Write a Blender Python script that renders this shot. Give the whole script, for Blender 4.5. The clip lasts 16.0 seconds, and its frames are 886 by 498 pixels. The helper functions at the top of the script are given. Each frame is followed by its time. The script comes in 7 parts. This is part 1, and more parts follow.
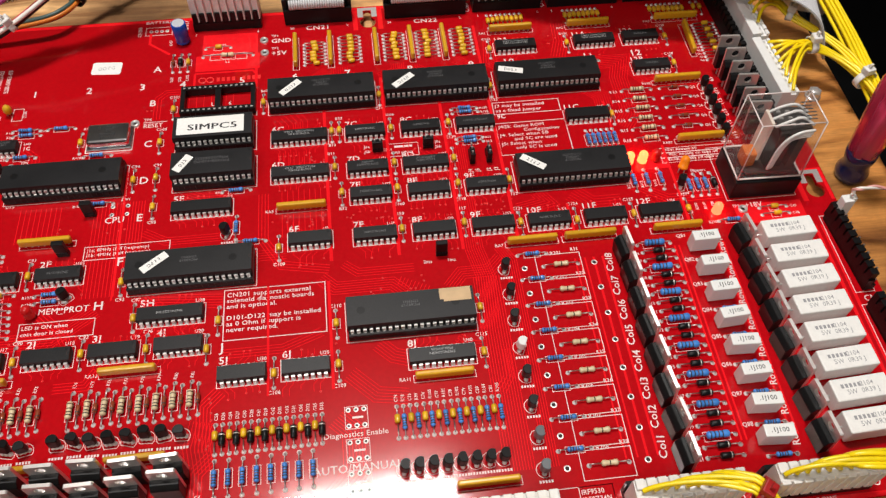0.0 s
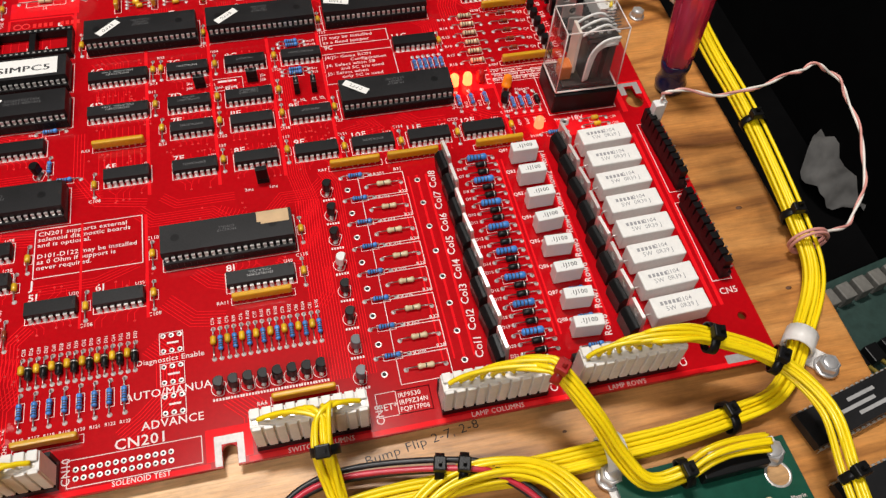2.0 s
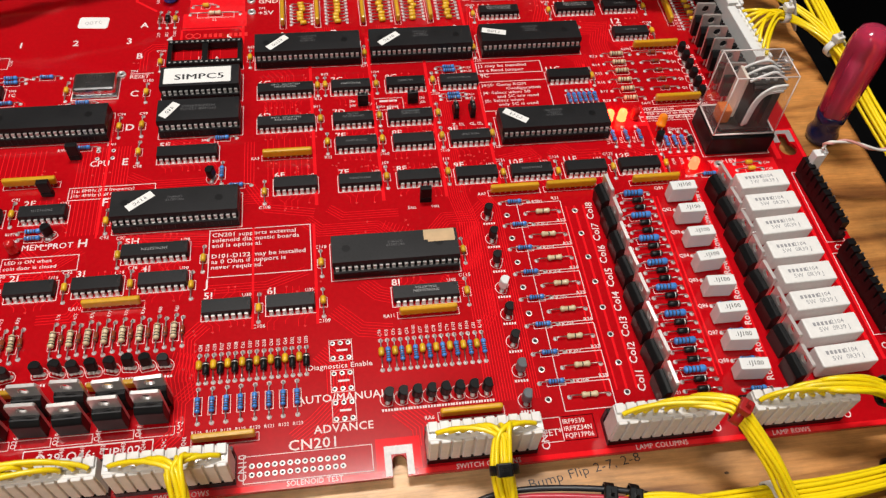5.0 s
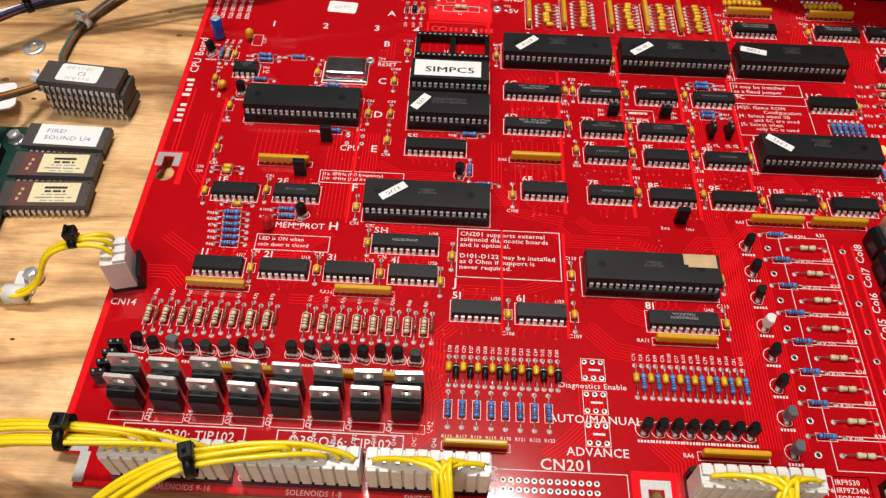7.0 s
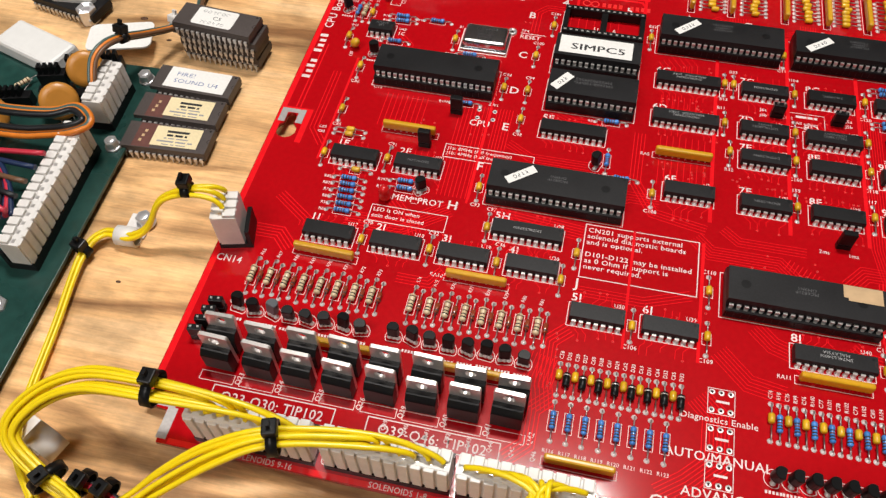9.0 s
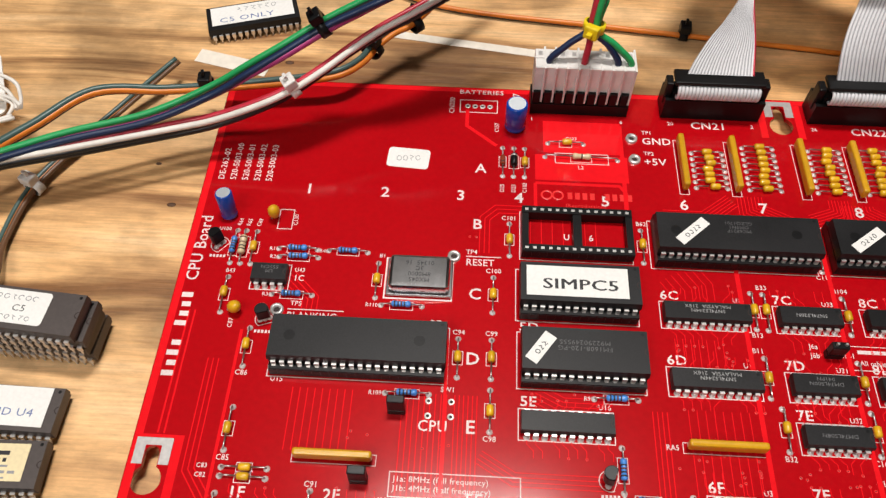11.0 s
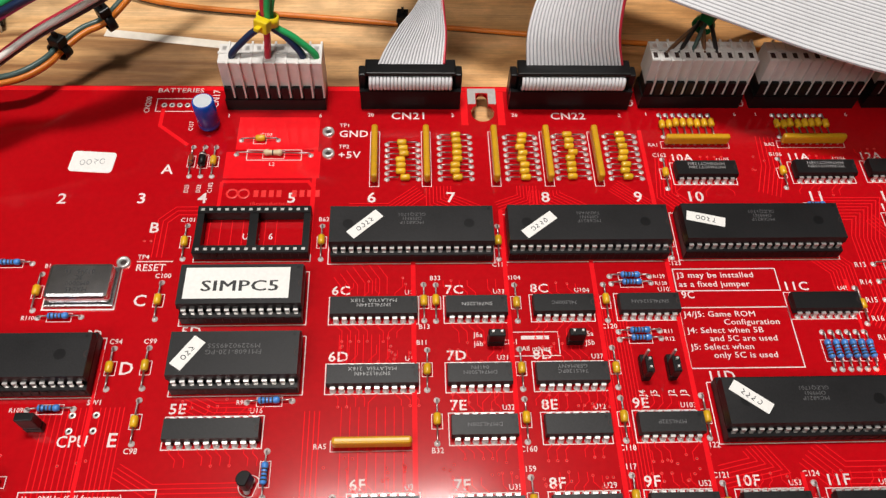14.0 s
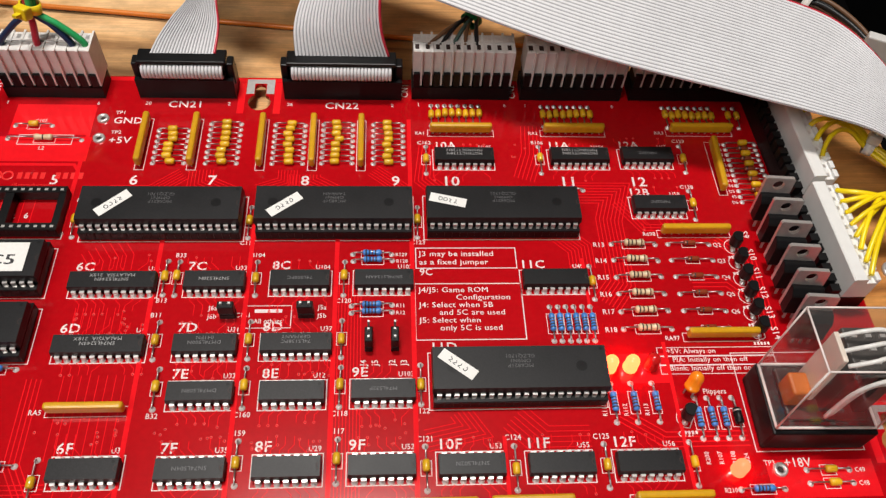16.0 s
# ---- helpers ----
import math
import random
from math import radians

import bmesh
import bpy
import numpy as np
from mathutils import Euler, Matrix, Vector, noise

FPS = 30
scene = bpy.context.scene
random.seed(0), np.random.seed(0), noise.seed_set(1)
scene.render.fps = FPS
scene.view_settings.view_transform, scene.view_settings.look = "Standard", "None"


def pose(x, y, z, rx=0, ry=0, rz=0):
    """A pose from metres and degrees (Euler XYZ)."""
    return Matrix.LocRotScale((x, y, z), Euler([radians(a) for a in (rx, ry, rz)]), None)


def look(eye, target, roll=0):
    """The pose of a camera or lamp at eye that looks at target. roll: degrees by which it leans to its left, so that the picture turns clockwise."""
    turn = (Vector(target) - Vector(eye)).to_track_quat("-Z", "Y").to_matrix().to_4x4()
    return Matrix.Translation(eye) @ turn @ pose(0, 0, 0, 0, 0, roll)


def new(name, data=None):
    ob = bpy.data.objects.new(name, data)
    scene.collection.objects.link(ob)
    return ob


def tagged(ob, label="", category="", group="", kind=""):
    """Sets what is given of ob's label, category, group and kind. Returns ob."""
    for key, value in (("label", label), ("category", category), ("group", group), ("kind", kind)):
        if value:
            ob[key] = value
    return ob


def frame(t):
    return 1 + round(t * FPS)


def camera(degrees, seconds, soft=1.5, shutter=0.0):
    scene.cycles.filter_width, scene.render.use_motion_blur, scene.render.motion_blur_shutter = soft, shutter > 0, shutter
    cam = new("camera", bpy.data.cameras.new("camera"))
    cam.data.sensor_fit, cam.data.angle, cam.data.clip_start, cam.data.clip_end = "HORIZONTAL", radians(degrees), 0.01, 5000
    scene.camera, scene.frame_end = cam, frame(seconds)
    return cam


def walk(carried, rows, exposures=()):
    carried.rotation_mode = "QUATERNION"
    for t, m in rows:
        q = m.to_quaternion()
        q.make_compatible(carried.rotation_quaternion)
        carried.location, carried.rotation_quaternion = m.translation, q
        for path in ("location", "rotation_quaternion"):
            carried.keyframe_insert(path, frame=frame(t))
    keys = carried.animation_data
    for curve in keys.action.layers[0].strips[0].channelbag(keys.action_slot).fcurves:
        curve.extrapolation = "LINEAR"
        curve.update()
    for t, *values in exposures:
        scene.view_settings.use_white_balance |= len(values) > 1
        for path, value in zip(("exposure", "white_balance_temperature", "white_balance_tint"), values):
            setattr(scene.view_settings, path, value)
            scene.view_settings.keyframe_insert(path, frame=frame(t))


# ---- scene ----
cam = camera(57.87, 16.0, soft=1.35)
# seconds, then place in metres and turn in degrees
PATH = [
    (0.0, 0.0046, -0.0053, 0.2874, 34.62, -1.02, -6.90),
    (0.5, 0.0155, -0.0228, 0.2915, 34.68, -1.20, -8.49),
    (1.0, 0.0276, -0.0347, 0.2879, 34.81, -1.34, -10.00),
    (1.5, 0.0403, -0.0396, 0.2769, 34.61, -1.97, -11.54),
    (2.0, 0.0485, -0.0389, 0.2719, 34.28, -2.51, -12.67),
    (2.5, 0.0433, -0.0379, 0.2705, 34.32, -2.94, -13.27),
    (3.0, 0.0398, -0.0362, 0.2690, 34.39, -3.15, -13.14),
    (5.5, -0.0203, -0.0338, 0.2730, 36.58, -2.62, -5.18),
    (6.0, -0.0380, -0.0314, 0.2722, 36.69, -2.12, -2.85),
    (6.5, -0.0516, -0.0286, 0.2677, 36.59, -1.56, -0.38),
    (7.0, -0.0635, -0.0222, 0.2616, 36.16, -1.29, 2.38),
    (7.5, -0.0650, -0.0156, 0.2599, 35.59, -0.97, 5.80),
    (8.0, -0.0571, -0.0099, 0.2543, 35.19, -0.33, 9.46),
    (8.5, -0.0558, -0.0097, 0.2465, 34.82, 0.32, 12.09),
    (9.0, -0.0686, -0.0050, 0.2441, 34.48, 1.09, 12.75),
    (9.5, -0.0882, 0.0280, 0.2430, 33.92, 1.46, 11.09),
    (10.0, -0.1062, 0.0739, 0.2379, 34.32, 0.94, 8.25),
    (12.5, -0.0808, 0.1683, 0.1978, 32.01, -1.01, -1.12),
    (13.0, -0.0664, 0.1647, 0.2054, 31.98, -1.12, -1.26),
    (13.5, -0.0423, 0.1548, 0.2123, 32.19, -1.37, -1.36),
    (14.0, -0.0170, 0.1445, 0.2175, 32.81, -2.01, -1.71),
    (14.5, 0.0071, 0.1393, 0.2194, 33.32, -2.26, -1.77),
    (15.0, 0.0302, 0.1349, 0.2219, 33.98, -2.48, -1.84),
    (15.5, 0.0429, 0.1314, 0.2211, 34.22, -3.15, -2.32),
    (16.0, 0.0586, 0.1239, 0.2205, 34.65, -3.26, -2.41),
]
walk(cam, [(t, pose(x, y, z, rx, ry, rz)) for t, x, y, z, rx, ry, rz in PATH])

# ---- light: a long ceiling tube behind the board, an added warm fill from the camera side ----
def area_lamp(name, place, target, sx, sy, watts, colour):
    data = bpy.data.lights.new(name, "AREA")
    data.shape, data.size, data.size_y, data.energy, data.color = "RECTANGLE", sx, sy, watts, colour
    ob = new(name, data)
    ob.matrix_world = look(place, target)
    return ob


area_lamp("ceiling_tube_light", (-0.06, 0.56, 1.70), (-0.04, 0.25, 0), 0.40, 0.16, 27, (1.0, 0.95, 0.90))
# no lamp stands here: unseen fill that lifts the shaded fronts
area_lamp("ceiling_room_light", (-0.7, -0.8, 1.66), (-0.5, -0.5, 0), 0.9, 0.9, 21, (1.0, 0.95, 0.91))
world = bpy.data.worlds.new("room_air")
scene.world = world
world.use_nodes = True
world.node_tree.nodes["Background"].inputs[0].default_value = (0.9, 0.85, 0.8, 1)
world.node_tree.nodes["Background"].inputs[1].default_value = 0.15


# ---- materials ----
def mat(name, col, rough=0.5, metal=0.0, var=0.12, scale=250.0, bump=0.05, coat=0.0, big=40.0, spread=0.0, spec=0.5):
    """A painted, moulded or metal surface: colour that varies at two scales, fine bump, uneven gloss."""
    m = bpy.data.materials.new(name)
    m.use_nodes = True
    nt = m.node_tree
    b = nt.nodes["Principled BSDF"]
    tc = nt.nodes.new("ShaderNodeTexCoord")
    n1, n2 = nt.nodes.new("ShaderNodeTexNoise"), nt.nodes.new("ShaderNodeTexNoise")
    n1.inputs["Scale"].default_value, n1.inputs["Detail"].default_value = scale, 4
    n2.inputs["Scale"].default_value, n2.inputs["Detail"].default_value = big, 3
    for n in (n1, n2):
        nt.links.new(tc.outputs["Object"], n.inputs["Vector"])
    add = nt.nodes.new("ShaderNodeMath")
    add.operation = "ADD"
    nt.links.new(n1.outputs[0], add.inputs[0])
    nt.links.new(n2.outputs[0], add.inputs[1])
    ramp = nt.nodes.new("ShaderNodeMapRange")
    ramp.inputs[1].default_value, ramp.inputs[2].default_value = 0.7, 1.3
    ramp.inputs[3].default_value, ramp.inputs[4].default_value = 1 - var, 1 + var
    nt.links.new(add.outputs[0], ramp.inputs[0])
    scaled = nt.nodes.new("ShaderNodeVectorMath")
    scaled.operation = "SCALE"
    scaled.inputs[0].default_value = col
    if spread:
        info = nt.nodes.new("ShaderNodeObjectInfo")
        mr = nt.nodes.new("ShaderNodeMapRange")
        mr.inputs[3].default_value, mr.inputs[4].default_value = 1 - spread, 1 + spread
        nt.links.new(info.outputs["Random"], mr.inputs[0])
        mul = nt.nodes.new("ShaderNodeMath")
        mul.operation = "MULTIPLY"
        nt.links.new(ramp.outputs[0], mul.inputs[0])
        nt.links.new(mr.outputs[0], mul.inputs[1])
        nt.links.new(mul.outputs[0], scaled.inputs["Scale"])
    else:
        nt.links.new(ramp.outputs[0], scaled.inputs["Scale"])
    nt.links.new(scaled.outputs[0], b.inputs["Base Color"])
    rr = nt.nodes.new("ShaderNodeMapRange")
    rr.inputs[3].default_value, rr.inputs[4].default_value = max(0.02, rough * 0.75), min(1, rough * 1.25)
    nt.links.new(n2.outputs[0], rr.inputs[0])
    nt.links.new(rr.outputs[0], b.inputs["Roughness"])
    b.inputs["Metallic"].default_value = metal
    b.inputs["Coat Weight"].default_value = coat
    b.inputs["Coat Roughness"].default_value = 0.08
    b.inputs["Specular IOR Level"].default_value = spec
    if bump:
        bp = nt.nodes.new("ShaderNodeBump")
        bp.inputs["Strength"].default_value, bp.inputs["Distance"].default_value = bump, 0.0002
        nt.links.new(n1.outputs[0], bp.inputs["Height"])
        nt.links.new(bp.outputs[0], b.inputs["Normal"])
    return m


def glassy(name, col, rough=0.05, alpha=0.0, ior=1.45):
    m = bpy.data.materials.new(name)
    m.use_nodes = True
    b = m.node_tree.nodes["Principled BSDF"]
    b.inputs["Base Color"].default_value = (*col, 1)
    b.inputs["Roughness"].default_value = rough
    b.inputs["IOR"].default_value = ior
    b.inputs["Transmission Weight"].default_value = 1 - alpha
    return m


def glowing(name, col, strength):
    m = bpy.data.materials.new(name)
    m.use_nodes = True
    b = m.node_tree.nodes["Principled BSDF"]
    b.inputs["Base Color"].default_value = (*col, 1)
    b.inputs["Roughness"].default_value = 0.2
    b.inputs["Emission Color"].default_value = (*col, 1)
    b.inputs["Emission Strength"].default_value = strength
    return m


def wood_mat():
    m = bpy.data.materials.new("worn_pine_plywood")
    m.use_nodes = True
    nt = m.node_tree
    b = nt.nodes["Principled BSDF"]
    tc = nt.nodes.new("ShaderNodeTexCoord")
    mp = nt.nodes.new("ShaderNodeMapping")
    mp.inputs["Scale"].default_value = (2.6, 34, 26)
    mp.inputs["Rotation"].default_value = (0, 0, 0.05)
    warp = nt.nodes.new("ShaderNodeTexNoise")
    warp.inputs["Scale"].default_value = 5
    mix = nt.nodes.new("ShaderNodeMixRGB")
    mix.inputs[0].default_value = 0.04
    nt.links.new(tc.outputs["Object"], mix.inputs[1])
    nt.links.new(tc.outputs["Object"], warp.inputs["Vector"])
    nt.links.new(warp.outputs["Color"], mix.inputs[2])
    nt.links.new(mix.outputs[0], mp.inputs["Vector"])
    rings = nt.nodes.new("ShaderNodeTexNoise")
    rings.inputs["Scale"].default_value, rings.inputs["Detail"].default_value = 1.6, 5
    rings.inputs["Distortion"].default_value = 1.2
    nt.links.new(mp.outputs[0], rings.inputs["Vector"])
    mp2 = nt.nodes.new("ShaderNodeMapping")
    mp2.inputs["Scale"].default_value = (30, 700, 300)
    nt.links.new(tc.outputs["Object"], mp2.inputs["Vector"])
    fibre = nt.nodes.new("ShaderNodeTexNoise")
    fibre.inputs["Scale"].default_value, fibre.inputs["Detail"].default_value = 1.5, 4
    nt.links.new(mp2.outputs[0], fibre.inputs["Vector"])
    ramp = nt.nodes.new("ShaderNodeValToRGB")
    e = ramp.color_ramp.elements
    e[0].position, e[0].color = 0.33, (0.24, 0.11, 0.04, 1)
    e[1].position, e[1].color = 0.68, (0.84, 0.55, 0.285, 1)
    mid = e.new(0.48)
    mid.color = (0.68, 0.395, 0.17, 1)
    nt.links.new(rings.outputs[0], ramp.inputs[0])
    fr = nt.nodes.new("ShaderNodeMapRange")
    fr.inputs[3].default_value, fr.inputs[4].default_value = 0.66, 1.30
    nt.links.new(fibre.outputs[0], fr.inputs[0])
    sc = nt.nodes.new("ShaderNodeVectorMath")
    sc.operation = "SCALE"
    nt.links.new(ramp.outputs[0], sc.inputs[0])
    stain = nt.nodes.new("ShaderNodeTexNoise")
    stain.inputs["Scale"].default_value, stain.inputs["Detail"].default_value = 22, 5
    nt.links.new(tc.outputs["Object"], stain.inputs["Vector"])
    sr = nt.nodes.new("ShaderNodeMapRange")
    sr.inputs[1].default_value, sr.inputs[2].default_value = 0.36, 0.5
    sr.inputs[3].default_value, sr.inputs[4].default_value = 0.62, 1.03
    nt.links.new(stain.outputs[0], sr.inputs[0])
    mul = nt.nodes.new("ShaderNodeMath")
    mul.operation = "MULTIPLY"
    nt.links.new(fr.outputs[0], mul.inputs[0])
    nt.links.new(sr.outputs[0], mul.inputs[1])
    plank = nt.nodes.new("ShaderNodeTexNoise")
    plank.inputs["Scale"].default_value, plank.inputs["Detail"].default_value = 3.2, 2
    nt.links.new(tc.outputs["Object"], plank.inputs["Vector"])
    pr = nt.nodes.new("ShaderNodeMapRange")
    pr.inputs[1].default_value, pr.inputs[2].default_value = 0.35, 0.65
    pr.inputs[3].default_value, pr.inputs[4].default_value = 0.88, 1.20
    nt.links.new(plank.outputs[0], pr.inputs[0])
    mul2 = nt.nodes.new("ShaderNodeMath")
    mul2.operation = "MULTIPLY"
    nt.links.new(mul.outputs[0], mul2.inputs[0])
    nt.links.new(pr.outputs[0], mul2.inputs[1])
    mp3 = nt.nodes.new("ShaderNodeMapping")
    mp3.inputs["Scale"].default_value = (70, 210, 100)
    nt.links.new(tc.outputs["Object"], mp3.inputs["Vector"])
    worn = nt.nodes.new("ShaderNodeTexNoise")
    worn.inputs["Scale"].default_value, worn.inputs["Detail"].default_value, worn.inputs["Roughness"].default_value = 1.0, 6, 0.72
    nt.links.new(mp3.outputs[0], worn.inputs["Vector"])
    wr = nt.nodes.new("ShaderNodeMapRange")
    wr.inputs[1].default_value, wr.inputs[2].default_value = 0.32, 0.62
    wr.inputs[3].default_value, wr.inputs[4].default_value = 0.78, 1.12
    nt.links.new(worn.outputs[0], wr.inputs[0])
    mul3 = nt.nodes.new("ShaderNodeMath")
    mul3.operation = "MULTIPLY"
    nt.links.new(mul2.outputs[0], mul3.inputs[0])
    nt.links.new(wr.outputs[0], mul3.inputs[1])
    nt.links.new(mul3.outputs[0], sc.inputs["Scale"])
    # glare on the left put into the colour: wood darkens and browns toward +x
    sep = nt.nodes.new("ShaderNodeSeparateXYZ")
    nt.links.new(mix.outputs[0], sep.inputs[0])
    glare_fade = nt.nodes.new("ShaderNodeMapRange")
    glare_fade.inputs[1].default_value, glare_fade.inputs[2].default_value = -0.04, 0.22
    nt.links.new(sep.outputs[0], glare_fade.inputs[0])
    glare_tint = nt.nodes.new("ShaderNodeMixRGB")
    glare_tint.blend_type = "MULTIPLY"
    glare_tint.inputs[2].default_value = (0.71, 0.51, 0.28, 1)
    nt.links.new(glare_fade.outputs[0], glare_tint.inputs[0])
    nt.links.new(sc.outputs[0], glare_tint.inputs[1])
    nt.links.new(glare_tint.outputs[0], b.inputs["Base Color"])
    b.inputs["Roughness"].default_value = 0.42
    bp = nt.nodes.new("ShaderNodeBump")
    bp.inputs["Strength"].default_value, bp.inputs["Distance"].default_value = 0.35, 0.0006
    nt.links.new(fibre.outputs[0], bp.inputs["Height"])
    nt.links.new(bp.outputs[0], b.inputs["Normal"])
    return m


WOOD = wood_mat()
RED = mat("red_solder_mask", (0.43, 0.0024, 0.006), 0.095, var=0.10, scale=500, big=14, bump=0.015, coat=0.0, spec=0.5)
for socket_name, value in (("Coat Weight", 0.06), ("Coat Roughness", 0.28)):
    RED.node_tree.nodes["Principled BSDF"].inputs[socket_name].default_value = value
TRACE = mat("red_mask_over_copper", (0.80, 0.010, 0.016), 0.09, var=0.06, scale=400, bump=0.01, spec=0.5)
EDGE = mat("bright_red_board_edge", (0.8, 0.02, 0.02), 0.35, bump=0.02)
SILK = mat("white_silkscreen_ink", (0.76, 0.63, 0.61), 0.6, var=0.18, scale=1500, bump=0.0)
SILVER = mat("tinned_solder", (0.70, 0.68, 0.66), 0.34, 0.7, var=0.12, scale=900, bump=0.15)
PADM = mat("bright_solder_pad", (0.80, 0.74, 0.72), 0.35, 0.35, var=0.15, scale=900, bump=0.15)
LEAD = mat("dull_tinned_lead_wire", (0.40, 0.36, 0.34), 0.32, 0.9, var=0.2, scale=900, bump=0.1)
STEEL = mat("bright_zinc_steel", (0.72, 0.72, 0.73), 0.33, 0.7, var=0.15, scale=400, bump=0.1)
TABMET = mat("nickel_plated_tab", (0.78, 0.74, 0.71), 0.32, 0.72, var=0.10, scale=700, bump=0.08)
TIN = mat("dull_tin_plate", (0.46, 0.44, 0.43), 0.58, 0.85, var=0.15, scale=700, bump=0.08)
CAN = mat("bright_steel_can", (0.62, 0.62, 0.63), 0.22, 1.0, var=0.12, scale=300, bump=0.06)
BLACK = mat("matt_black_chip_epoxy", (0.011, 0.011, 0.012), 0.42, var=0.30, scale=2200, bump=0.14, spread=0.35, spec=0.25)
BLACKP = mat("black_moulded_plastic", (0.006, 0.006, 0.0065), 0.36, var=0.2, scale=900, bump=0.05, spec=0.22)
PRINT = mat("pale_chip_marking", (0.34, 0.34, 0.34), 0.6, bump=0)
FAINT = mat("worn_chip_marking", (0.13, 0.13, 0.135), 0.6, bump=0)
DIM = mat("faint_chip_marking", (0.085, 0.085, 0.088), 0.6, bump=0)
BLUE = mat("blue_resistor_lacquer", (0.055, 0.22, 0.60), 0.28, var=0.08, scale=900, bump=0.05, coat=0.3, spread=0.15)
TAN = mat("tan_resistor_lacquer", (0.66, 0.52, 0.32), 0.35, var=0.08, scale=900, bump=0.05, coat=0.3, spread=0.08)
YEL = mat("mustard_dipped_capacitor", (0.72, 0.40, 0.012), 0.30, var=0.10, scale=700, bump=0.08, coat=0.4, spread=0.12)
SIPY = mat("mustard_resistor_network_coating", (0.62, 0.32, 0.010), 0.30, var=0.12, scale=500, bump=0.12, coat=0.3, spread=0.10)
BANDK = mat("black_band_paint", (0.02, 0.016, 0.015), 0.4, bump=0)
BANDB = mat("brown_band_paint", (0.12, 0.035, 0.02), 0.4, bump=0)
GLASSD = mat("amber_glass_diode", (0.26, 0.05, 0.02), 0.15, coat=0.5, bump=0)
WHITE = mat("white_ceramic_cement", (0.78, 0.77, 0.74), 0.55, var=0.06, scale=700, bump=0.15)
WHITEP = mat("white_box_capacitor_plastic", (0.76, 0.76, 0.74), 0.30, var=0.04, bump=0.03)
NYLON = mat("milky_nylon_housing", (0.74, 0.72, 0.69), 0.42, var=0.10, scale=250, bump=0.06, coat=0.0)
NYLON.node_tree.nodes["Principled BSDF"].inputs["Subsurface Weight"].default_value = 0.6
NYLON.node_tree.nodes["Principled BSDF"].inputs["Subsurface Radius"].default_value = (0.006, 0.006, 0.006)
GREYP = mat("grey_housing_plastic", (0.60, 0.59, 0.57), 0.4, var=0.08, bump=0.05)
PAPER = mat("white_paper_label", (0.80, 0.79, 0.76), 0.6, var=0.06, scale=900, bump=0.05)
CREAM = mat("cream_paper_label", (0.78, 0.66, 0.40), 0.6, var=0.08, scale=900, bump=0.05)
INK = mat("black_print_ink", (0.02, 0.02, 0.022), 0.6, bump=0)
INKB = mat("blue_ballpoint_ink", (0.10, 0.16, 0.36), 0.6, bump=0)
INKG = mat("grey_print_ink", (0.30, 0.30, 0.31), 0.6, bump=0)
YWIRE = mat("yellow_wire_insulation", (0.86, 0.64, 0.005), 0.33, var=0.06, scale=300, bump=0.04, coat=0.15, spread=0.07)
KWIRE = mat("black_wire_insulation", (0.010, 0.011, 0.013), 0.42, bump=0.03)
RWIRE = mat("red_wire_insulation", (0.52, 0.025, 0.05), 0.35, bump=0.03)
GWIRE = mat("green_wire_insulation", (0.02, 0.34, 0.10), 0.35, bump=0.03)
BWIRE = mat("navy_wire_insulation", (0.008, 0.022, 0.07), 0.4, bump=0.03)
OWIRE = mat("orange_wire_insulation", (0.70, 0.20, 0.02), 0.35, bump=0.03)
WWIRE = mat("white_wire_insulation", (0.78, 0.74, 0.68), 0.35, bump=0.03)
SWIRE = mat("grey_green_wire_insulation", (0.06, 0.11, 0.10), 0.35, bump=0.03)
PINKW = mat("violet_pink_wire_insulation", (0.42, 0.05, 0.20), 0.35, bump=0.03)
PWIRE = mat("pink_wire_insulation", (0.66, 0.30, 0.26), 0.35, bump=0.03)
NWIRE = mat("brown_wire_insulation", (0.14, 0.07, 0.035), 0.4, bump=0.03)
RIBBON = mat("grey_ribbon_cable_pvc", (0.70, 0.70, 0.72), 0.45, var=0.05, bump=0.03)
# ribbon grey darkened for the thin webs, with the grooves' shade painted in
WEBSHADE = mat("ribbon_web_with_groove_shade", (0.34, 0.34, 0.36), 0.5, var=0.05, bump=0.0)
GREENOLD = mat("aged_dark_green_solder_mask", (0.012, 0.048, 0.040), 0.28, var=0.3, scale=300, bump=0.04)
GREEN = mat("green_solder_mask", (0.008, 0.065, 0.042), 0.25, var=0.15, scale=300, bump=0.03)
PALE = mat("grey_transistor_epoxy", (0.11, 0.12, 0.13), 0.35, bump=0.05)
DISC = mat("orange_disc_capacitor_dip", (0.52, 0.22, 0.035), 0.35, var=0.1, bump=0.06)
BROWNP = mat("red_brown_bare_ceramic", (0.13, 0.045, 0.035), 0.55, var=0.2, scale=500, bump=0.05)
CERAM = mat("brown_ceramic_chip", (0.065, 0.052, 0.048), 0.5, var=0.15, scale=900, bump=0.1)
ECAP = mat("blue_capacitor_sleeve", (0.004, 0.055, 0.34), 0.20, var=0.12, bump=0.03, coat=0.3)
ALU = mat("brushed_aluminium_cap_top", (0.78, 0.84, 0.88), 0.45, 0.75, var=0.1, bump=0.1)
YTIE = mat("yellow_tie_plastic", (0.80, 0.60, 0.01), 0.4, bump=0.03)
GTIE = mat("green_tie_plastic", (0.008, 0.20, 0.06), 0.4, bump=0.03)


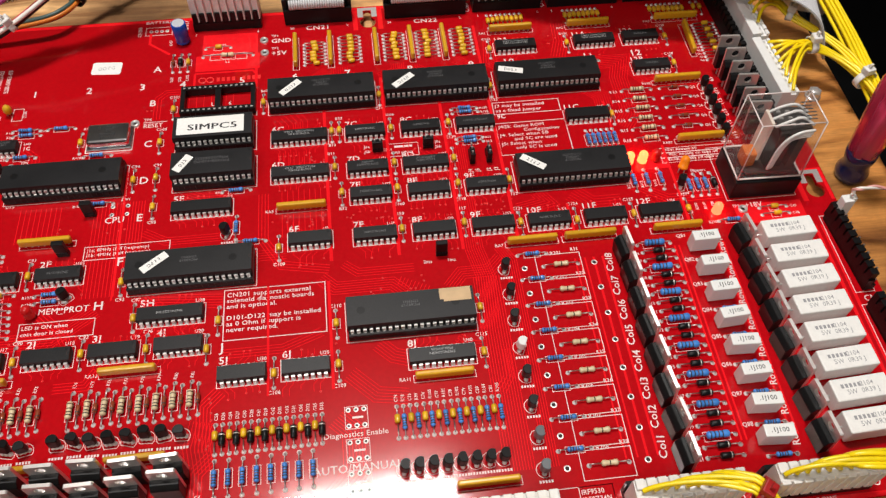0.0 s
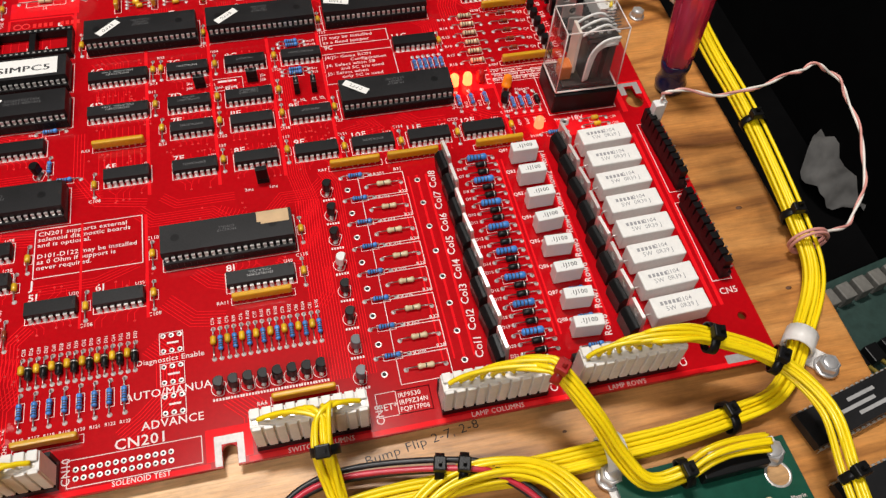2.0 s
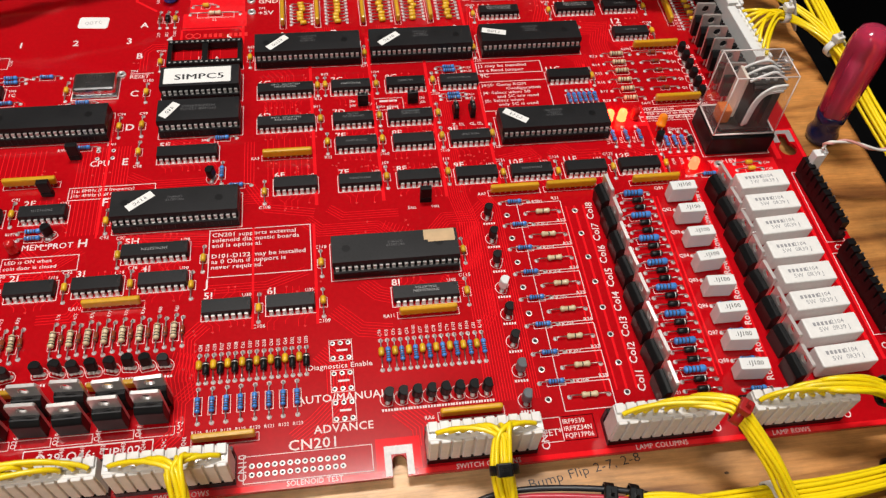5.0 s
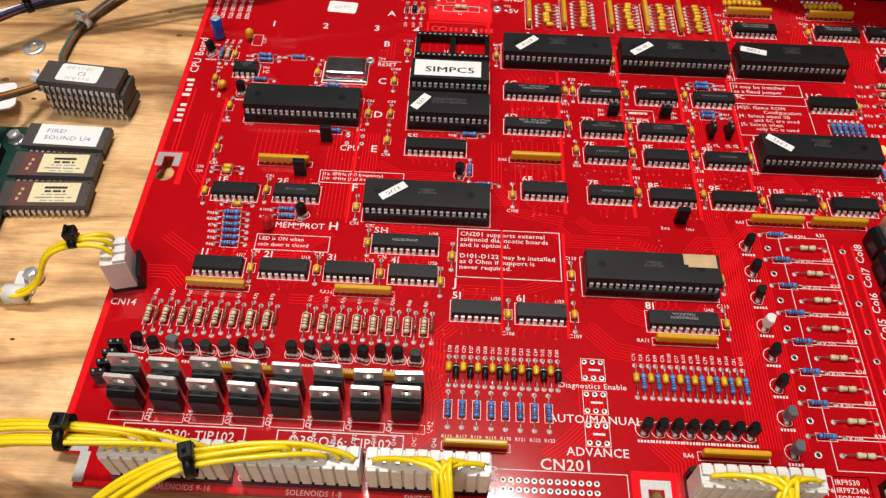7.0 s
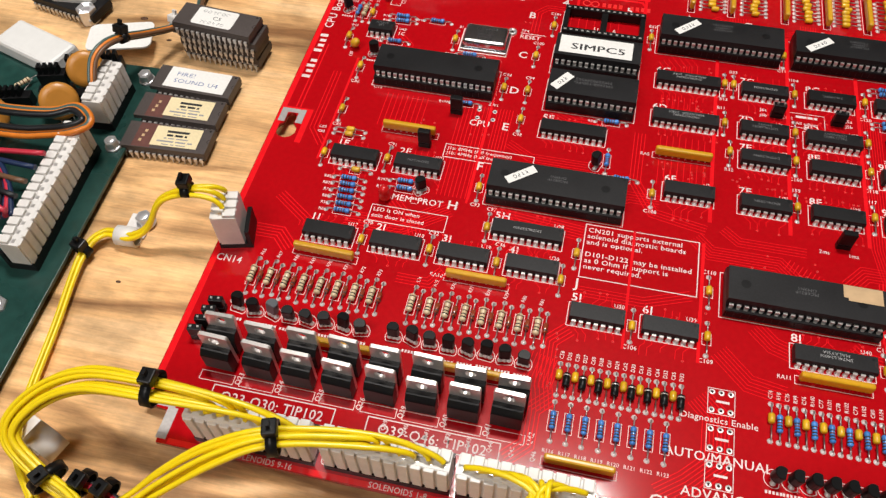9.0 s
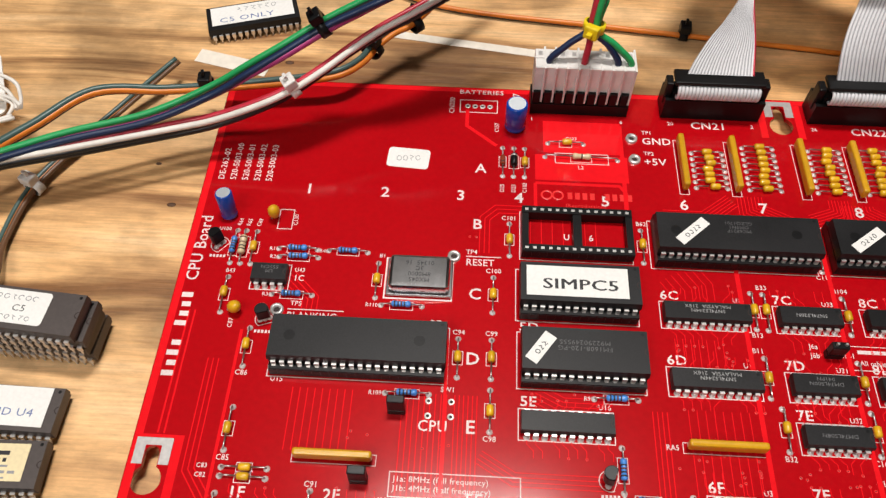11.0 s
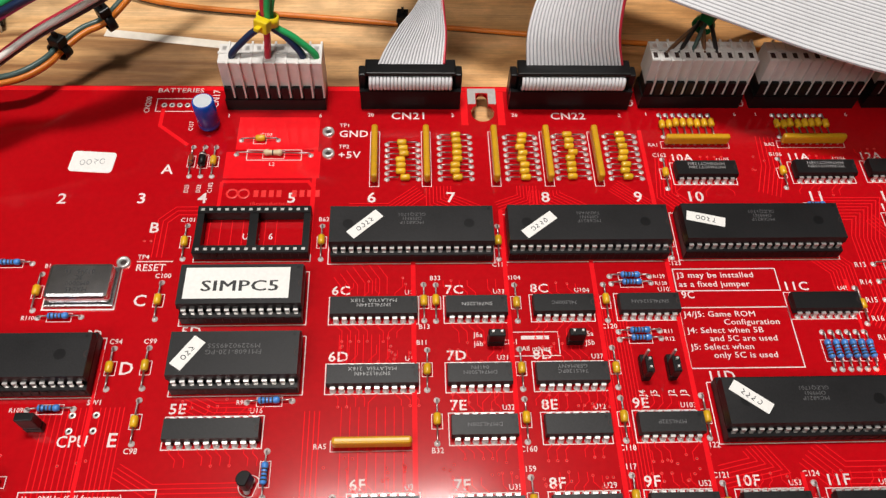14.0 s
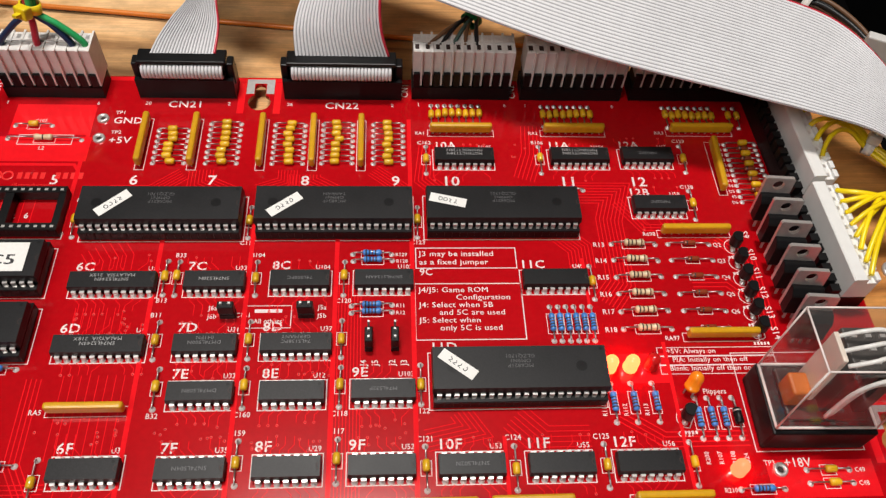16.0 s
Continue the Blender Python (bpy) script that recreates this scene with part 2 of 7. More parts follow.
def clear_shell(name, tint, gloss=0.05):
    """Thin clear plastic: light goes straight through, with a gloss that grows at grazing angles."""
    m = bpy.data.materials.new(name)
    m.use_nodes = True
    nt = m.node_tree
    nt.nodes.remove(nt.nodes["Principled BSDF"])
    tr, gl, mx, fr = (nt.nodes.new("ShaderNode" + k) for k in ("BsdfTransparent", "BsdfGlossy", "MixShader", "LayerWeight"))
    tr.inputs[0].default_value = (*tint, 1)
    gl.inputs["Roughness"].default_value = gloss
    fr.inputs[0].default_value = 0.25
    pw = nt.nodes.new("ShaderNodeMath")
    pw.operation = "POWER"
    pw.inputs[1].default_value = 2.0
    nt.links.new(fr.outputs["Facing"], pw.inputs[0])
    nt.links.new(pw.outputs[0], mx.inputs[0])
    nt.links.new(tr.outputs[0], mx.inputs[1])
    nt.links.new(gl.outputs[0], mx.inputs[2])
    haze, mx2 = nt.nodes.new("ShaderNodeBsdfDiffuse"), nt.nodes.new("ShaderNodeMixShader")
    haze.inputs[0].default_value = (0.8, 0.76, 0.74, 1)
    mx2.inputs[0].default_value = 0.03
    nt.links.new(mx.outputs[0], mx2.inputs[1])
    nt.links.new(haze.outputs[0], mx2.inputs[2])
    nt.links.new(mx2.outputs[0], nt.nodes["Material Output"].inputs[0])
    return m


CLEAR = clear_shell("clear_polycarbonate", (0.95, 0.94, 0.93))
REDCLEAR = glassy("ruby_clear_handle_plastic", (0.86, 0.07, 0.17), 0.14, 0.38)
NAVYP = mat("dark_blue_handle_collar", (0.012, 0.014, 0.06), 0.25, var=0.1, bump=0.02, coat=0.4)
LEDON = glowing("lit_orange_red_led", (1.0, 0.055, 0.016), 13)
LEDON2 = glowing("lit_deep_red_led", (1.0, 0.040, 0.016), 10)
LEDRED = mat("unlit_red_led_epoxy", (0.55, 0.01, 0.01), 0.15, var=0.05, bump=0)
LEDORG = mat("unlit_orange_led_epoxy", (0.85, 0.24, 0.01), 0.18, var=0.05, bump=0)
WALLP = mat("plain_wall_paint", (0.46, 0.43, 0.40), 0.8, var=0.06, scale=40, big=2)
# gloom of the unlit depth beyond the panel, put into a near-black colour
DARK = mat("near_black_cabinet_gloom", (0.002, 0.002, 0.0022), 0.9, var=0.3, scale=40, big=6, spec=0.05)
EDGEGLINT = mat("pale_cover_edge_highlight", (0.74, 0.66, 0.63), 0.2, bump=0.02)
TAPE = mat("milky_clear_tape", (0.80, 0.74, 0.64), 0.35, var=0.10, scale=300, bump=0.08)
TANSTK = mat("tan_sticker_remnant", (0.55, 0.37, 0.20), 0.6, bump=0.05)


# ---- mesh tools, in millimetres ----
MM = 0.001


def bx(bm, x0, x1, y0, y1, z0, z1, top=0.0, bevel=0.0):
    """A block; top: how far its upper face draws in on each side; bevel: cut edges."""
    vs = [bm.verts.new((x + (top if i and x == x0 else -top if i else 0), y + (top if i and y == y0 else -top if i else 0), z))
          for i, z in enumerate((z0, z1)) for x, y in ((x0, y0), (x1, y0), (x1, y1), (x0, y1))]
    fs = [bm.faces.new([vs[k] for k in q]) for q in ((3, 2, 1, 0), (4, 5, 6, 7), (0, 1, 5, 4), (1, 2, 6, 5), (2, 3, 7, 6), (3, 0, 4, 7))]
    if bevel:
        edges = list({e for f in fs for e in f.edges})
        bmesh.ops.bevel(bm, geom=edges, offset=bevel, segments=2, profile=0.5, affect="EDGES")
    return vs


def rings(bm, loops, cap=True, smooth=True):
    """Skins a list of rings of points, each ring of the same length."""
    rows = [[bm.verts.new(p) for p in ring] for ring in loops]
    n = len(rows[0])
    for a, b in zip(rows, rows[1:]):
        for i in range(n):
            f = bm.faces.new((a[i], a[(i + 1) % n], b[(i + 1) % n], b[i]))
            f.smooth = smooth
    if cap:
        bm.faces.new(rows[0][::-1])
        bm.faces.new(rows[-1])


def frames_along(pts):
    pts = [Vector(p) for p in pts]
    out, side = [], None
    for i, p in enumerate(pts):
        d = (pts[min(i + 1, len(pts) - 1)] - pts[max(i - 1, 0)]).normalized()
        if side is None:
            side = d.cross(Vector((0, 0, 1)))
            side = side.normalized() if side.length > 1e-3 else Vector((1, 0, 0))
        side = (side - d * side.dot(d)).normalized()
        out.append((p, side, d.cross(side)))
    return out


def tube(bm, pts, r, n=6, cap=True):
    radius = r if callable(r) else (lambda i: r)
    rings(bm, [[p + (s * math.cos(a) + u * math.sin(a)) * radius(i) for a in [2 * math.pi * k / n for k in range(n)]]
               for i, (p, s, u) in enumerate(frames_along(pts))], cap)


def lathe(bm, axis_pts, n=10):
    """A turned body along x: (x, radius) pairs."""
    rings(bm, [[(x, r * math.cos(2 * math.pi * k / n), r * math.sin(2 * math.pi * k / n)) for k in range(n)] for x, r in axis_pts])


def turned(bm, prof, n=16, cx=0, cy=0):
    """A turned body along z: (z, radius) pairs."""
    rings(bm, [[(cx + r * math.cos(2 * math.pi * k / n), cy + r * math.sin(2 * math.pi * k / n), z) for k in range(n)] for z, r in prof])


def smooth_path(pts, k=6):
    pts = [Vector(p) for p in pts]
    out = []
    for i in range(len(pts) - 1):
        p0, p1, p2, p3 = pts[max(i - 1, 0)], pts[i], pts[i + 1], pts[min(i + 2, len(pts) - 1)]
        for j in range(k):
            t = j / k
            out.append(0.5 * (2 * p1 + (p2 - p0) * t + (2 * p0 - 5 * p1 + 4 * p2 - p3) * t * t + (3 * p1 - p0 - 3 * p2 + p3) * t ** 3))
    return out + [pts[-1]]


def rounded(bm, hx, hy, r, z0, z1):
    """A thin sheet with round corners."""
    pts = [(sx * (hx - r) + r * math.cos(a), sy * (hy - r) + r * math.sin(a)) for sx, sy, a0 in ((1, 1, 0), (-1, 1, 90), (-1, -1, 180), (1, -1, 270)) for a in [math.radians(a0 + 22.5 * k) for k in range(5)]]
    rings(bm, [[(x, y, z) for x, y in pts] for z in (z0, z1)], smooth=False)


CACHE = {}


def mesh_of(key, build, material):
    """One mesh for all alike parts."""
    if key not in CACHE:
        bm = bmesh.new()
        build(bm)
        bmesh.ops.recalc_face_normals(bm, faces=bm.faces)
        bmesh.ops.scale(bm, vec=(MM, MM, MM), verts=bm.verts)
        me = bpy.data.meshes.new(str(key[0]) if isinstance(key, tuple) else key)
        bm.to_mesh(me)
        bm.free()
        me.materials.append(material)
        CACHE[key] = me
    return CACHE[key]


SERIAL = [0]


def part(name, build, material, parent, label="", key=None, at=None):
    if key is None:
        SERIAL[0] += 1
        key = (name, SERIAL[0])
    ob = new(name, mesh_of(key, build, material))
    ob.parent = parent
    if at is not None:
        ob.matrix_local = at
    if label:
        ob["label"] = label
    return ob


def mpose(x, y, z=0.0, rx=0.0, ry=0.0, rz=0.0):
    return pose(x * MM, y * MM, z * MM, rx, ry, rz)


def thing(name, label, category, x, y, z=0.0, rz=0.0, group="", rx=0.0, ry=0.0, kind=""):
    ob = new(name)
    ob.empty_display_size = 0.005
    ob.matrix_world = mpose(x, y, z, rx, ry, rz)
    return tagged(ob, label, category, group, kind)


# lettering: text is gathered, turned into meshes in one go, and hung under its owner
LETTERS = []


def write(owner, name, lines, x, y, z, size, material, rz=0.0, bold=0.02, gap=1.25, wide=0.92, align="LEFT"):
    LETTERS.append((owner, name, lines, x, y, z, size, material, rz, bold, gap, wide, align))


def text_mesh_object(lines, size, bold, gap, wide, align):
    cu = bpy.data.curves.new("lettering", "FONT")
    cu.body = "\n".join(lines)
    cu.size, cu.offset, cu.space_line = size * MM * 1.38, 0.0 if "M" in cu.body else bold * 0.6 * size * MM, gap * 0.78
    cu.align_x, cu.resolution_u, cu.fill_mode, cu.space_character = align, 2, "FRONT", 1.06
    return bpy.data.objects.new("lettering", cu)


def finish_letters():
    made = []
    for job in LETTERS:
        ob = text_mesh_object(job[2], job[6], job[9], job[10], job[11], job[12])
        scene.collection.objects.link(ob)
        made.append(ob)
    dg = bpy.context.evaluated_depsgraph_get()
    dg.update()
    pools = {}
    for job, ob in zip(LETTERS, made):
        owner, name, lines, x, y, z, size, material, rz, bold, _, wide, _ = job
        # the built-in M folds over when its outline is thickened: such words are struck twice instead
        struck = [0.0, 1.1 * bold * size] if bold and any("M" in line for line in lines) else [0.0]
        for lift, shift in enumerate(struck):
            me = bpy.data.meshes.new_from_object(ob.evaluated_get(dg))
            me.transform(mpose(x, y, z + 0.012 * lift, 0, 0, rz) @ mpose(shift - struck[-1] / 2, 0) @ Matrix.Diagonal((wide, 1, 1, 1)))
            pools.setdefault((owner.name, name, material.name), (owner, name, material, []))[3].append(me)
    for ob in made:
        bpy.data.objects.remove(ob)
    for owner, name, material, meshes in pools.values():
        bm = bmesh.new()
        for me in meshes:
            bm.from_mesh(me)
            bpy.data.meshes.remove(me)
        out = bpy.data.meshes.new(name)
        bm.to_mesh(out)
        bm.free()
        out.materials.clear()
        out.materials.append(material)
        for p in out.polygons:
            p.material_index = 0
        o = new(name, out)
        o.parent = owner


# ---- the setting: room, bench panel ----
def structure(name, build, material, label=""):
    ob = part(name, build, material, None, label)
    return tagged(ob, kind="structure")


def room_wall(name, x0, x1, y0, y1, z0, z1, material=WALLP):
    structure(name, lambda bm: bx(bm, x0, x1, y0, y1, z0, z1), material, "plain painted room wall")


room_wall("wall_north", -2600, 2600, 2500, 2600, -900, 1750)
room_wall("wall_south", -2600, 2600, -2600, -2500, -900, 1750)
room_wall("wall_west", -2600, -2500, -2500, 2500, -900, 1750)
room_wall("wall_east", 2500, 2600, -2500, 2500, -900, 1750)
structure("floor", lambda bm: bx(bm, -2600, 2600, -2600, 2600, -1000, -900), DARK, "dark workshop floor")
structure("ceiling", lambda bm: bx(bm, -2600, 2600, -2600, 2600, 1750, 1850), WALLP, "plain painted ceiling")
WZ = -6.0
panel = thing("plywood_panel", "worn pine plywood panel with straight grain and dark knots", "wooden panel", 0, 0, WZ)


def panel_slab(bm):
    bx(bm, -520, 254, -160, 640, -18, 0, bevel=1.2)


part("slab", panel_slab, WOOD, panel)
KNOT = mat("dark_wood_knot", (0.10, 0.045, 0.02), 0.6, var=0.4, scale=500, bump=0.3)
for kx, ky, kr in ((-205, 300, 1.6), (-214, 318, 1.1), (-262, 250, 1.3), (-175, 372, 1.8), (-196, 360, 1.4), (-226, 122, 1.0), (-205, 88, 1.2), (162, 50, 1.2), (236, 140, 1.5), (128, 56, 0.9), (239, 97, 1.4), (-280, 262, 2.0)):
    def knot(bm, kx=kx, ky=ky, kr=kr):
        turned(bm, [(-0.3, kr * 0.3), (0.03, kr * 0.6), (0.06, kr * 0.35)], 9, kx, ky)
        bmesh.ops.scale(bm, vec=(1.7, 1, 1), space=Matrix.Translation((-kx, -ky, 0)), verts=bm.verts)
    part("knot", knot, KNOT, panel)
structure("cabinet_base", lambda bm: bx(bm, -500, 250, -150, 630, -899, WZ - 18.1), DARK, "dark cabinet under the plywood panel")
# ---- the red board ----
BOARD_LABEL = "large glossy red circuit board with white lettering over the plywood"
board = thing("circuit_board", BOARD_LABEL, "circuit board", 0, 0, 0)
XL, XR, YB, YT = -193.5, 217.0, 65.5, 356.3


def board_outline(holes):
    cu = bpy.data.curves.new("board_outline", "CURVE")
    cu.dimensions, cu.fill_mode, cu.extrude = "2D", "BOTH", 0.8 * MM

    def loop(pts):
        s = cu.splines.new("POLY")
        s.points.add(len(pts) - 1)
        for p, (x, y) in zip(s.points, pts):
            p.co = (x * MM, y * MM, 0, 1)
        s.use_cyclic_u = True

    slot = [(9.6 + 2.6 * math.cos(a), 71.0 + 2.6 * math.sin(a)) for a in [math.pi * k / 8 for k in range(9)]][::-1]
    loop([(-183.5, YB), (7.0, YB), *slot, (12.2, YB), (XR - 1.5, YB), (XR, YB + 1.5), (XR, YT - 1.5), (XR - 1.5, YT), (XL + 1.5, YT), (XL, YT - 1.5), (XL, 77.5), (-184.5, 76.5)])
    for pts in holes:
        loop(pts)
    ob = bpy.data.objects.new("board_outline", cu)
    scene.collection.objects.link(ob)
    dg = bpy.context.evaluated_depsgraph_get()
    dg.update()
    me = bpy.data.meshes.new_from_object(ob.evaluated_get(dg))
    me.transform(Matrix.Translation((0, 0, -0.8 * MM)))
    bpy.data.objects.remove(ob)
    me.materials.clear()
    me.materials.append(RED)
    return me


def keyhole(cx, cy, r=4.2, w=2.1, up=7.5):
    a0 = math.asin(w / r)
    big = [(cx + r * math.sin(a), cy + r * math.cos(a)) for a in [a0 + (2 * math.pi - 2 * a0) * k / 20 for k in range(21)]]
    top = [(cx + w * math.cos(a), cy + up + w * math.sin(a)) for a in [math.pi - math.pi * k / 8 for k in range(9)]]
    return big + top


KEYHOLES = [(11.0, 343.3), (-187.0, 202.6), (209.6, 205.6)]
dot = [(210.4 + 1.8 * math.cos(k * math.pi / 6), 85.8 + 1.8 * math.sin(k * math.pi / 6)) for k in range(12)]
o = new("laminate", board_outline([keyhole(*k) for k in KEYHOLES] + [dot]))
o.parent = board


def plate(bm, cx, cy):
    """Bare plated square round the narrow end of a keyhole."""
    for x0, x1, y0, y1 in ((cx - 5.2, cx - 2.3, cy + 4.3, cy + 12.0), (cx + 2.3, cx + 5.2, cy + 4.3, cy + 12.0), (cx - 2.3, cx + 2.3, cy + 9.8, cy + 12.0)):
        bx(bm, x0, x1, y0, y1, 0, 0.06)


for k in KEYHOLES:
    part("plated_mount", lambda bm, k=k: plate(bm, *k), TIN, board, "bare tinned mounting plate")
part("plated_mount", lambda bm: [bx(bm, *q, 0, 0.06) for q in ((4.5, 6.9, 66, 77), (12.3, 14.7, 66, 77), (6.9, 12.3, 73.8, 77))], TIN, board, "bare tinned mounting plate")
part("plated_mount", lambda bm: [bx(bm, *q, 0, 0.06) for q in ((-192.5, -182.0, 77.6, 80.2), (-184.3, -180.8, 67, 77.6))], TIN, board, "bare tinned corner plate")
part("plated_mount", lambda bm: bx(bm, 196, 208, 67.0, 70.5, 0, 0.06), TIN, board, "bare tinned corner plate")
part("edge_band", lambda bm: [bx(bm, *q, 0, 0.03) for q in ((XL + 0.3, XL + 2.6, 82, YT - 2), (XL + 3, XR - 2, YT - 2.4, YT - 0.4), (16, XR - 2, YB + 0.3, YB + 2.2), (-180, 3, YB + 0.3, YB + 2.2))], TRACE, board)


for cx, cy in KEYHOLES:
    for q in ((cx - 8.0, cx - 5.4, cy - 6.0, cy + 13.0), (cx + 5.4, cx + 8.0, cy - 6.0, cy + 13.0), (cx - 5.4, cx + 5.4, cy + 12.1, cy + 13.0)):
        part("copper_pour", lambda bm, q=q: bx(bm, max(q[0], XL + 2.8), min(q[1], XR - 0.4), q[2], min(q[3], YT - 2.6), 0, 0.032), TRACE, board)
for q in ((1.6, 4.4, 68.0, 80.0), (14.8, 17.6, 68.0, 80.0), (4.4, 14.8, 77.1, 80.0)):
    part("copper_pour", lambda bm, q=q: bx(bm, *q, 0, 0.034), TRACE, board)


def strip(bm, pts, w, z=0.035):
    """A flat track along a bent line."""
    pts = [Vector((*p, 0)) for p in pts]
    rows = []
    for i, p in enumerate(pts):
        a = (pts[i] - pts[i - 1]).normalized() if i else (pts[1] - pts[0]).normalized()
        b = (pts[i + 1] - pts[i]).normalized() if i < len(pts) - 1 else a
        m = (a + b).normalized()
        n = Vector((-m.y, m.x, 0)) / max(0.5, m.dot(a))
        rows.append((bm.verts.new((*(p + n * w / 2).xy, z)), bm.verts.new((*(p - n * w / 2).xy, z))))
    for r, s in zip(rows, rows[1:]):
        bm.faces.new((r[0], s[0], s[1], r[1]))


def offset_path(pts, d):
    pts = [Vector((*p, 0)) for p in pts]
    out = []
    for i, p in enumerate(pts):
        a = (pts[i] - pts[i - 1]).normalized() if i else (pts[1] - pts[0]).normalized()
        b = (pts[i + 1] - pts[i]).normalized() if i < len(pts) - 1 else a
        m = (a + b).normalized()
        out.append((p + Vector((-m.y, m.x, 0)) * d / max(0.5, m.dot(a))).xy[:])
    return out


TRACKS = []


def bus(pts, n, pitch=1.27, w=0.35):
    for i in range(n):
        TRACKS.append((offset_path(pts, (i - (n - 1) / 2) * pitch), w))


# signal buses between the chips
bus([(48, 150), (50, 175), (47, 190), (46.5, 262)], 9, 1.0, 0.3)
bus([(50, 90), (50, 150), (50, 175)], 11, 1.1, 0.35)
bus([(-60, 175), (-90, 178), (-100, 190), (-100, 232)], 6, 1.3)
bus([(-112, 182), (-112, 232)], 9, 1.6, 0.35)
bus([(-142, 213), (-142, 232)], 9, 2.2, 0.35)
bus([(-30, 254), (-30, 243), (-26, 239)], 7, 2.4, 0.28)
bus([(-27, 231), (-27, 205)], 8, 2.5, 0.28)
bus([(-34, 278), (-30, 272), (-30, 268)], 7, 2.3, 0.28)
bus([(-6, 310), (-6, 304), (4, 299), (4, 296)], 8, 1.2, 0.3)
bus([(30, 308), (30, 304), (40, 298), (40, 296)], 10, 1.2, 0.3)
bus([(122, 300), (140, 300), (136, 288), (136, 262), (130, 254)], 8, 1.3, 0.35)
bus([(108, 306), (112, 318), (113, 332)], 6, 1.5, 0.35)
bus([(96, 216), (104, 208), (118, 208)], 7, 1.6, 0.3)
bus([(80, 218), (84, 212), (70, 209)], 6, 1.3, 0.3)
bus([(58, 190), (62, 182), (62, 90)], 6, 1.0, 0.35)
bus([(92, 180), (92, 90)], 3, 2.2, 0.7)
bus([(100, 180), (100, 90)], 2, 4.0, 1.0)
bus([(136, 182), (136, 92)], 2, 2.0, 0.8)
bus([(156, 182), (156, 92)], 2, 2.4, 0.9)
bus([(203, 186), (203, 92)], 2, 3.2, 1.6)
bus([(20, 176), (18, 172)], 9, 1.6, 0.3)
bus([(2, 148), (8, 142), (14, 140)], 6, 1.3, 0.3)
bus([(34, 147), (38, 143), (44, 142)], 5, 1.3, 0.3)
bus([(12, 92), (20, 84), (20, 76)], 8, 1.3, 0.4)
bus([(-16, 118), (-10, 112), (-10, 96), (-18, 88), (-26, 82)], 8, 1.2, 0.35)
bus([(-66, 122), (-68, 112), (-66, 102)], 8, 1.4, 0.35)
bus([(-150, 164), (-128, 164), (-112, 176)], 7, 1.2, 0.35)
bus([(-183, 152), (-172, 152), (-166, 146)], 5, 1.4, 0.45)
bus([(-60, 134), (-66, 128), (-66, 110)], 5, 1.3, 0.4)
bus([(-80, 234), (-72, 230), (-60, 230)], 5, 1.4, 0.3)
bus([(-70, 280), (-70, 297)], 7, 3.6, 0.3)
bus([(165, 208), (140, 208), (128, 216)], 4, 1.5, 0.4)
bus([(172, 280), (182, 272), (182, 244)], 4, 1.4, 0.5)
bus([(-80, 300), (-92, 300), (-96, 296), (-96, 282)], 3, 1.6, 0.35)
bus([(-158, 270), (-150, 262), (-150, 256)], 4, 1.6, 0.35)
bus([(-36, 300), (-22, 300), (-12, 308)], 6, 1.1, 0.3)
bus([(14, 300), (24, 304), (24, 310)], 7, 1.1, 0.3)
bus([(66, 300), (60, 305), (54, 310)], 6, 1.1, 0.3)
bus([(74, 322), (72, 306), (78, 300)], 6, 1.3, 0.35)
bus([(118, 282), (124, 276), (124, 268)], 8, 1.2, 0.35)
bus([(140, 296), (148, 284), (164, 284)], 4, 1.3, 0.35)
bus([(-20, 182), (-14, 176), (10, 176), (16, 170)], 6, 1.2, 0.3)
bus([(58, 184), (52, 178), (40, 178), (34, 171)], 6, 1.2, 0.3)
bus([(-10, 188), (-4, 183), (20, 183)], 4, 1.3, 0.3)
bus([(-176, 240), (-176, 206), (-170, 198)], 3, 1.6, 0.4)
bus([(-186, 256), (-186, 216)], 2, 1.8, 0.6)
bus([(-60, 186), (-46, 196), (-34, 196)], 5, 1.3, 0.3)
bus([(-44, 230), (-44, 204), (-36, 190), (-16, 186)], 4, 1.4, 0.35)
bus([(-96, 214), (-86, 208), (-60, 208)], 4, 1.3, 0.3)
bus([(-134, 176), (-124, 166), (-122, 162)], 4, 1.4, 0.35)
bus([(-178, 170), (-164, 160), (-164, 157)], 4, 1.4, 0.35)
bus([(-60, 150), (-36, 150), (-20, 156)], 4, 1.3, 0.3)
bus([(-10, 136), (0, 126), (12, 124)], 6, 1.3, 0.3)
bus([(48, 122), (52, 128), (52, 140)], 4, 1.3, 0.3)
bus([(-124, 142), (-112, 142), (-108, 148)], 4, 1.3, 0.35)
bus([(-62, 108), (-68, 102), (-68, 90), (-74, 84)], 5, 1.3, 0.4)
bus([(160, 262), (172, 262), (180, 254)], 3, 1.6, 0.4)
route = random.Random(12)
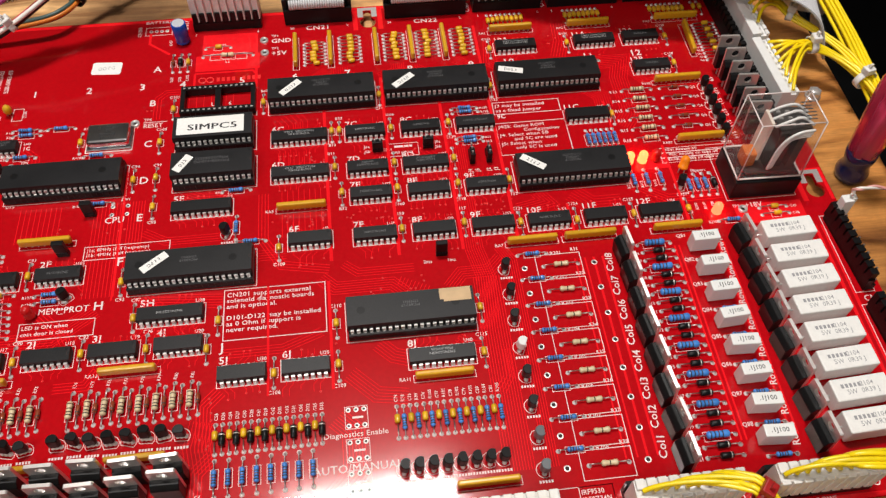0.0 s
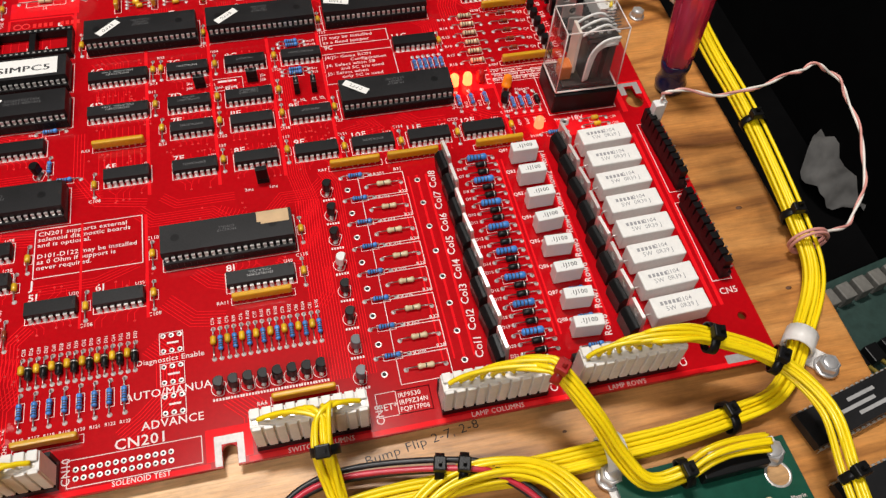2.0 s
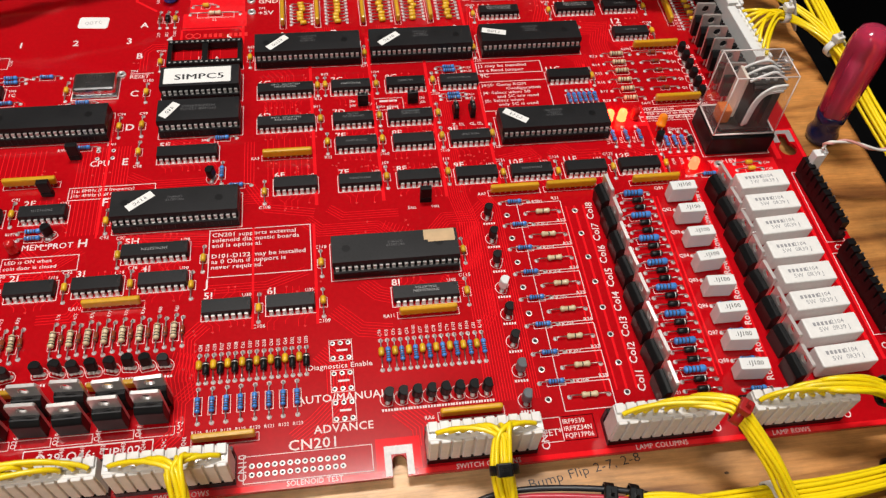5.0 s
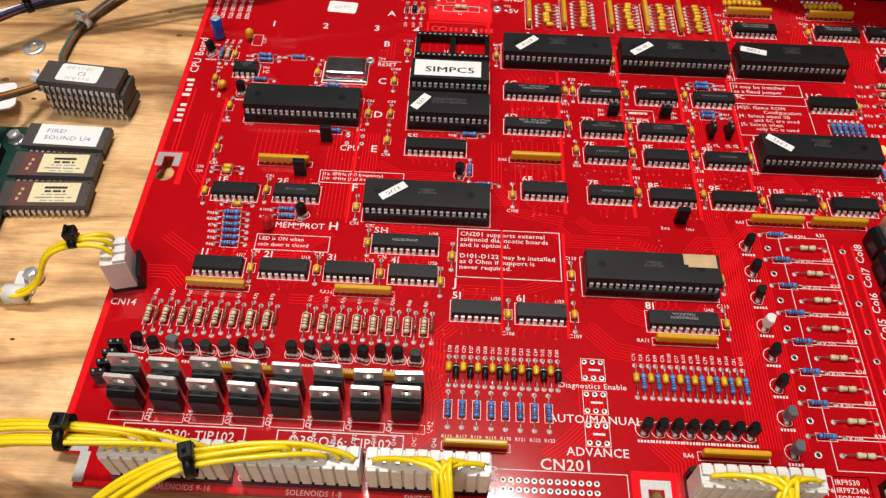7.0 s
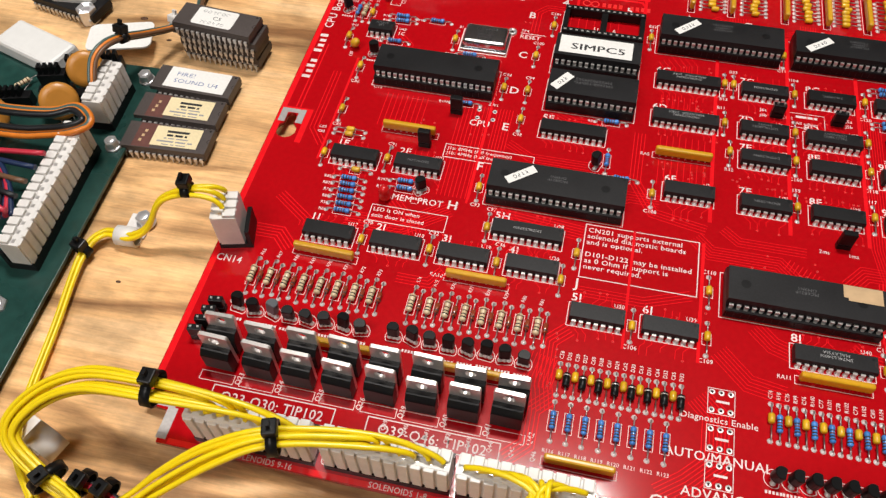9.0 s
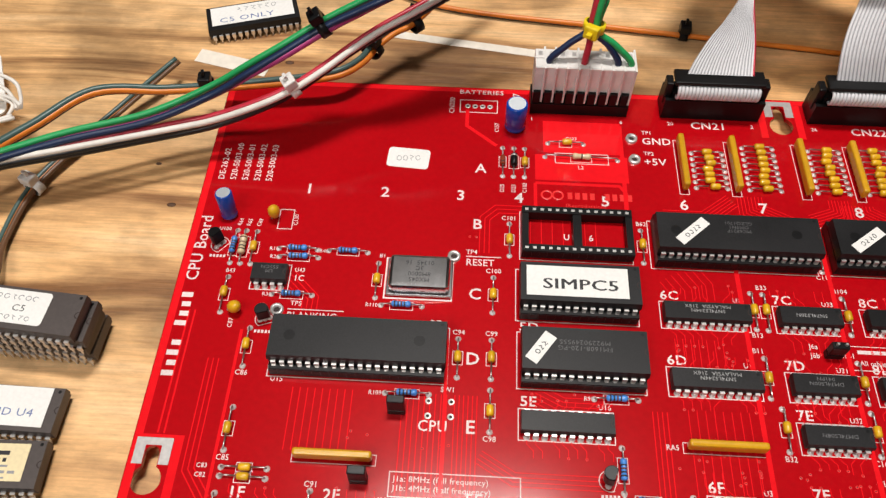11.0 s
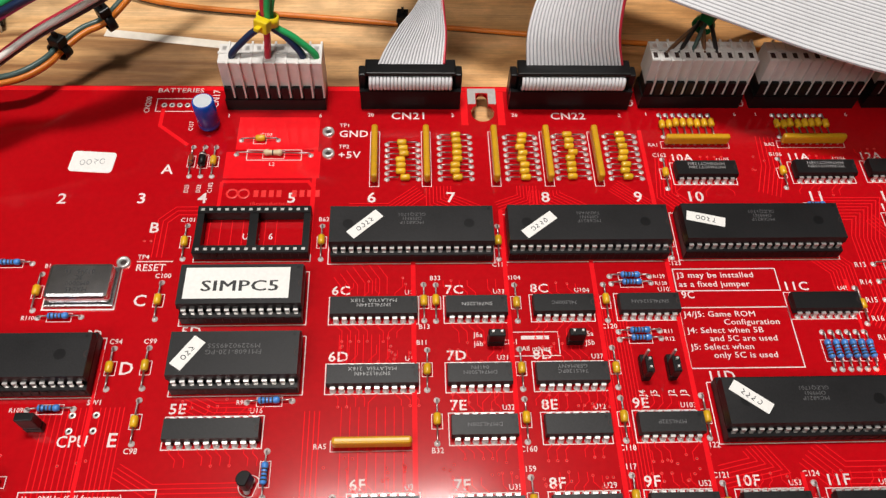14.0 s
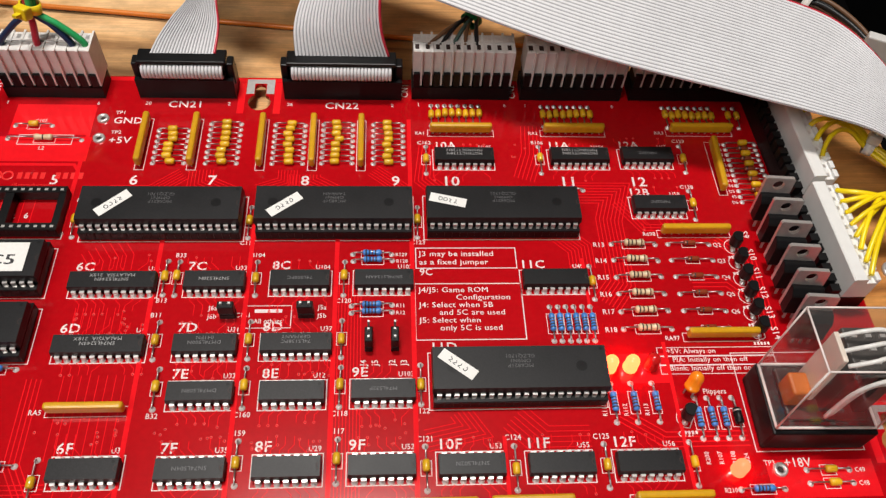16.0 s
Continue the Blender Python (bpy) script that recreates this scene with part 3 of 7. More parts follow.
for cx, cy, pins, span in ((-27, 262, 10, 9), (-27, 240, 10, 9), (4.5, 262, 7, 9), (4.5, 240, 7, 5), (4.7, 224, 7, 9), (5, 201, 7, 9), (31, 262, 7, 9), (31, 240, 8, 5), (31, 224, 7, 9), (31, 201, 7, 9), (-23.5, 201, 7, 9), (57.7, 224, 7, 6), (57.3, 201, 7, 5), (82.5, 201, 7, 5), (108, 201, 7, 5), (133, 201, 7, 5),
                           (-71, 224, 10, 5), (-154, 193, 7, 5), (-128, 194, 7, 5), (-81, 170, 10, 5), (-153, 155, 7, 4), (-127, 155, 7, 4), (-102, 155, 7, 4), (-77, 155, 7, 4), (-51, 140, 7, 7), (-27, 140, 7, 7), (27, 139, 10, 4), (87, 315, 8, 5), (129, 315, 8, 5), (154, 316, 7, 6), (154, 293, 7, 5)):
    for side in (-1, 1):
        k = 0
        while k < pins:
            n = route.randint(2, 5)
            lean, reach, first = route.choice((-1, 1)) * route.uniform(1.5, 5), route.uniform(3, span), route.uniform(0.6, 2.4)
            for q in range(k, min(pins, k + n - 1)):
                px, py = cx + (q - (pins - 1) / 2) * 2.54, cy + side * 4.0
                TRACKS.append(([(px, py), (px, py + side * first), (px + lean * 0.5, py + side * (first + abs(lean) * 0.5)), (px + lean * 0.5, py + side * (first + abs(lean) * 0.5 + reach * 0.5))], 0.26))
            k += n
for px, y0, y1, w in ((-45.8, 283, 340, 1.5), (-12.5, 190, 280, 1.5), (16.8, 190, 300, 1.5), (44.8, 190, 300, 1.5), (69.5, 190, 335, 1.5), (-167, 190, 250, 1.0), (-103.8, 180, 250, 0.9), (-14.2, 130, 180, 1.2), (95, 190, 210, 1.2), (126.5, 240, 272, 1.0), (-39.4, 130, 180, 1.0), (148, 190, 240, 1.2)):
    TRACKS.append(([(px - 2.4, y0), (px - 2.4, y1)], w))
for q in ((-76, -48, 326, 341), (-79, -46.5, 313.5, 325), (168, 200, 190, 201), (130, 145, 226, 236)):
    part("copper_pour", lambda bm, q=q: bx(bm, *q, 0, 0.03, bevel=0), TRACE, board)
TRACKS += [([(-103.6, 345), (-103.6, 337), (-92.6, 328)], 1.4), ([(-79, 312), (-50, 312), (-48, 309), (-48, 284)], 1.2), ([(-79, 298), (-79, 312)], 1.2)]
tagged(part("copper_track", lambda bm: [strip(bm, p, w, 0.032 + 0.00006 * i) for i, (p, w) in enumerate(TRACKS)], TRACE, board), kind="stuff")

rng = random.Random(4)
VIAS = [(p[-1][0], p[-1][1]) for p, w in TRACKS if w == 0.26 and rng.random() < 0.5]
for cx, cy, sx, sy, n in ((-27, 245, 14, 7, 14), (4, 245, 10, 3, 6), (30, 228, 10, 3, 8), (-28, 212, 13, 6, 12), (5, 210, 12, 4, 8), (30, 208, 10, 3, 9), (60, 212, 10, 4, 9), (-120, 222, 16, 8, 8), (-70, 233, 12, 3, 6), (10, 175, 14, 4, 9), (80, 206, 22, 3, 10), (155, 232, 10, 5, 5), (-20, 150, 6, 16, 8), (-64, 120, 4, 12, 9), (-97, 290, 4, 14, 4), (108, 320, 5, 10, 5)):
    for _ in range(n):
        VIAS.append((cx + rng.uniform(-sx, sx), cy + rng.uniform(-sy, sy)))
HOLE = mat("drilled_hole_dark", (0.02, 0.008, 0.006), 0.7, bump=0)


def flat_disc(bm, x, y, r, z, n=10):
    bm.faces.new([bm.verts.new((x + r * math.cos(2 * math.pi * k / n), y + r * math.sin(2 * math.pi * k / n), z)) for k in range(n)])


def flat_ring(bm, x, y, r0, r1, z0, z1, n=14):
    rings(bm, [[(x + r * math.cos(2 * math.pi * k / n), y + r * math.sin(2 * math.pi * k / n), z) for k in range(n)] for r, z in ((r1, z0), (r1 * 0.94, z1), (r0, z1), (r0 * 0.9, z0))], cap=False)


via_rings = part("via", lambda bm: [flat_ring(bm, x, y, 0.22, 0.48, 0.0, 0.06, 8) for x, y in VIAS], EDGE, board)
tagged(via_rings, kind="stuff")
tagged(part("via_hole", lambda bm: [flat_disc(bm, x, y, 0.24, 0.045, 8) for x, y in VIAS], HOLE, board), kind="stuff")

PADS, OUTLINES = [], []


CURVES, BARS = [], []


def pad(x, y):
    PADS.append((x, y))


def outline(x0, x1, y0, y1, w=0.28):
    OUTLINES.append((x0, x1, y0, y1, w))


def legend(text, x, y, size, rz=0.0, align="LEFT", bold=0.02, lines=None, gap=1.25, wide=0.92, part_name="silkscreen_lettering"):
    write(board, part_name, lines or [text], x, y, 0.05, size, SILK, rz, bold, gap, wide, align)


# ---- components: axial parts ----
def lead_build(half, body, h):
    def build(bm):
        tube(bm, [(half, 0, 0), (half, 0, h - 0.55), (half - 0.16, 0, h - 0.16), (half - 0.55, 0, h), (body, 0, h)], 0.25, 6)
    return build


AXIAL = {
    "blue": ("resistor", "small blue metal film resistor with dark colour bands", "resistor", BLUE, 3.1, 1.02, 0.82, [(-2.0, BANDK), (-0.9, BANDK), (0.1, BANDB), (1.1, BANDK)], 1.2),
    "bluebig": ("resistor", "blue metal film power resistor with dark colour bands", "resistor", BLUE, 4.5, 1.5, 1.3, [(-3.1, BANDK), (-1.5, BANDK), (0, BANDB), (1.5, BANDK)], 1.7),
    "tan": ("resistor", "tan carbon film resistor with dark colour bands", "resistor", TAN, 3.5, 1.25, 1.02, [(-2.2, BANDK), (-0.9, BANDK), (0.5, BANDB), (2.3, BANDB)], 1.5),
    "tanone": ("resistor", "tan zero ohm resistor with one black band", "resistor", TAN, 3.2, 1.15, 0.95, [(0, BANDK)], 1.4),
    "yellow": ("capacitor", "small mustard yellow axial ceramic capacitor", "capacitor", YEL, 1.7, 1.12, 1.10, [], 1.25),
    "diode": ("diode", "black rectifier diode with a pale cathode band", "diode", BLACKP, 2.4, 1.25, 1.25, [(1.5, TABMET)], 1.4),
    "glass": ("diode", "tiny amber glass signal diode with a black band", "diode", GLASSD, 1.9, 0.85, 0.82, [(-1.0, BANDK)], 1.1),
}


def axial(kind, x0, y0, x1, y1, group="", shift=0.0, box=True):
    name, label, cat, material, hb, re, rm, bands, h = AXIAL[kind]
    half = math.hypot(x1 - x0, y1 - y0) / 2
    half = round(half * 5) / 5
    rz = math.degrees(math.atan2(y1 - y0, x1 - x0)) + rng.uniform(-1.2, 1.2)
    t = thing(name, label, cat, (x0 + x1) / 2, (y0 + y1) / 2, 0, rz, group)
    if kind == "yellow":
        prof = [(-hb, 0.25), (-hb * 0.95, re * 0.75), (-hb * 0.7, re), (hb * 0.7, re), (hb * 0.95, re * 0.75), (hb, 0.25)]
    elif kind in ("diode", "glass"):
        prof = [(-hb, re * 0.8), (-hb * 0.93, re), (hb * 0.93, re), (hb, re * 0.8)]
    else:
        prof = [(-hb, re * 0.35), (-hb * 0.93, re * 0.8), (-hb * 0.78, re), (-hb * 0.55, re * 0.97), (-hb * 0.4, rm), (hb * 0.4, rm), (hb * 0.55, re * 0.97), (hb * 0.78, re), (hb * 0.93, re * 0.8), (hb, re * 0.35)]
    tilt = mpose(shift, 0, h + rng.uniform(-0.1, 0.15))
    part("body", lambda bm: lathe(bm, prof, 12), material, t, key=("body", kind), at=tilt)
    for bxx, bmat in bands:
        r = (re if abs(bxx) > hb * 0.5 else rm) * 1.025
        part("colour_band", lambda bm: lathe(bm, [(bxx - 0.22, r), (bxx + 0.22, r)], 12), bmat, t, key=("colour_band", kind, bxx), at=tilt)
    for s in (0, 180):
        e = hb * 0.98
        part("lead", lead_build(half, e - 0.3, h), LEAD, t, key=("lead", kind, half), at=mpose(0, 0, 0, 0, 0, s))
    c, s = math.cos(math.radians(rz)) * half, math.sin(math.radians(rz)) * half
    mx, my = (x0 + x1) / 2, (y0 + y1) / 2
    pad(mx + c, my + s)
    pad(mx - c, my - s)
    if box:
        if abs(x1 - x0) > abs(y1 - y0):
            outline(mx - hb - 0.6, mx + hb + 0.6, my - re - 0.5, my + re + 0.5, 0.2)
        else:
            outline(mx - re - 0.5, mx + re + 0.5, my - hb - 0.6, my + hb + 0.6, 0.2)
    return t


# ---- components: chips ----
def pin_build(bm):
    """One formed leg: flat shoulder, bend, wide part, narrow tip; outward is -y."""
    bx(bm, -0.7, 0.7, -0.55, 0.35, 1.75, 2.02)
    bx(bm, -0.7, 0.7, -0.62, -0.35, 0.2, 2.0)
    bx(bm, -0.26, 0.26, -0.60, -0.37, -1.6, 0.2)


def chip_build(n, row, length, thick):
    def build(bm):
        hx, hy = length / 2, row / 2 - 0.65
        z0, z1, zm = 0.5, 0.5 + thick, 2.0
        bx(bm, -hx + 0.25, hx - 0.25, -hy + 0.25, hy - 0.25, z0, zm)
        bx(bm, -hx, hx, -hy, hy, zm, z1, top=0.22)
    return build


def notch_build(length, thick):
    def build(bm):
        z = 0.5 + thick + 0.012
        rings(bm, [[(length / 2 - 0.3 + r * math.cos(a), r * math.sin(a), zz) for a in [math.pi / 2 + math.pi * k / 10 for k in range(11)]] for r, zz in ((1.15, z), (0.85, z - 0.01))], cap=False)
    return build


def socket_build(n, row, length):
    def build(bm):
        hx, hy = length / 2, row / 2 + 1.3
        for s in (-1, 1):
            y = s * row / 2
            bx(bm, -hx, hx, y - 1.35, y + 1.35, 0.6, 4.6)
            for k in range(n // 2):
                x = (k - (n // 2 - 1) / 2) * 2.54
                bx(bm, x - 0.95, x + 0.95, y - 1.55 if s < 0 else y + 1.2, y - 1.2 if s < 0 else y + 1.55, 1.4, 4.1)
        for x0, x1 in ((-hx, -hx + 2.2), (hx - 2.2, hx), (-1.4, 1.4)):
            bx(bm, x0, x1, -row / 2 + 1.35, row / 2 - 1.35, 0.8, 4.3)
    return build


GROUP_CHIP = "logic chips in rows across the red board"
MARKS = {14: ("small black 14-pin logic chip soldered to the red board", GROUP_CHIP), 16: ("small black 16-pin logic chip soldered to the red board", GROUP_CHIP), 20: ("black 20-pin buffer chip soldered to the red board", GROUP_CHIP),
         8: ("tiny black 8-pin timer chip soldered to the red board", ""), 28: ("wide black 28-pin memory chip pushed into a socket", "memory chips in sockets"), 40: ("long black 40-pin chip pushed into a socket", "forty-pin chips in sockets")}


def socket(x, y, n, row=15.24):
    length = (n // 2) * 2.54 + 0.6
    t = thing("chip_socket", "black %d-pin chip socket soldered to the red board" % n, "chip socket", x, y, 0, 0, "black chip sockets")
    part("frame", socket_build(n, row, length), BLACKP, t, key=("frame", n))
    for s in (-1, 1):
        for k in range(n // 2):
            part("contact", lambda bm: bx(bm, -0.55, 0.55, -0.45, 0.45, 4.3, 4.64), SILVER, t, key="contact", at=mpose((k - (n // 2 - 1) / 2) * 2.54, s * row / 2))
    return t


def chip(x, y, n, tag="", mark="", row=None, z=0.0, rz=0.0, material=BLACK, thick=None, label=None, ref="", name="chip", group=None, category="chip"):
    row = row or (15.24 if n >= 28 else 7.62)
    thick = thick or (4.2 if n >= 28 else 3.3)
    length = (n // 2) * 2.54 + (1.4 if n >= 28 else 1.3)
    lab, grp = MARKS[n]
    t = thing(name, label or lab, category, x, y, z, rz, grp if group is None else group)
    part("package", chip_build(n, row, length, thick), material, t, key=("package", n, row, thick, material.name))
    part("notch", notch_build(length, thick), HOLE, t, key=("notch", n, thick))
    zt = 0.5 + thick + 0.012
    part("index_dot", lambda bm: flat_disc(bm, 0, 0, 0.5, 0, 12), BLACKP, t, key="index_dot", at=mpose(length / 2 - 1.6, row / 2 - 2.0, zt))
    if length > 40:
        for dx in (-length / 2 + 6, length / 2 - 8):
            part("mould_mark", lambda bm: flat_disc(bm, 0, 0, 1.7, 0, 18), BLACKP, t, key="mould_mark", at=mpose(dx, 0, zt))
    for s in (0, 180):
        for k in range(n // 2):
            px = (k - (n // 2 - 1) / 2) * 2.54
            part("pin", pin_build, SILVER, t, key="pin", at=mpose(0, 0, 0, 0, 0, s) @ mpose(px, -row / 2 + 0.48))
    if mark:
        write(t, "part_number", mark.split("|"), 0, 0.9 if n >= 28 else 0.5, 0.5 + thick + 0.02, 1.5 if n == 28 else 1.2, (PRINT if n == 20 or mark.startswith(("MC", "SN74LS20")) else FAINT) if n < 28 else DIM, 180, 0.0, 1.2, 1.1, "CENTER")
    if z == 0 and name == "chip" and n < 28:
        outline(x - length / 2 - 0.6, x + length / 2 + 0.4, y - row / 2 - 1.1, y + row / 2 + 1.1)
        for s in (-1, 1):
            for k in range(n // 2):
                pad(x + (k - (n // 2 - 1) / 2) * 2.54, y + s * row / 2)
    if tag:
        legend(tag, x - length / 2, y + row / 2 + 1.8, 3.2, bold=0.03, wide=1.08)
    if ref:
        legend(ref, x + length / 2 - 0.3, y + row / 2 + 1.7, 1.65, align="RIGHT")
    return t


def socketed(x, y, n, tag="", mark="", ref="", label=None):
    socket(x, y, n)
    length = (n // 2) * 2.54 + 1.4
    outline(x - length / 2 - 0.8, x + length / 2 + 0.6, y - 15.24 / 2 - 1.9, y + 15.24 / 2 + 1.9)
    t = chip(x, y, n, "", mark, z=4.4, label=label)
    if tag:
        legend(tag, x - length / 2, y + 9.9, 3.2, bold=0.03, wide=1.08)
    if ref:
        legend(ref, x + length / 2, y + 9.9, 1.5, align="RIGHT")
    return t


def sticker(owner, x, y, z, w, h, rz=0.0, material=PAPER, label="white paper label stuck on"):
    SERIAL[0] += 1
    return part("paper_label", lambda bm: bx(bm, -w / 2, w / 2, -h / 2, h / 2, 0, 0.10, bevel=0), material, owner, label, at=mpose(x, y, z, 0, 0, rz))


def scrawl(owner, x, y, z, rz, n=5, step=1.7, h=1.6, material=INK):
    """Handwriting that cannot be read: a few short pen strokes."""
    g = random.Random(int(abs(x) * 37 + abs(y) * 11 + n))

    def build(bm):
        for k in range(n):
            cx, w = (k - (n - 1) / 2) * step, step * 0.36
            if g.random() < 0.45:
                ring_pts = [(cx + w * math.cos(a), h * 0.45 * math.sin(a)) for a in [0.5 + 2 * math.pi * q / 9 for q in range(9 if g.random() < 0.6 else 7)]]
                strip(bm, ring_pts + ring_pts[:1] if g.random() < 0.5 else ring_pts, 0.24, 0.02)
            else:
                strip(bm, [(cx - w * g.uniform(0.4, 1), h * 0.5), (cx + w * g.uniform(0.3, 1), h * g.uniform(0.2, 0.5)), (cx - w * g.uniform(0, 0.8), h * g.uniform(-0.2, 0.1)), (cx + w * g.uniform(-0.2, 1), -h * 0.5)], 0.24, 0.02)
    part("pen_strokes", build, material, owner, at=mpose(x, y, z, 0, 0, rz))


# ---- components: upright ones ----
def to92(x, y, rz=0.0, lean=0.0, pale=False, group=""):
    t = thing("transistor", "pale grey-faced plastic transistor on three thin legs" if pale else "small black plastic transistor on three thin legs", "transistor", x, y, 0, rz, group, rx=lean)

    def body(bm):
        n = 12
        prof = [(2.15 * math.cos(a), 2.15 * math.sin(a)) for a in [math.radians(-38 + 256 * k / n) for k in range(n + 1)]]
        rings(bm, [[(px * q, py * q, z) for px, py in prof] for z, q in ((2.2, 0.95), (2.4, 1.0), (6.5, 1.0), (6.8, 0.9))], smooth=False)
    # pale 2: a white glint on the grey face, put into the body colour
    part("body", body, WHITEP if pale == 2 else PALE if pale else BLACKP, t, key=("to92", pale))
    for k in (-1, 0, 1):
        part("leg", lambda bm: tube(bm, [(0, 0, -0.5), (0, 0, 2.8)], 0.24, 5), SILVER, t, key="to92leg", at=mpose(k * 1.27, 0))
    for k in (-1, 0, 1):
        pad(x + k * 1.5 * math.cos(math.radians(rz)), y + k * 1.5 * math.sin(math.radians(rz)))
    CURVES.append([(x + 3.0 * math.cos(a), y + 3.0 * math.sin(a)) for a in [math.radians(rz - 38 + 256 * q / 12) for q in range(13)]])
    for q in range(5):
        BARS.append((x - 2.6 + 1.1 * q, x - 1.9 + 1.1 * q, y - 4.9, y - 3.9))
    return t


def to220(x, y, rz=0.0, lean=0.0, group="", drop=0.0):
    """Tab at the back (+y), moulded body in front."""
    t = thing("power_transistor", "black power transistor standing upright with a bare metal tab", "power transistor", x, y, -drop, rz, group, rx=lean)

    def body(bm):
        prof = [(0.4, 1.8), (-2.9, 1.8), (-3.15, 2.2), (-3.15, 9.9), (-2.75, 10.6), (-1.5, 12.0), (-1.1, 12.2), (0.4, 12.2)]
        rings(bm, [[(x * 5.0, y * q, 7.7 + (z - 7.7) * q) for y, z in prof] for x, q in ((-1, 0.97), (-0.97, 1), (0.97, 1), (1, 0.97))], smooth=False)

    def tab(bm):
        n = 14
        for s in (-1, 1):
            pts = [(s * 1.9, 12.0), (s * 5.0, 12.0), (s * 5.0, 18.0), (s * 4.5, 18.6), (s * 1.9, 18.6)]
            rings(bm, [[(px, yy, pz) for px, pz in pts] for yy in (0.45, 1.75)], smooth=False)
        for z0, z1 in ((12.0, 13.6), (17.4, 18.6)):
            bx(bm, -1.9, 1.9, 0.45, 1.75, z0, z1)
        hole = [(1.9 * math.cos(2 * math.pi * k / n), 15.5 + 1.9 * math.sin(2 * math.pi * k / n)) for k in range(n)]
        for k in range(n):
            (xa, za), (xb, zb) = hole[k], hole[(k + 1) % n]
            ca = (max(-1.9, min(1.9, xa * 1.5)), max(13.6, min(17.4, 15.5 + (za - 15.5) * 1.5)))
            cb = (max(-1.9, min(1.9, xb * 1.5)), max(13.6, min(17.4, 15.5 + (zb - 15.5) * 1.5)))
            for yy in (0.45, 1.75):
                q = [bm.verts.new((p[0], yy, p[1])) for p in ((xa, za), (xb, zb), cb, ca)]
                try:
                    bm.faces.new(q)
                except ValueError:
                    pass
            bm.faces.new([bm.verts.new((p[0], yy, p[1])) for p, yy in (((xa, za), 0.45), ((xb, zb), 0.45), ((xb, zb), 1.75), ((xa, za), 1.75))])
        bx(bm, -5.0, 5.0, 0.45, 1.75, 1.8, 12.0)
    part("body", body, BLACKP, t, key="to220body")
    part("tab", tab, TABMET, t, "bare nickel-plated metal tab", key="to220tab")
    for k in (-1, 0, 1):
        part("leg", lambda bm: (bx(bm, -0.65, 0.65, -1.2, -0.7, 1.6, 3.4), bx(bm, -0.35, 0.35, -1.2, -0.7, -3.4, 1.6)), SILVER, t, key="to220leg", at=mpose(k * 2.54, 0))
    return t


def sip(x0, y0, x1, y1, group="yellow resistor networks"):
    length = math.hypot(x1 - x0, y1 - y0)
    length = round(length)
    rz = math.degrees(math.atan2(y1 - y0, x1 - x0))
    t = thing("resistor_network", "long mustard yellow resistor network standing on its row of legs", "resistor network", (x0 + x1) / 2, (y0 + y1) / 2, 0, rz, group)

    def body(bm):
        bx(bm, -length / 2, length / 2, -1.1, 1.1, 1.2, 5.2, bevel=0.75)
    b = part("body", body, SIPY, t, key=("sipbody", length))
    n = int(length / 2.54)
    for k in range(n):
        px = (k - (n - 1) / 2) * 2.54
        part("leg", lambda bm: bx(bm, -0.3, 0.3, -0.15, 0.15, -0.5, 2.0), SILVER, t, key="sipleg", at=mpose(px, 0))
    c, s = math.cos(math.radians(rz)), math.sin(math.radians(rz))
    mx, my = (x0 + x1) / 2, (y0 + y1) / 2
    if abs(c) > 0.7:
        outline(mx - length / 2 - 0.8, mx + length / 2 + 1.0, my - 1.7, my + 1.6, 0.22)
    else:
        outline(mx - 1.7, mx + 1.7, my - length / 2 - 0.8, my + length / 2 + 0.8, 0.22)
    return t


def led(x, y, material, label, lean=0.0, rz=0.0, h=0.0):
    t = thing("indicator_light", label, "indicator light", x, y, 0, rz, "small indicator lights", rx=lean)

    def dome(bm):
        turned(bm, [(1.0 + h, 2.3), (1.9 + h, 2.3), (1.95 + h, 2.15), (5.2 + h, 2.15)] + [(5.2 + h + 2.15 * math.sin(a), max(0.05, 2.15 * math.cos(a))) for a in [math.radians(q) for q in (15, 30, 45, 60, 75, 89)]], 18)
    part("lens", dome, material, t)
    for k in (-1.27, 1.27):
        part("leg", lambda bm: tube(bm, [(0, 0, -0.5), (0, 0, 1.2 + h)], 0.28, 5), SILVER, t, key=("ledleg", h), at=mpose(k, 0))
    return t


def jumper(x, y, rz=0.0, tall=8.5, pins=3, cap=True, group="black jumper blocks"):
    t = thing("jumper_block", "black pin header with a shorting jumper pushed on", "jumper", x, y, 0, rz, group)
    part("base", lambda bm: bx(bm, -1.27 * pins, 1.27 * pins, -1.25, 1.25, 0, 2.5, bevel=0.3), BLACKP, t, key=("jbase", pins))
    for k in range(pins):
        part("pin", lambda bm: bx(bm, -0.32, 0.32, -0.32, 0.32, -0.5, 8.0), SILVER, t, key="jpin", at=mpose((k - (pins - 1) / 2) * 2.54, 0))
    if cap:
        part("shorting_cap", lambda bm: bx(bm, -1.27 * pins, -1.27 * pins + 5.0, -1.2, 1.2, 2.7, tall, bevel=0.3), BLACKP, t, key=("jcap", pins, tall))
    return t


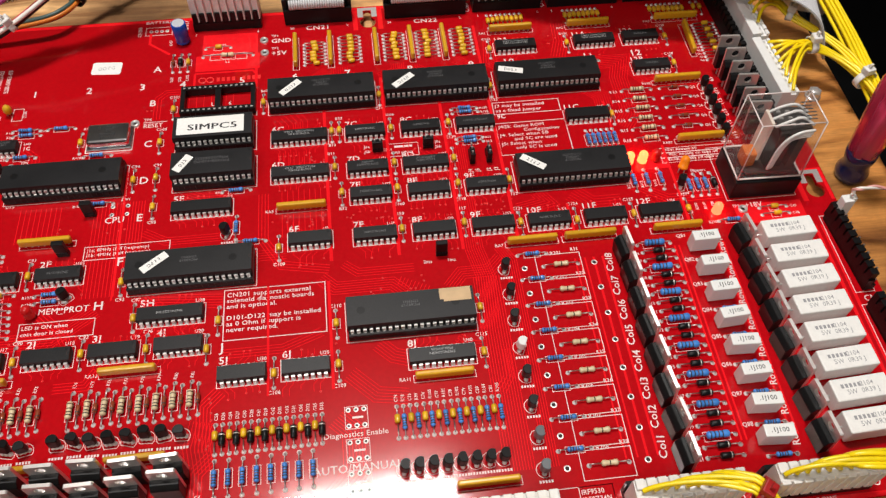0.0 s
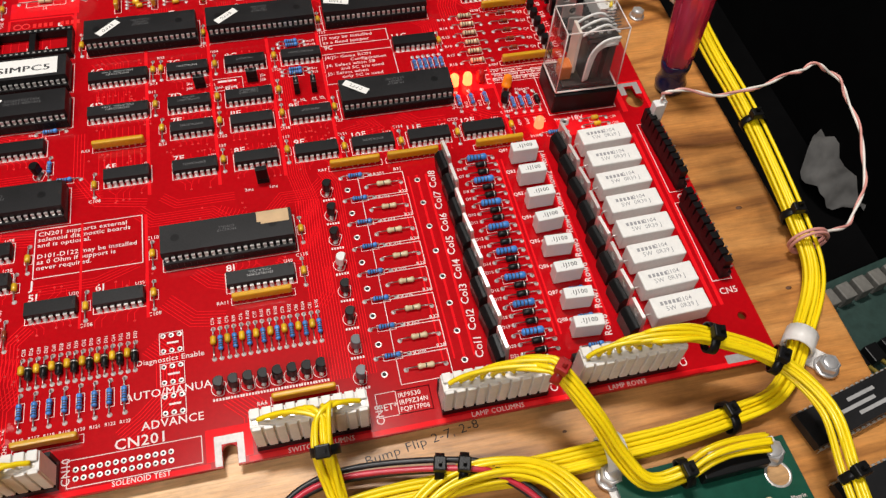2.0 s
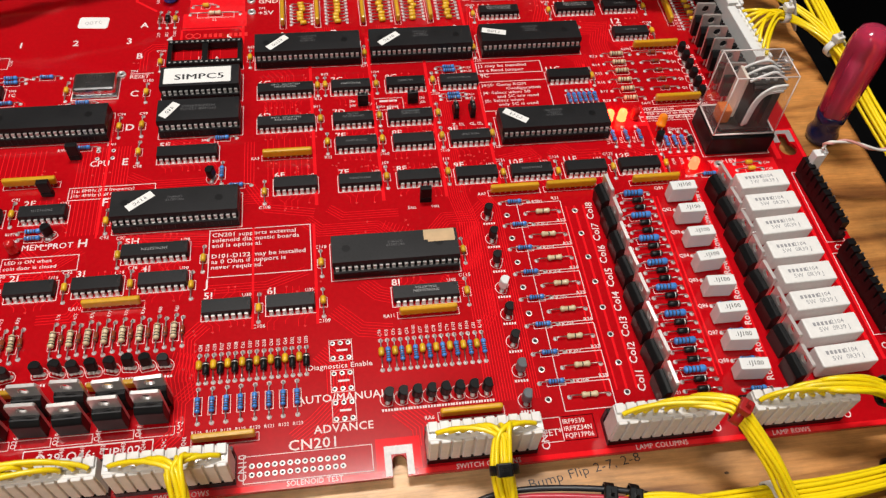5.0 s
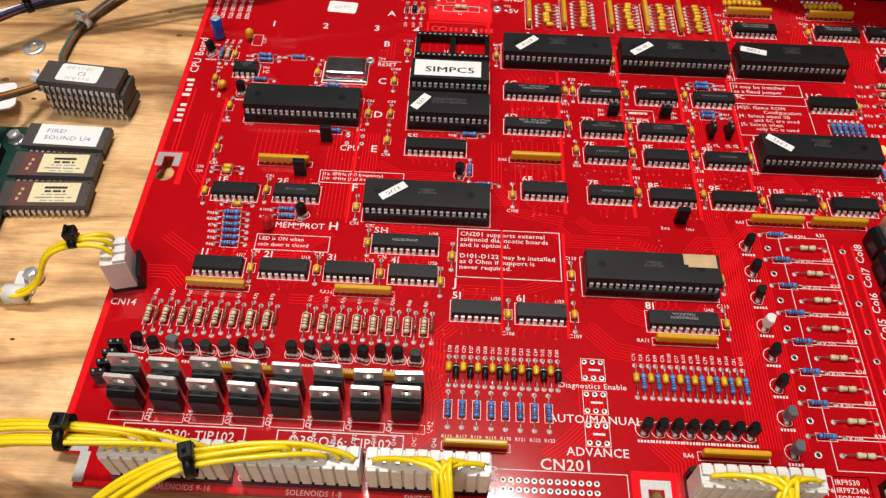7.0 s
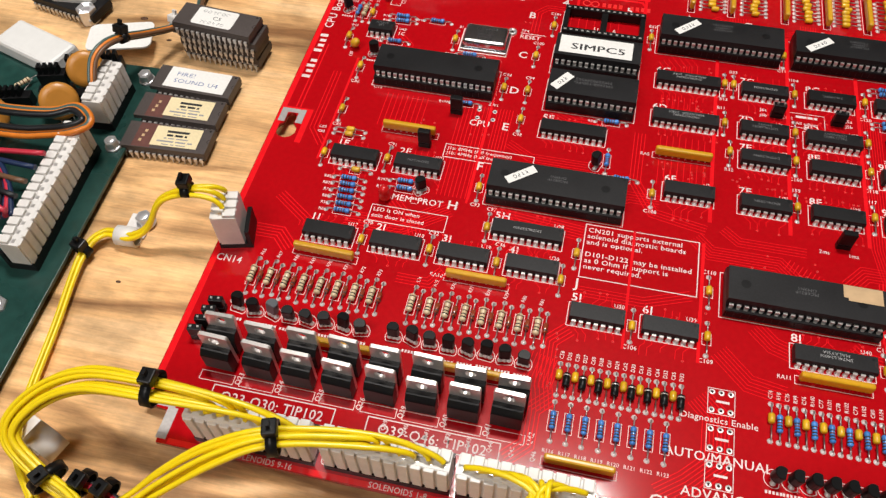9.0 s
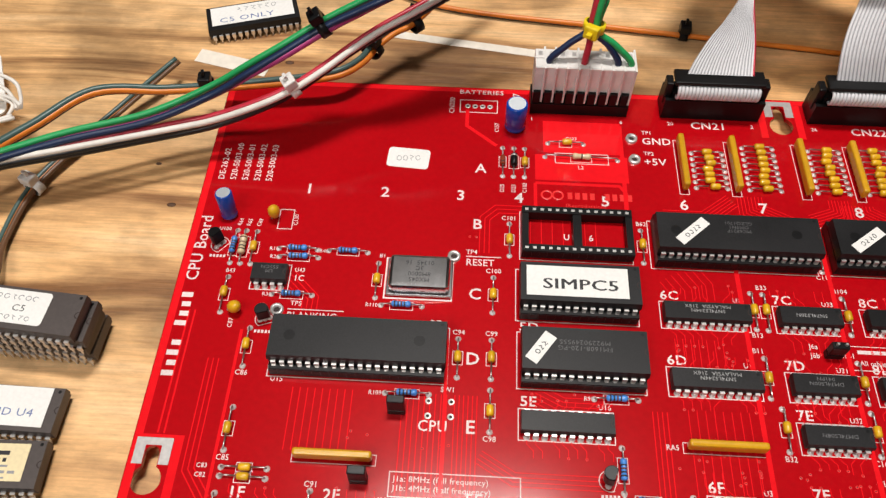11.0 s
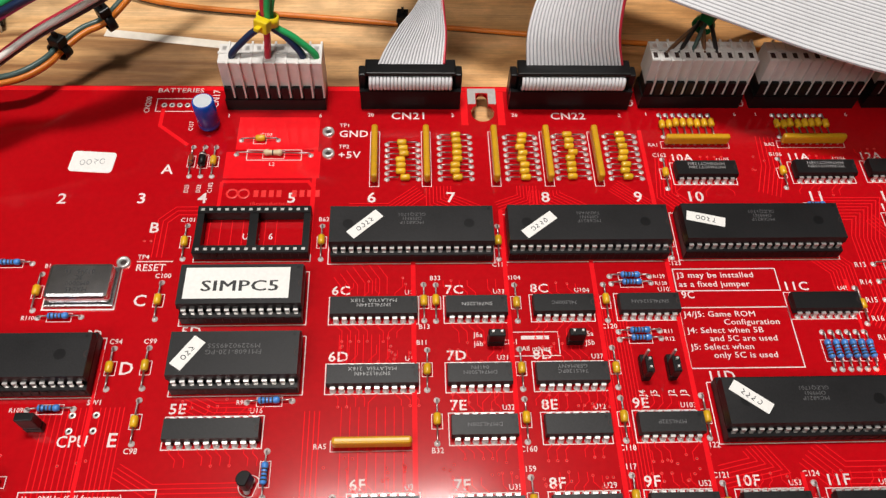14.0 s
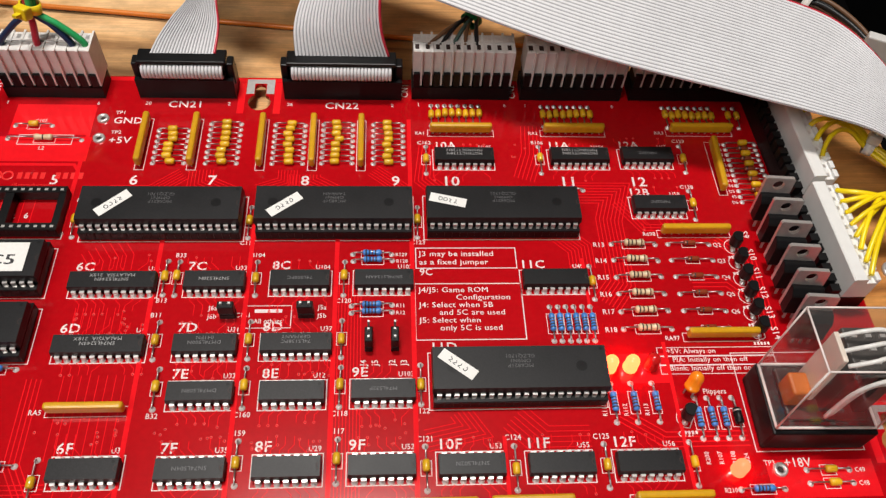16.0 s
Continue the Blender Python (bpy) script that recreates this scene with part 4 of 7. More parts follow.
# ---- chips, row by row ----
L14, L20 = 4.9, 4.9
for x, y, n, tag, mark, ref in (
        (-27.0, 257.3, 20, "6C", "SN74LS244N|MALAYSIA  218X", "U13"), (-27.0, 234.8, 20, "6D", "SN74LS244N|MALAYSIA  218X", "U11"),
        (4.4, 257.4, 14, "7C", "SN74LS20N", "U33"), (4.2, 234.8, 14, "7D", "DM74LS00N|041PN", "U31"), (4.7, 219.1, 14, "7E", "DM74LS08N", "U32"), (4.9, 196.2, 14, "7F", "SN74LS04N", "U35"),
        (31.2, 257.6, 14, "8C", "74LS00PC", "U104"), (31.3, 234.8, 16, "8D", "74LS138PC|GERMANY", "U37"), (31.1, 218.9, 14, "8E", "", "U12"), (31.0, 196.2, 14, "8F", "", "U29"),
        (-23.5, 196.7, 14, "6F", "", "U36"), (57.9, 257.7, 14, "", "SN74LS124AN", "U102")):
    chip(x, y + L14, n, tag, mark, ref=ref)
for x, y, n, tag, mark, ref in (
        (57.7, 219.0, 14, "9E", "M74LS32P", "U103"), (57.3, 196.2, 14, "9F", "", "U52"), (82.5, 195.9, 14, "10F", "SN74LS02N", "U53"), (108.0, 195.7, 14, "11F", "", "U55"),
        (133.3, 195.6, 14, "12F", "", "U56"), (113.7, 257.6, 16, "11C", "", "U49"), (86.8, 310.2, 16, "10A", "MC74HCT138N|MM74HCT138N", "U105"), (129.0, 310.6, 16, "11A", "MC74HCT138N|MM74HCT138N", "U106"),
        (154.2, 311.0, 14, "12A", "74F02PC", "U65"), (154.5, 288.4, 14, "12B", "74F02PC", "U50"), (-71.0, 219.2, 20, "5E", "", "U16")):
    chip(x, y + L14, n, tag, mark, ref=ref)
for x, y, n, tag, mark, ref in (
        (-154.3, 188.6, 14, "1F", "", ""), (-128.4, 189.2, 14, "2F", "SN74121N", "U101"), (-80.9, 165.2, 20, "5H", "SN74LS273N", "U28"),
        (-153.3, 150.3, 14, "1J", "", "U17"), (-127.5, 150.5, 14, "2J", "", "U18"), (-102.1, 150.5, 14, "3J", "", "U19"), (-76.8, 150.6, 14, "4J", "", "U20"),
        (-51.6, 135.2, 14, "5J", "", "U30"), (-26.8, 135.2, 14, "6J", "", "U39"), (27.0, 134.6, 20, "8J", "SN74LS240N|MALAYSIA", "U40"), (-163.7, 264.2, 8, "", "LM|555CN", "")):
    chip(x, y + L14, n, tag, mark, ref=ref)
legend("9C", 69.5, 265.5, 2.7, bold=0.03)
legend("U43", -156.5, 271.5, 1.5)
legend("1C", -156.5, 268.2, 2.2)

# forty-pin chips, three of them with scrawled white labels
for i, (x, y, mark) in enumerate(((-15.2, 288.4, "MC6821P|OM9N1|GLZQ1701"), (41.4, 288.7, "MC6821P|OM9N1|TAIWAN"), (98.1, 289.0, "MC6821P|OM9N1|GLZQ1701"), (98.0, 227.7, "MC6821P|OM9N1|GLZQ1701"), (-73.2, 190.5, "MC6821P|OM9N1"))):
    c = socketed(x, y, 40, mark=mark, tag=("", "", "", "11D", "5F")[i], label="long black 40-pin chip in a socket with a small white label")
    lx, ly, lr = ((-14.8, -0.2, 43), (-16.2, -1.0, 38), (-18.8, 0.6, -14), (-18.5, 1.0, -38), (-14.0, 0.6, 38))[i]
    sticker(c, lx, ly, 4.72, 12.4, 3.6, lr, label="slanting strip of white label with pen marks")
    scrawl(c, lx, ly, 4.84, lr + 180, 4)
c = socketed(-132.4, 244.4, 40, label="long plain black 40-pin processor chip in a socket")
legend("U15", -158, 233.6, 1.7)
legend("3D", -112, 253.8, 2.7, bold=0.03)
c = socketed(16.4, 158.9, 40, mark="MC6821P|OM9N1", label="long black 40-pin chip with a tan sticker corner")
part("sticker_remnant", lambda bm: [bx(bm, 12, 24.8, 1.5, 6.6, 4.7, 4.79), bx(bm, 13.5, 24.8, 0.4, 1.5, 4.7, 4.79)], TANSTK, c, "torn tan paper sticker")
# memory sockets
socket(-65.9, 289.7, 28)
outline(-84.5, -47.5, 280.0, 299.4)
c = socketed(-66.5, 266.9, 28, label="black 28-pin memory chip with a printed white label")
sticker(c, -1.0, 0.2, 4.72, 31.0, 10.6, 0, label="white label printed SIMPC5")
write(c, "label_print", ["SIMPC5"], 0.0, -2.6, 4.84, 3.8, INK, 0, 0.075, 1.2, 1.32, "CENTER")
c = socketed(-66.1, 244.3, 28, tag="5D", mark="FM1608-120-PG|M9229024955S", label="black 28-pin memory chip with a slanting white label")
sticker(c, -12.8, 0.0, 4.72, 10.5, 4.0, 55, label="slanting strip of white label with pen marks")
scrawl(c, -12.8, 0.0, 4.84, 235, 3)
for k, tx in enumerate(("U", "2", "6")):
    legend(tx, -70 + k * 4.2, 288.6, 2.4)
legend("ROM 2", -66, 284.6, 1.8, align="CENTER")

# ---- yellow bypass capacitors between the chips: upright ones, by column ----
CAPG = "yellow bypass capacitors between the chips"
V = ((-11.7, 264.9, "B13"), (-8.0, 264.7, ""), (16.9, 264.5, ""), (45.0, 264.4, "C120"), (12.8, 286.9, "C114"), (69.2, 287.0, "C123"), (-44.3, 287.3, ""), (-11.1, 242.3, ""), (-8.6, 226.3, "B32"), (16.7, 242.2, ""), (16.8, 226.3, "C160"),
     (44.8, 242.3, ""), (44.8, 226.2, "C118"), (68.8, 226.6, "C122"), (16.8, 203.5, ""), (44.6, 203.5, ""), (69.7, 200.9, ""), (95.1, 200.5, ""), (121.3, 200.6, ""), (146.8, 200.6, ""), (126.2, 262.3, ""), (73.0, 315.0, ""), (114.7, 315.3, ""))
for x, y, ref in V:
    axial("yellow", x, y - 6.35, x, y + 6.35, CAPG, rng.uniform(-0.6, 0.6))
    if ref:
        legend(ref, x, y - 9.2, 1.7, align="CENTER")
V = ((168.2, 316.0, ""), (167.2, 294.5, ""), (-87.8, 287.7, ""), (-92.8, 266.3, ""), (-92.9, 244.0, ""), (-93.0, 227.6, "C98"), (-103.0, 243.9, ""), (-129.8, 269.7, ""), (-166.9, 244.2, "C86"), (-177.3, 262.0, ""), (-82.7, 320.7, ""),
     (-167.2, 218.4, "C85"), (-141.5, 195.5, ""), (-167.2, 193.5, ""), (-102.7, 188.6, "C93"), (-96.1, 170.6, ""), (-140.8, 155.5, ""), (-114.9, 155.7, ""), (-89.7, 155.6, ""), (-65.9, 152.9, ""), (-61.8, 165.5, ""), (-39.4, 139.6, "C106"), (-14.1, 139.7, "C109"), (-14.2, 158.8, ""), (-37.2, 199.1, "C108"), (43.8, 139.5, ""), (45.2, 160.0, ""))
for x, y, ref in V:
    axial("yellow", x, y - 6.35, x, y + 6.35, CAPG, rng.uniform(-0.6, 0.6))
    if ref:
        legend(ref, x, y - 9.2, 1.7, align="CENTER")
for ref, x, y in (("C161", 14.0, 250.2), ("B11", -12.5, 250.4), ("C159", 16.0, 211.5), ("C117", 44.0, 211.6), ("C121", 69.6, 208.8), ("C124", 95.0, 208.8), ("C125", 121, 208.6), ("C127", 146.6, 208.8), ("B33", -8, 272.8), ("B104", 16.7, 272.8), ("C162", 72.5, 322.6), ("B106", 114.5, 323.0),
                  ("C129", 168.5, 324.2), ("C128", 167, 302.0), ("C101", -88, 295.6), ("B62", -44, 295.6), ("C100", -92.8, 274.4), ("C99", -93, 251.8), ("C94", -103, 251.8), ("C90", -140.6, 163), ("C92", -115, 163), ("C96", -89.8, 163), ("C91", -141.5, 203), ("C97", -96, 178.5), ("C110", -14.2, 166.6), ("C115", 44, 147)):
    legend(ref, x, y, 1.7, align="CENTER")
for x, y in ((-160.6, 207.2), (-160.6, 204.6), (-152.5, 186.9), (186.0, 197.9), (186.0, 194.0), (-68.0, 330.2)):
    axial("yellow", x - 6.35, y, x + 6.35, y, CAPG, 0.4)
for ref, x, y in (("C49", 194, 197.2), ("C48", 194, 193.3), ("C83", -174, 206.8), ("C82", -174, 204.2), ("C103", -68, 332.2)):
    legend(ref, x, y, 1.4, align="LEFT")

# ---- blue resistors near the chips ----
BR = "blue resistors"
for x, y, ref in ((54.0, 273.7, "R129"), (54.2, 271.1, "R128"), (54.0, 254.1, "R11"), (54.0, 251.5, "R12"), (-56.3, 233.0, "R9"), (-117.3, 231.6, "R109"), (-121.3, 260.8, "R110"), (-156.6, 280.1, "R1"), (-156.0, 277.0, "R2"), (-140.2, 280.0, "R4"), (-156.1, 262.9, "R3"),
                  (-153.6, 182.4, "R82"), (-153.2, 179.2, "R83"), (-152.8, 176.0, "R7"), (-152.4, 172.8, "R8"), (-152.0, 169.6, "R5"), (-151.8, 166.4, "R6"), (-131.4, 185.2, "R197"), (-131.0, 181.6, "R198"), (-49.4, 203.9, "R10"), (165.3, 192.7, "R210")):
    axial("blue", x - 6.35, y, x + 6.35, y, BR)
    legend(ref, x + 7.6 if x > 40 and x < 60 else x - 7.4, y - 0.7, 1.4, align="LEFT" if 40 < x < 60 else "RIGHT")
axial("blue", 116.0, 301.0, 128.7, 301.0, BR)
for x in (126.4, 132.7, 139.3):
    axial("blue", x, 213.4, x, 226.0, BR)
for k in range(6):
    axial("blue", 111.0 + k * 2.62, 240.6, 111.0 + k * 2.62, 253.2, BR)
for x in (151.4, 155.3, 159.2):
    axial("blue", x, 208.0, x, 220.8, BR)
for k, ref in enumerate(("R200", "R107", "R108", "D24")):
    legend(ref, 151.9 + 3.9 * k, 200.2, 1.4, rz=90)
for k, ref in enumerate(("R111", "R112", "R113")):
    legend(ref, 124.0 + 6.4 * k, 215.5, 1.4, rz=90)
axial("diode", 163.0, 208.0, 163.0, 220.8)
axial("blue", -177.8, 273.6, -177.8, 286.6, BR)
axial("tan", -174.7, 273.6, -174.7, 286.6)
axial("yellow", -171.2, 273.6, -171.2, 286.4, CAPG)
axial("blue", -55.8, 205.6, -55.8, 218.6, BR)
axial("glass", -90.4, 314.3, -90.4, 327.2)
axial("diode", -86.5, 314.3, -86.5, 327.2)
axial("tanone", -75.6, 323.6, -49.8, 323.6)
outline(-72, -53, 321.2, 326.0)
for ref, x in (("D25", -89.8), ("D23", -85.8), ("C102", -82.0)):
    legend(ref, x, 307.4, 1.5, rz=90)
legend("L2", -63, 318.9, 1.6, align="CENTER")

# tan resistors and glass diodes at the driver inputs
for k in range(6):
    y = 277.5 - 6.58 * k
    axial("tan", 135.2 - 0.25 * k, y, 150.4 - 0.2 * k, y, "six tan resistors in a column")
    axial("glass", 154.9, y, 169.4 - 0.15 * k, y, "six glass diodes in a column")
    legend("R%d" % (13 + k), 132.8 - 0.2 * k, y - 0.9, 1.9, align="RIGHT")
    legend("Q%d" % (2 + k), 173.6, y - 1.0, 1.7, align="RIGHT")
    to92(177.6, y - 1.0, 80 + rng.uniform(-8, 8), 0, group="six black transistors beside the power transistors")
for k in range(6):
    to220(190.0, 286.6 - 9.2 * k, -4, -8, "power transistors along the board edge", -2.6)
    legend("S%d" % (9 + k), 182.0, 283.0 - 7.6 * k, 2.4, rz=-82)

# left-hand transistor field
for g, x0 in ((0, -175.3), (1, -116.0)):
    for k in range(8):
        x = x0 + k * 6.38
        axial("tan", x, 124.3, x + 0.3, 139.4, "tan resistors above the transistors")
        axial("glass", x + 3.1, 125.5, x + 3.1, 138.2, "glass diodes between the tan resistors", box=False)
        legend("R%d" % (66 + 8 * g + k), x + 0.7, 141.0, 1.35, rz=78)
for g, x0 in ((0, -175.2), (1, -118.6)):
    for k in range(8):
        to92(x0 + k * 6.45, 117.6 + rng.uniform(-0.6, 0.6), rng.uniform(-25, 25), rng.uniform(-14, 6), (g, k) in ((0, 2),), "row of small black transistors")
for k in range(8):
    outline(-178.6 + 14.0 * k, -166.6 + 14.0 * k, 89.3, 92.8, 0.22)
    legend("Q%d" % (23 + k if k < 4 else 35 + k), -164.6 + 14.0 * k, 89.6, 1.9, rz=80)
    to220(-172.6 + 14.0 * k, 103.0 + rng.uniform(-0.4, 0.4), rng.uniform(-3, 3), -1 + rng.uniform(-3, 3), "two rows of upright power transistors")
    to220(-171.9 + 13.8 * k, 96.0 + rng.uniform(-0.4, 0.4), rng.uniform(-3, 3), -1 + rng.uniform(-3, 3), "two rows of upright power transistors", rng.choice((0, 0.8, 1.8)))
for k in range(8):
    legend("Q%d" % (39 + k), -113 + 6.9 * k, 84.6, 1.5, rz=85)
sip(-146, 109.6, -124, 109.6)
sip(-100, 109.6, -78, 109.6)

# diode and capacitor ladder
for k in range(8):
    x = -61.2 + 5.3 * k
    axial("yellow", x, 108.6, x, 120.3, "ladder of yellow capacitors and black diodes", 1.2, box=False)
    axial("diode", x + 2.6, 108.6, x + 2.6, 120.3, "ladder of yellow capacitors and black diodes", -0.5, box=False)
    legend("C%d" % (58 + k), x + 0.6, 122.0, 1.35, rz=88)
    legend("D%d" % (26 + k), x + 3.2, 122.0, 1.35, rz=88)
    axial("blue", -61.0 + 5.1 * k, 92.6, -61.0 + 5.1 * k, 106.2, BR)
    legend("R%d" % (116 + k), -61.0 + 5.1 * k, 88.6, 1.35, align="CENTER")
    x = 6.9 + 5.3 * k
    axial("yellow", x, 107.2, x, 120.2, "ladder of yellow capacitors and blue resistors", 1.0, box=False)
    axial("blue", x + 2.6, 107.2, x + 2.6, 120.2, "ladder of yellow capacitors and blue resistors", -0.4, box=False)
    legend("C%d" % (74 + k), x + 0.6, 122.0, 1.35, rz=88)
    legend("R%d" % (98 + k), x + 3.2, 122.0, 1.35, rz=88)
    to92(7.8 + 5.25 * k, 95.2, 90 + rng.uniform(-14, 14), 6, group="close row of black transistors")

# lamp column drivers
for k in range(8):
    y = 183.9 - 12.63 * k
    axial("blue", 65.2, y, 77.9, y, BR)
    axial("tanone", 75.4, y - 6.7, 90.6, y - 6.7, "column of tan resistors in white outlines", box=False)
    outline(72.4, 92.4, y - 12.2, y - 0.6)
    legend("R%d" % (201 + k), 79.4, y - 1.0, 1.8)
    legend("R%d" % (31 + k), 92.2, y + 0.3, 1.7, align="RIGHT")
    to92(58.7, y - 6.2, 80 + rng.uniform(-15, 15), rng.uniform(-5, 5), 2 if k == 3 else k in (6, 7), "column of small transistors")
    to220(111.0, 178.6 - 13.05 * k, -84 + rng.uniform(-2, 2), 5 + rng.uniform(-2, 2), "power transistors for the lamp columns", 1.8)
    legend("Col%d" % (8 - k), 105.2, 171.5 - 11.9 * k, 3.2, rz=84, wide=1.06, bold=0.02)
    yb = 183.6 - 12.7 * k
    axial("bluebig", 118.6, yb, 133.4, yb, "large blue resistors between the lamp drivers")
    for j in (1, 2):
        axial("diode", 120.0, yb - 4.1 * j, 134.0, yb - 4.1 * j, "black diodes between the lamp drivers", box=False)
        legend("D%d" % (5 + 2 * k + j), 118.5, yb - 4.1 * j - 0.7, 1.5, align="RIGHT")
    c = thing("film_capacitor", "white box film capacitor printed .1J100 on top", "capacitor", 146.2, 180.0 - 12.7 * k, 0, rng.uniform(-4, 4), "white box capacitors in a column")
    part("case", lambda bm: bx(bm, -5.8, 5.8, -2.5, 2.5, 0.7, 9.6, bevel=0.4), WHITEP, c, key="filmcase")
    for s in (-3.75, 3.75):
        part("leg", lambda bm: bx(bm, -0.3, 0.3, -0.25, 0.25, -0.5, 0.9), SILVER, c, key="filmleg", at=mpose(s, 0))
    write(c, "case_print", [".1J100"], 0, -0.8, 9.63, 1.9, INK, 0, 0.02, 1.2, 1.0, "CENTER")
    axial("blue", 143.0, 173.6 - 12.7 * k, 154.0, 173.6 - 12.7 * k, BR, box=False)
    legend("Row%d" % (k + 1), 156.6, 174.5 - 12.4 * k, 3.0, rz=86)
    legend("Q%d" % (81 + k), 137.2, 186.0 - 12.7 * k, 1.8)
    to220(164.0, 179.6 - 12.95 * k, -84 + rng.uniform(-2, 2), 5 + rng.uniform(-2, 2), "power transistors for the lamp rows", 1.8)
    w = thing("ceramic_resistor", "white ceramic power resistor printed 5W 0R39 2104", "resistor", 183.6, 180.6 - 12.72 * k, 0, 2.0 + rng.uniform(-1, 1), "white ceramic power resistors in a column")
    part("block", lambda bm: bx(bm, -11.5, 11.5, -4.6, 4.6, 0.8, 9.4, bevel=0.6), WHITE, w, key="cerblock")
    for s in (0, 180):
        part("lead", lambda bm: tube(bm, [(11.3, 0, 5.0), (13.0, 0, 5.0), (13.5, 0, 4.5), (13.5, 0, -0.4)], 0.42, 6), SILVER, w, key="cerlead", at=mpose(0, 0, 0, 0, 0, s))
    write(w, "block_print", ["#### 2104".replace("####", "     "), "5W  0R39 J"], 0, 0.4, 9.43, 2.0, INKG, 0, 0.01, 1.25, 0.95, "CENTER")
    part("maker_print", lambda bm: [bx(bm, -8 + 1.7 * j, -6.9 + 1.7 * j, 0.4, 2.0, 9.4, 9.43) for j in range(5)], INKG, w, key="cermark")
flat_holes = [(x, 177.2 - 12.63 * k) for k in range(8) for x in (67.2, 97.8)]
for x, y in flat_holes:
    part("test_hole", lambda bm: flat_ring(bm, 0, 0, 0.85, 1.3, 0, 0.08), TABMET, board, key="test_hole", at=mpose(x, y))
    part("hole_bore", lambda bm: flat_disc(bm, 0, 0, 0.8, 0.05), HOLE, board, key="hole_bore", at=mpose(x, y))

# ---- resistor networks ----
for a, b, c, d in ((-147.4, 211.3, -125.1, 211.3), (-37.9, 219.6, -15.6, 219.6), (-163.4, 146.0, -140.9, 145.6), (-106.5, 145.9, -84.3, 145.9), (15.6, 130.8, 38.2, 130.8), (25.9, 86.4, 49.2, 86.4), (-62.2, 85.8, -39.8, 85.8), (61.5, 190.2, 83.8, 190.2), (87.2, 190.4, 109.8, 190.4),
                   (127.0, 190.6, 149.5, 190.6), (153, 241.6, 176.4, 241.6), (153.0, 282.0, 176.6, 282.0), (74.6, 328.2, 97.8, 328.2), (116.9, 328.5, 140.2, 328.5), (165.6, 329.2, 189.2, 329.2)):
    sip(a, b, c, d)
for x in (-27.8, -9.9, 13.9, 32.3, 49.6):
    sip(x, 310.6, x, 333.4)
sip(179.4, 300.0, 180.6, 323.6)
for ref, x, y in (("RA5", -39.5, 218.8), ("RA11", 13.8, 130.2), ("RA6", 24, 85.6), ("RA1", 73, 327.4), ("RA2", 115.4, 327.7), ("RA3", 163.8, 328.4), ("RA97", 151.4, 240.6), ("R698", 151.4, 281.2), ("RA10", -107.6, 145.2), ("RA7", 60, 189.4)):
    legend(ref, x, y, 1.6, align="RIGHT")
for x, n, y0, y1 in ((-18.1, 7, 328.4, 312.9), (0.2, 8, 331.8, 312.9), (23.5, 8, 331.5, 312.9), (41.0, 8, 332.0, 313.2), (59.4, 8, 332.0, 313.0)):
    for k in range(n):
        y = y0 + (y1 - y0) * k / (n - 1)
        axial("yellow", x - 5.4, y, x + 5.4, y, "columns of yellow input capacitors", rng.uniform(-0.9, 0.9), box=False)
for x0, n in ((75.6, 8), (118.1, 8), (165.8, 8), (190.6, 2)):
    for k in range(n):
        x = x0 + 2.6 * k if n > 2 else x0 + 3.4 * k
        axial("yellow", x, 331.9, x, 342.2, "rows of yellow input capacitors", rng.uniform(-0.4, 0.9), box=False)
for k in range(6):
    axial("yellow", 186.0, 323.4 - 5.0 * k, 197.8, 323.4 - 5.0 * k, "yellow capacitors and glass diodes by the edge", 0.8, box=False)
    axial("glass", 186.0, 320.9 - 5.0 * k, 197.6, 320.9 - 5.0 * k, "yellow capacitors and glass diodes by the edge", 0.4, box=False)
    legend("D%d" % (1 + k), 184.6, 320.2 - 5.0 * k, 1.4, align="RIGHT")
    legend("4%d" % k, 184.6, 322.8 - 5.0 * k, 1.4, align="RIGHT")

# ---- lights, relay, crystal, electrolytics, loose transistors, jumpers ----
for x in (126.8, 133.3):
    led(x, 231.2, LEDON, "small red indicator light, lit brightly", h=-0.6)
led(139.8, 231.6, LEDRED, "small red indicator light, unlit", h=-0.6)
led(149.6, 222.0, LEDORG, "orange indicator light leaning over, unlit", lean=-22, rz=-30, h=2.0)
led(159.4, 198.4, LEDON2, "small red indicator light, lit brightly", h=-1.5)
led(-137.2, 175.6, LEDRED, "small red indicator light, unlit", h=0.5)
for x, y, rz in ((147.6, 214.4, 60), (-124.4, 182.6, 40), (-59.6, 209.0, 70), (-182.4, 280.6, 50), (-163.0, 254.0, 20)):
    to92(x, y, rz, rng.uniform(-8, 8))

r = thing("relay", "plug-in relay in a clear plastic cover on a black base", "relay", 183.0, 215.6, 0, -1)
part("base", lambda bm: bx(bm, -15.4, 15.4, -11.2, 11.2, 0, 11.0, bevel=0.6), BLACKP, r)


def cover(bm):
    bx(bm, -14.8, 14.8, -10.2, 10.2, 9.7, 43.0, top=0.5, bevel=0.8)


LEAN = mpose(0, 0.2, 1.6, -1.5)
cv = part("cover", cover, CLEAR, r, "clear polycarbonate cover", at=LEAN)
cv.visible_shadow = False


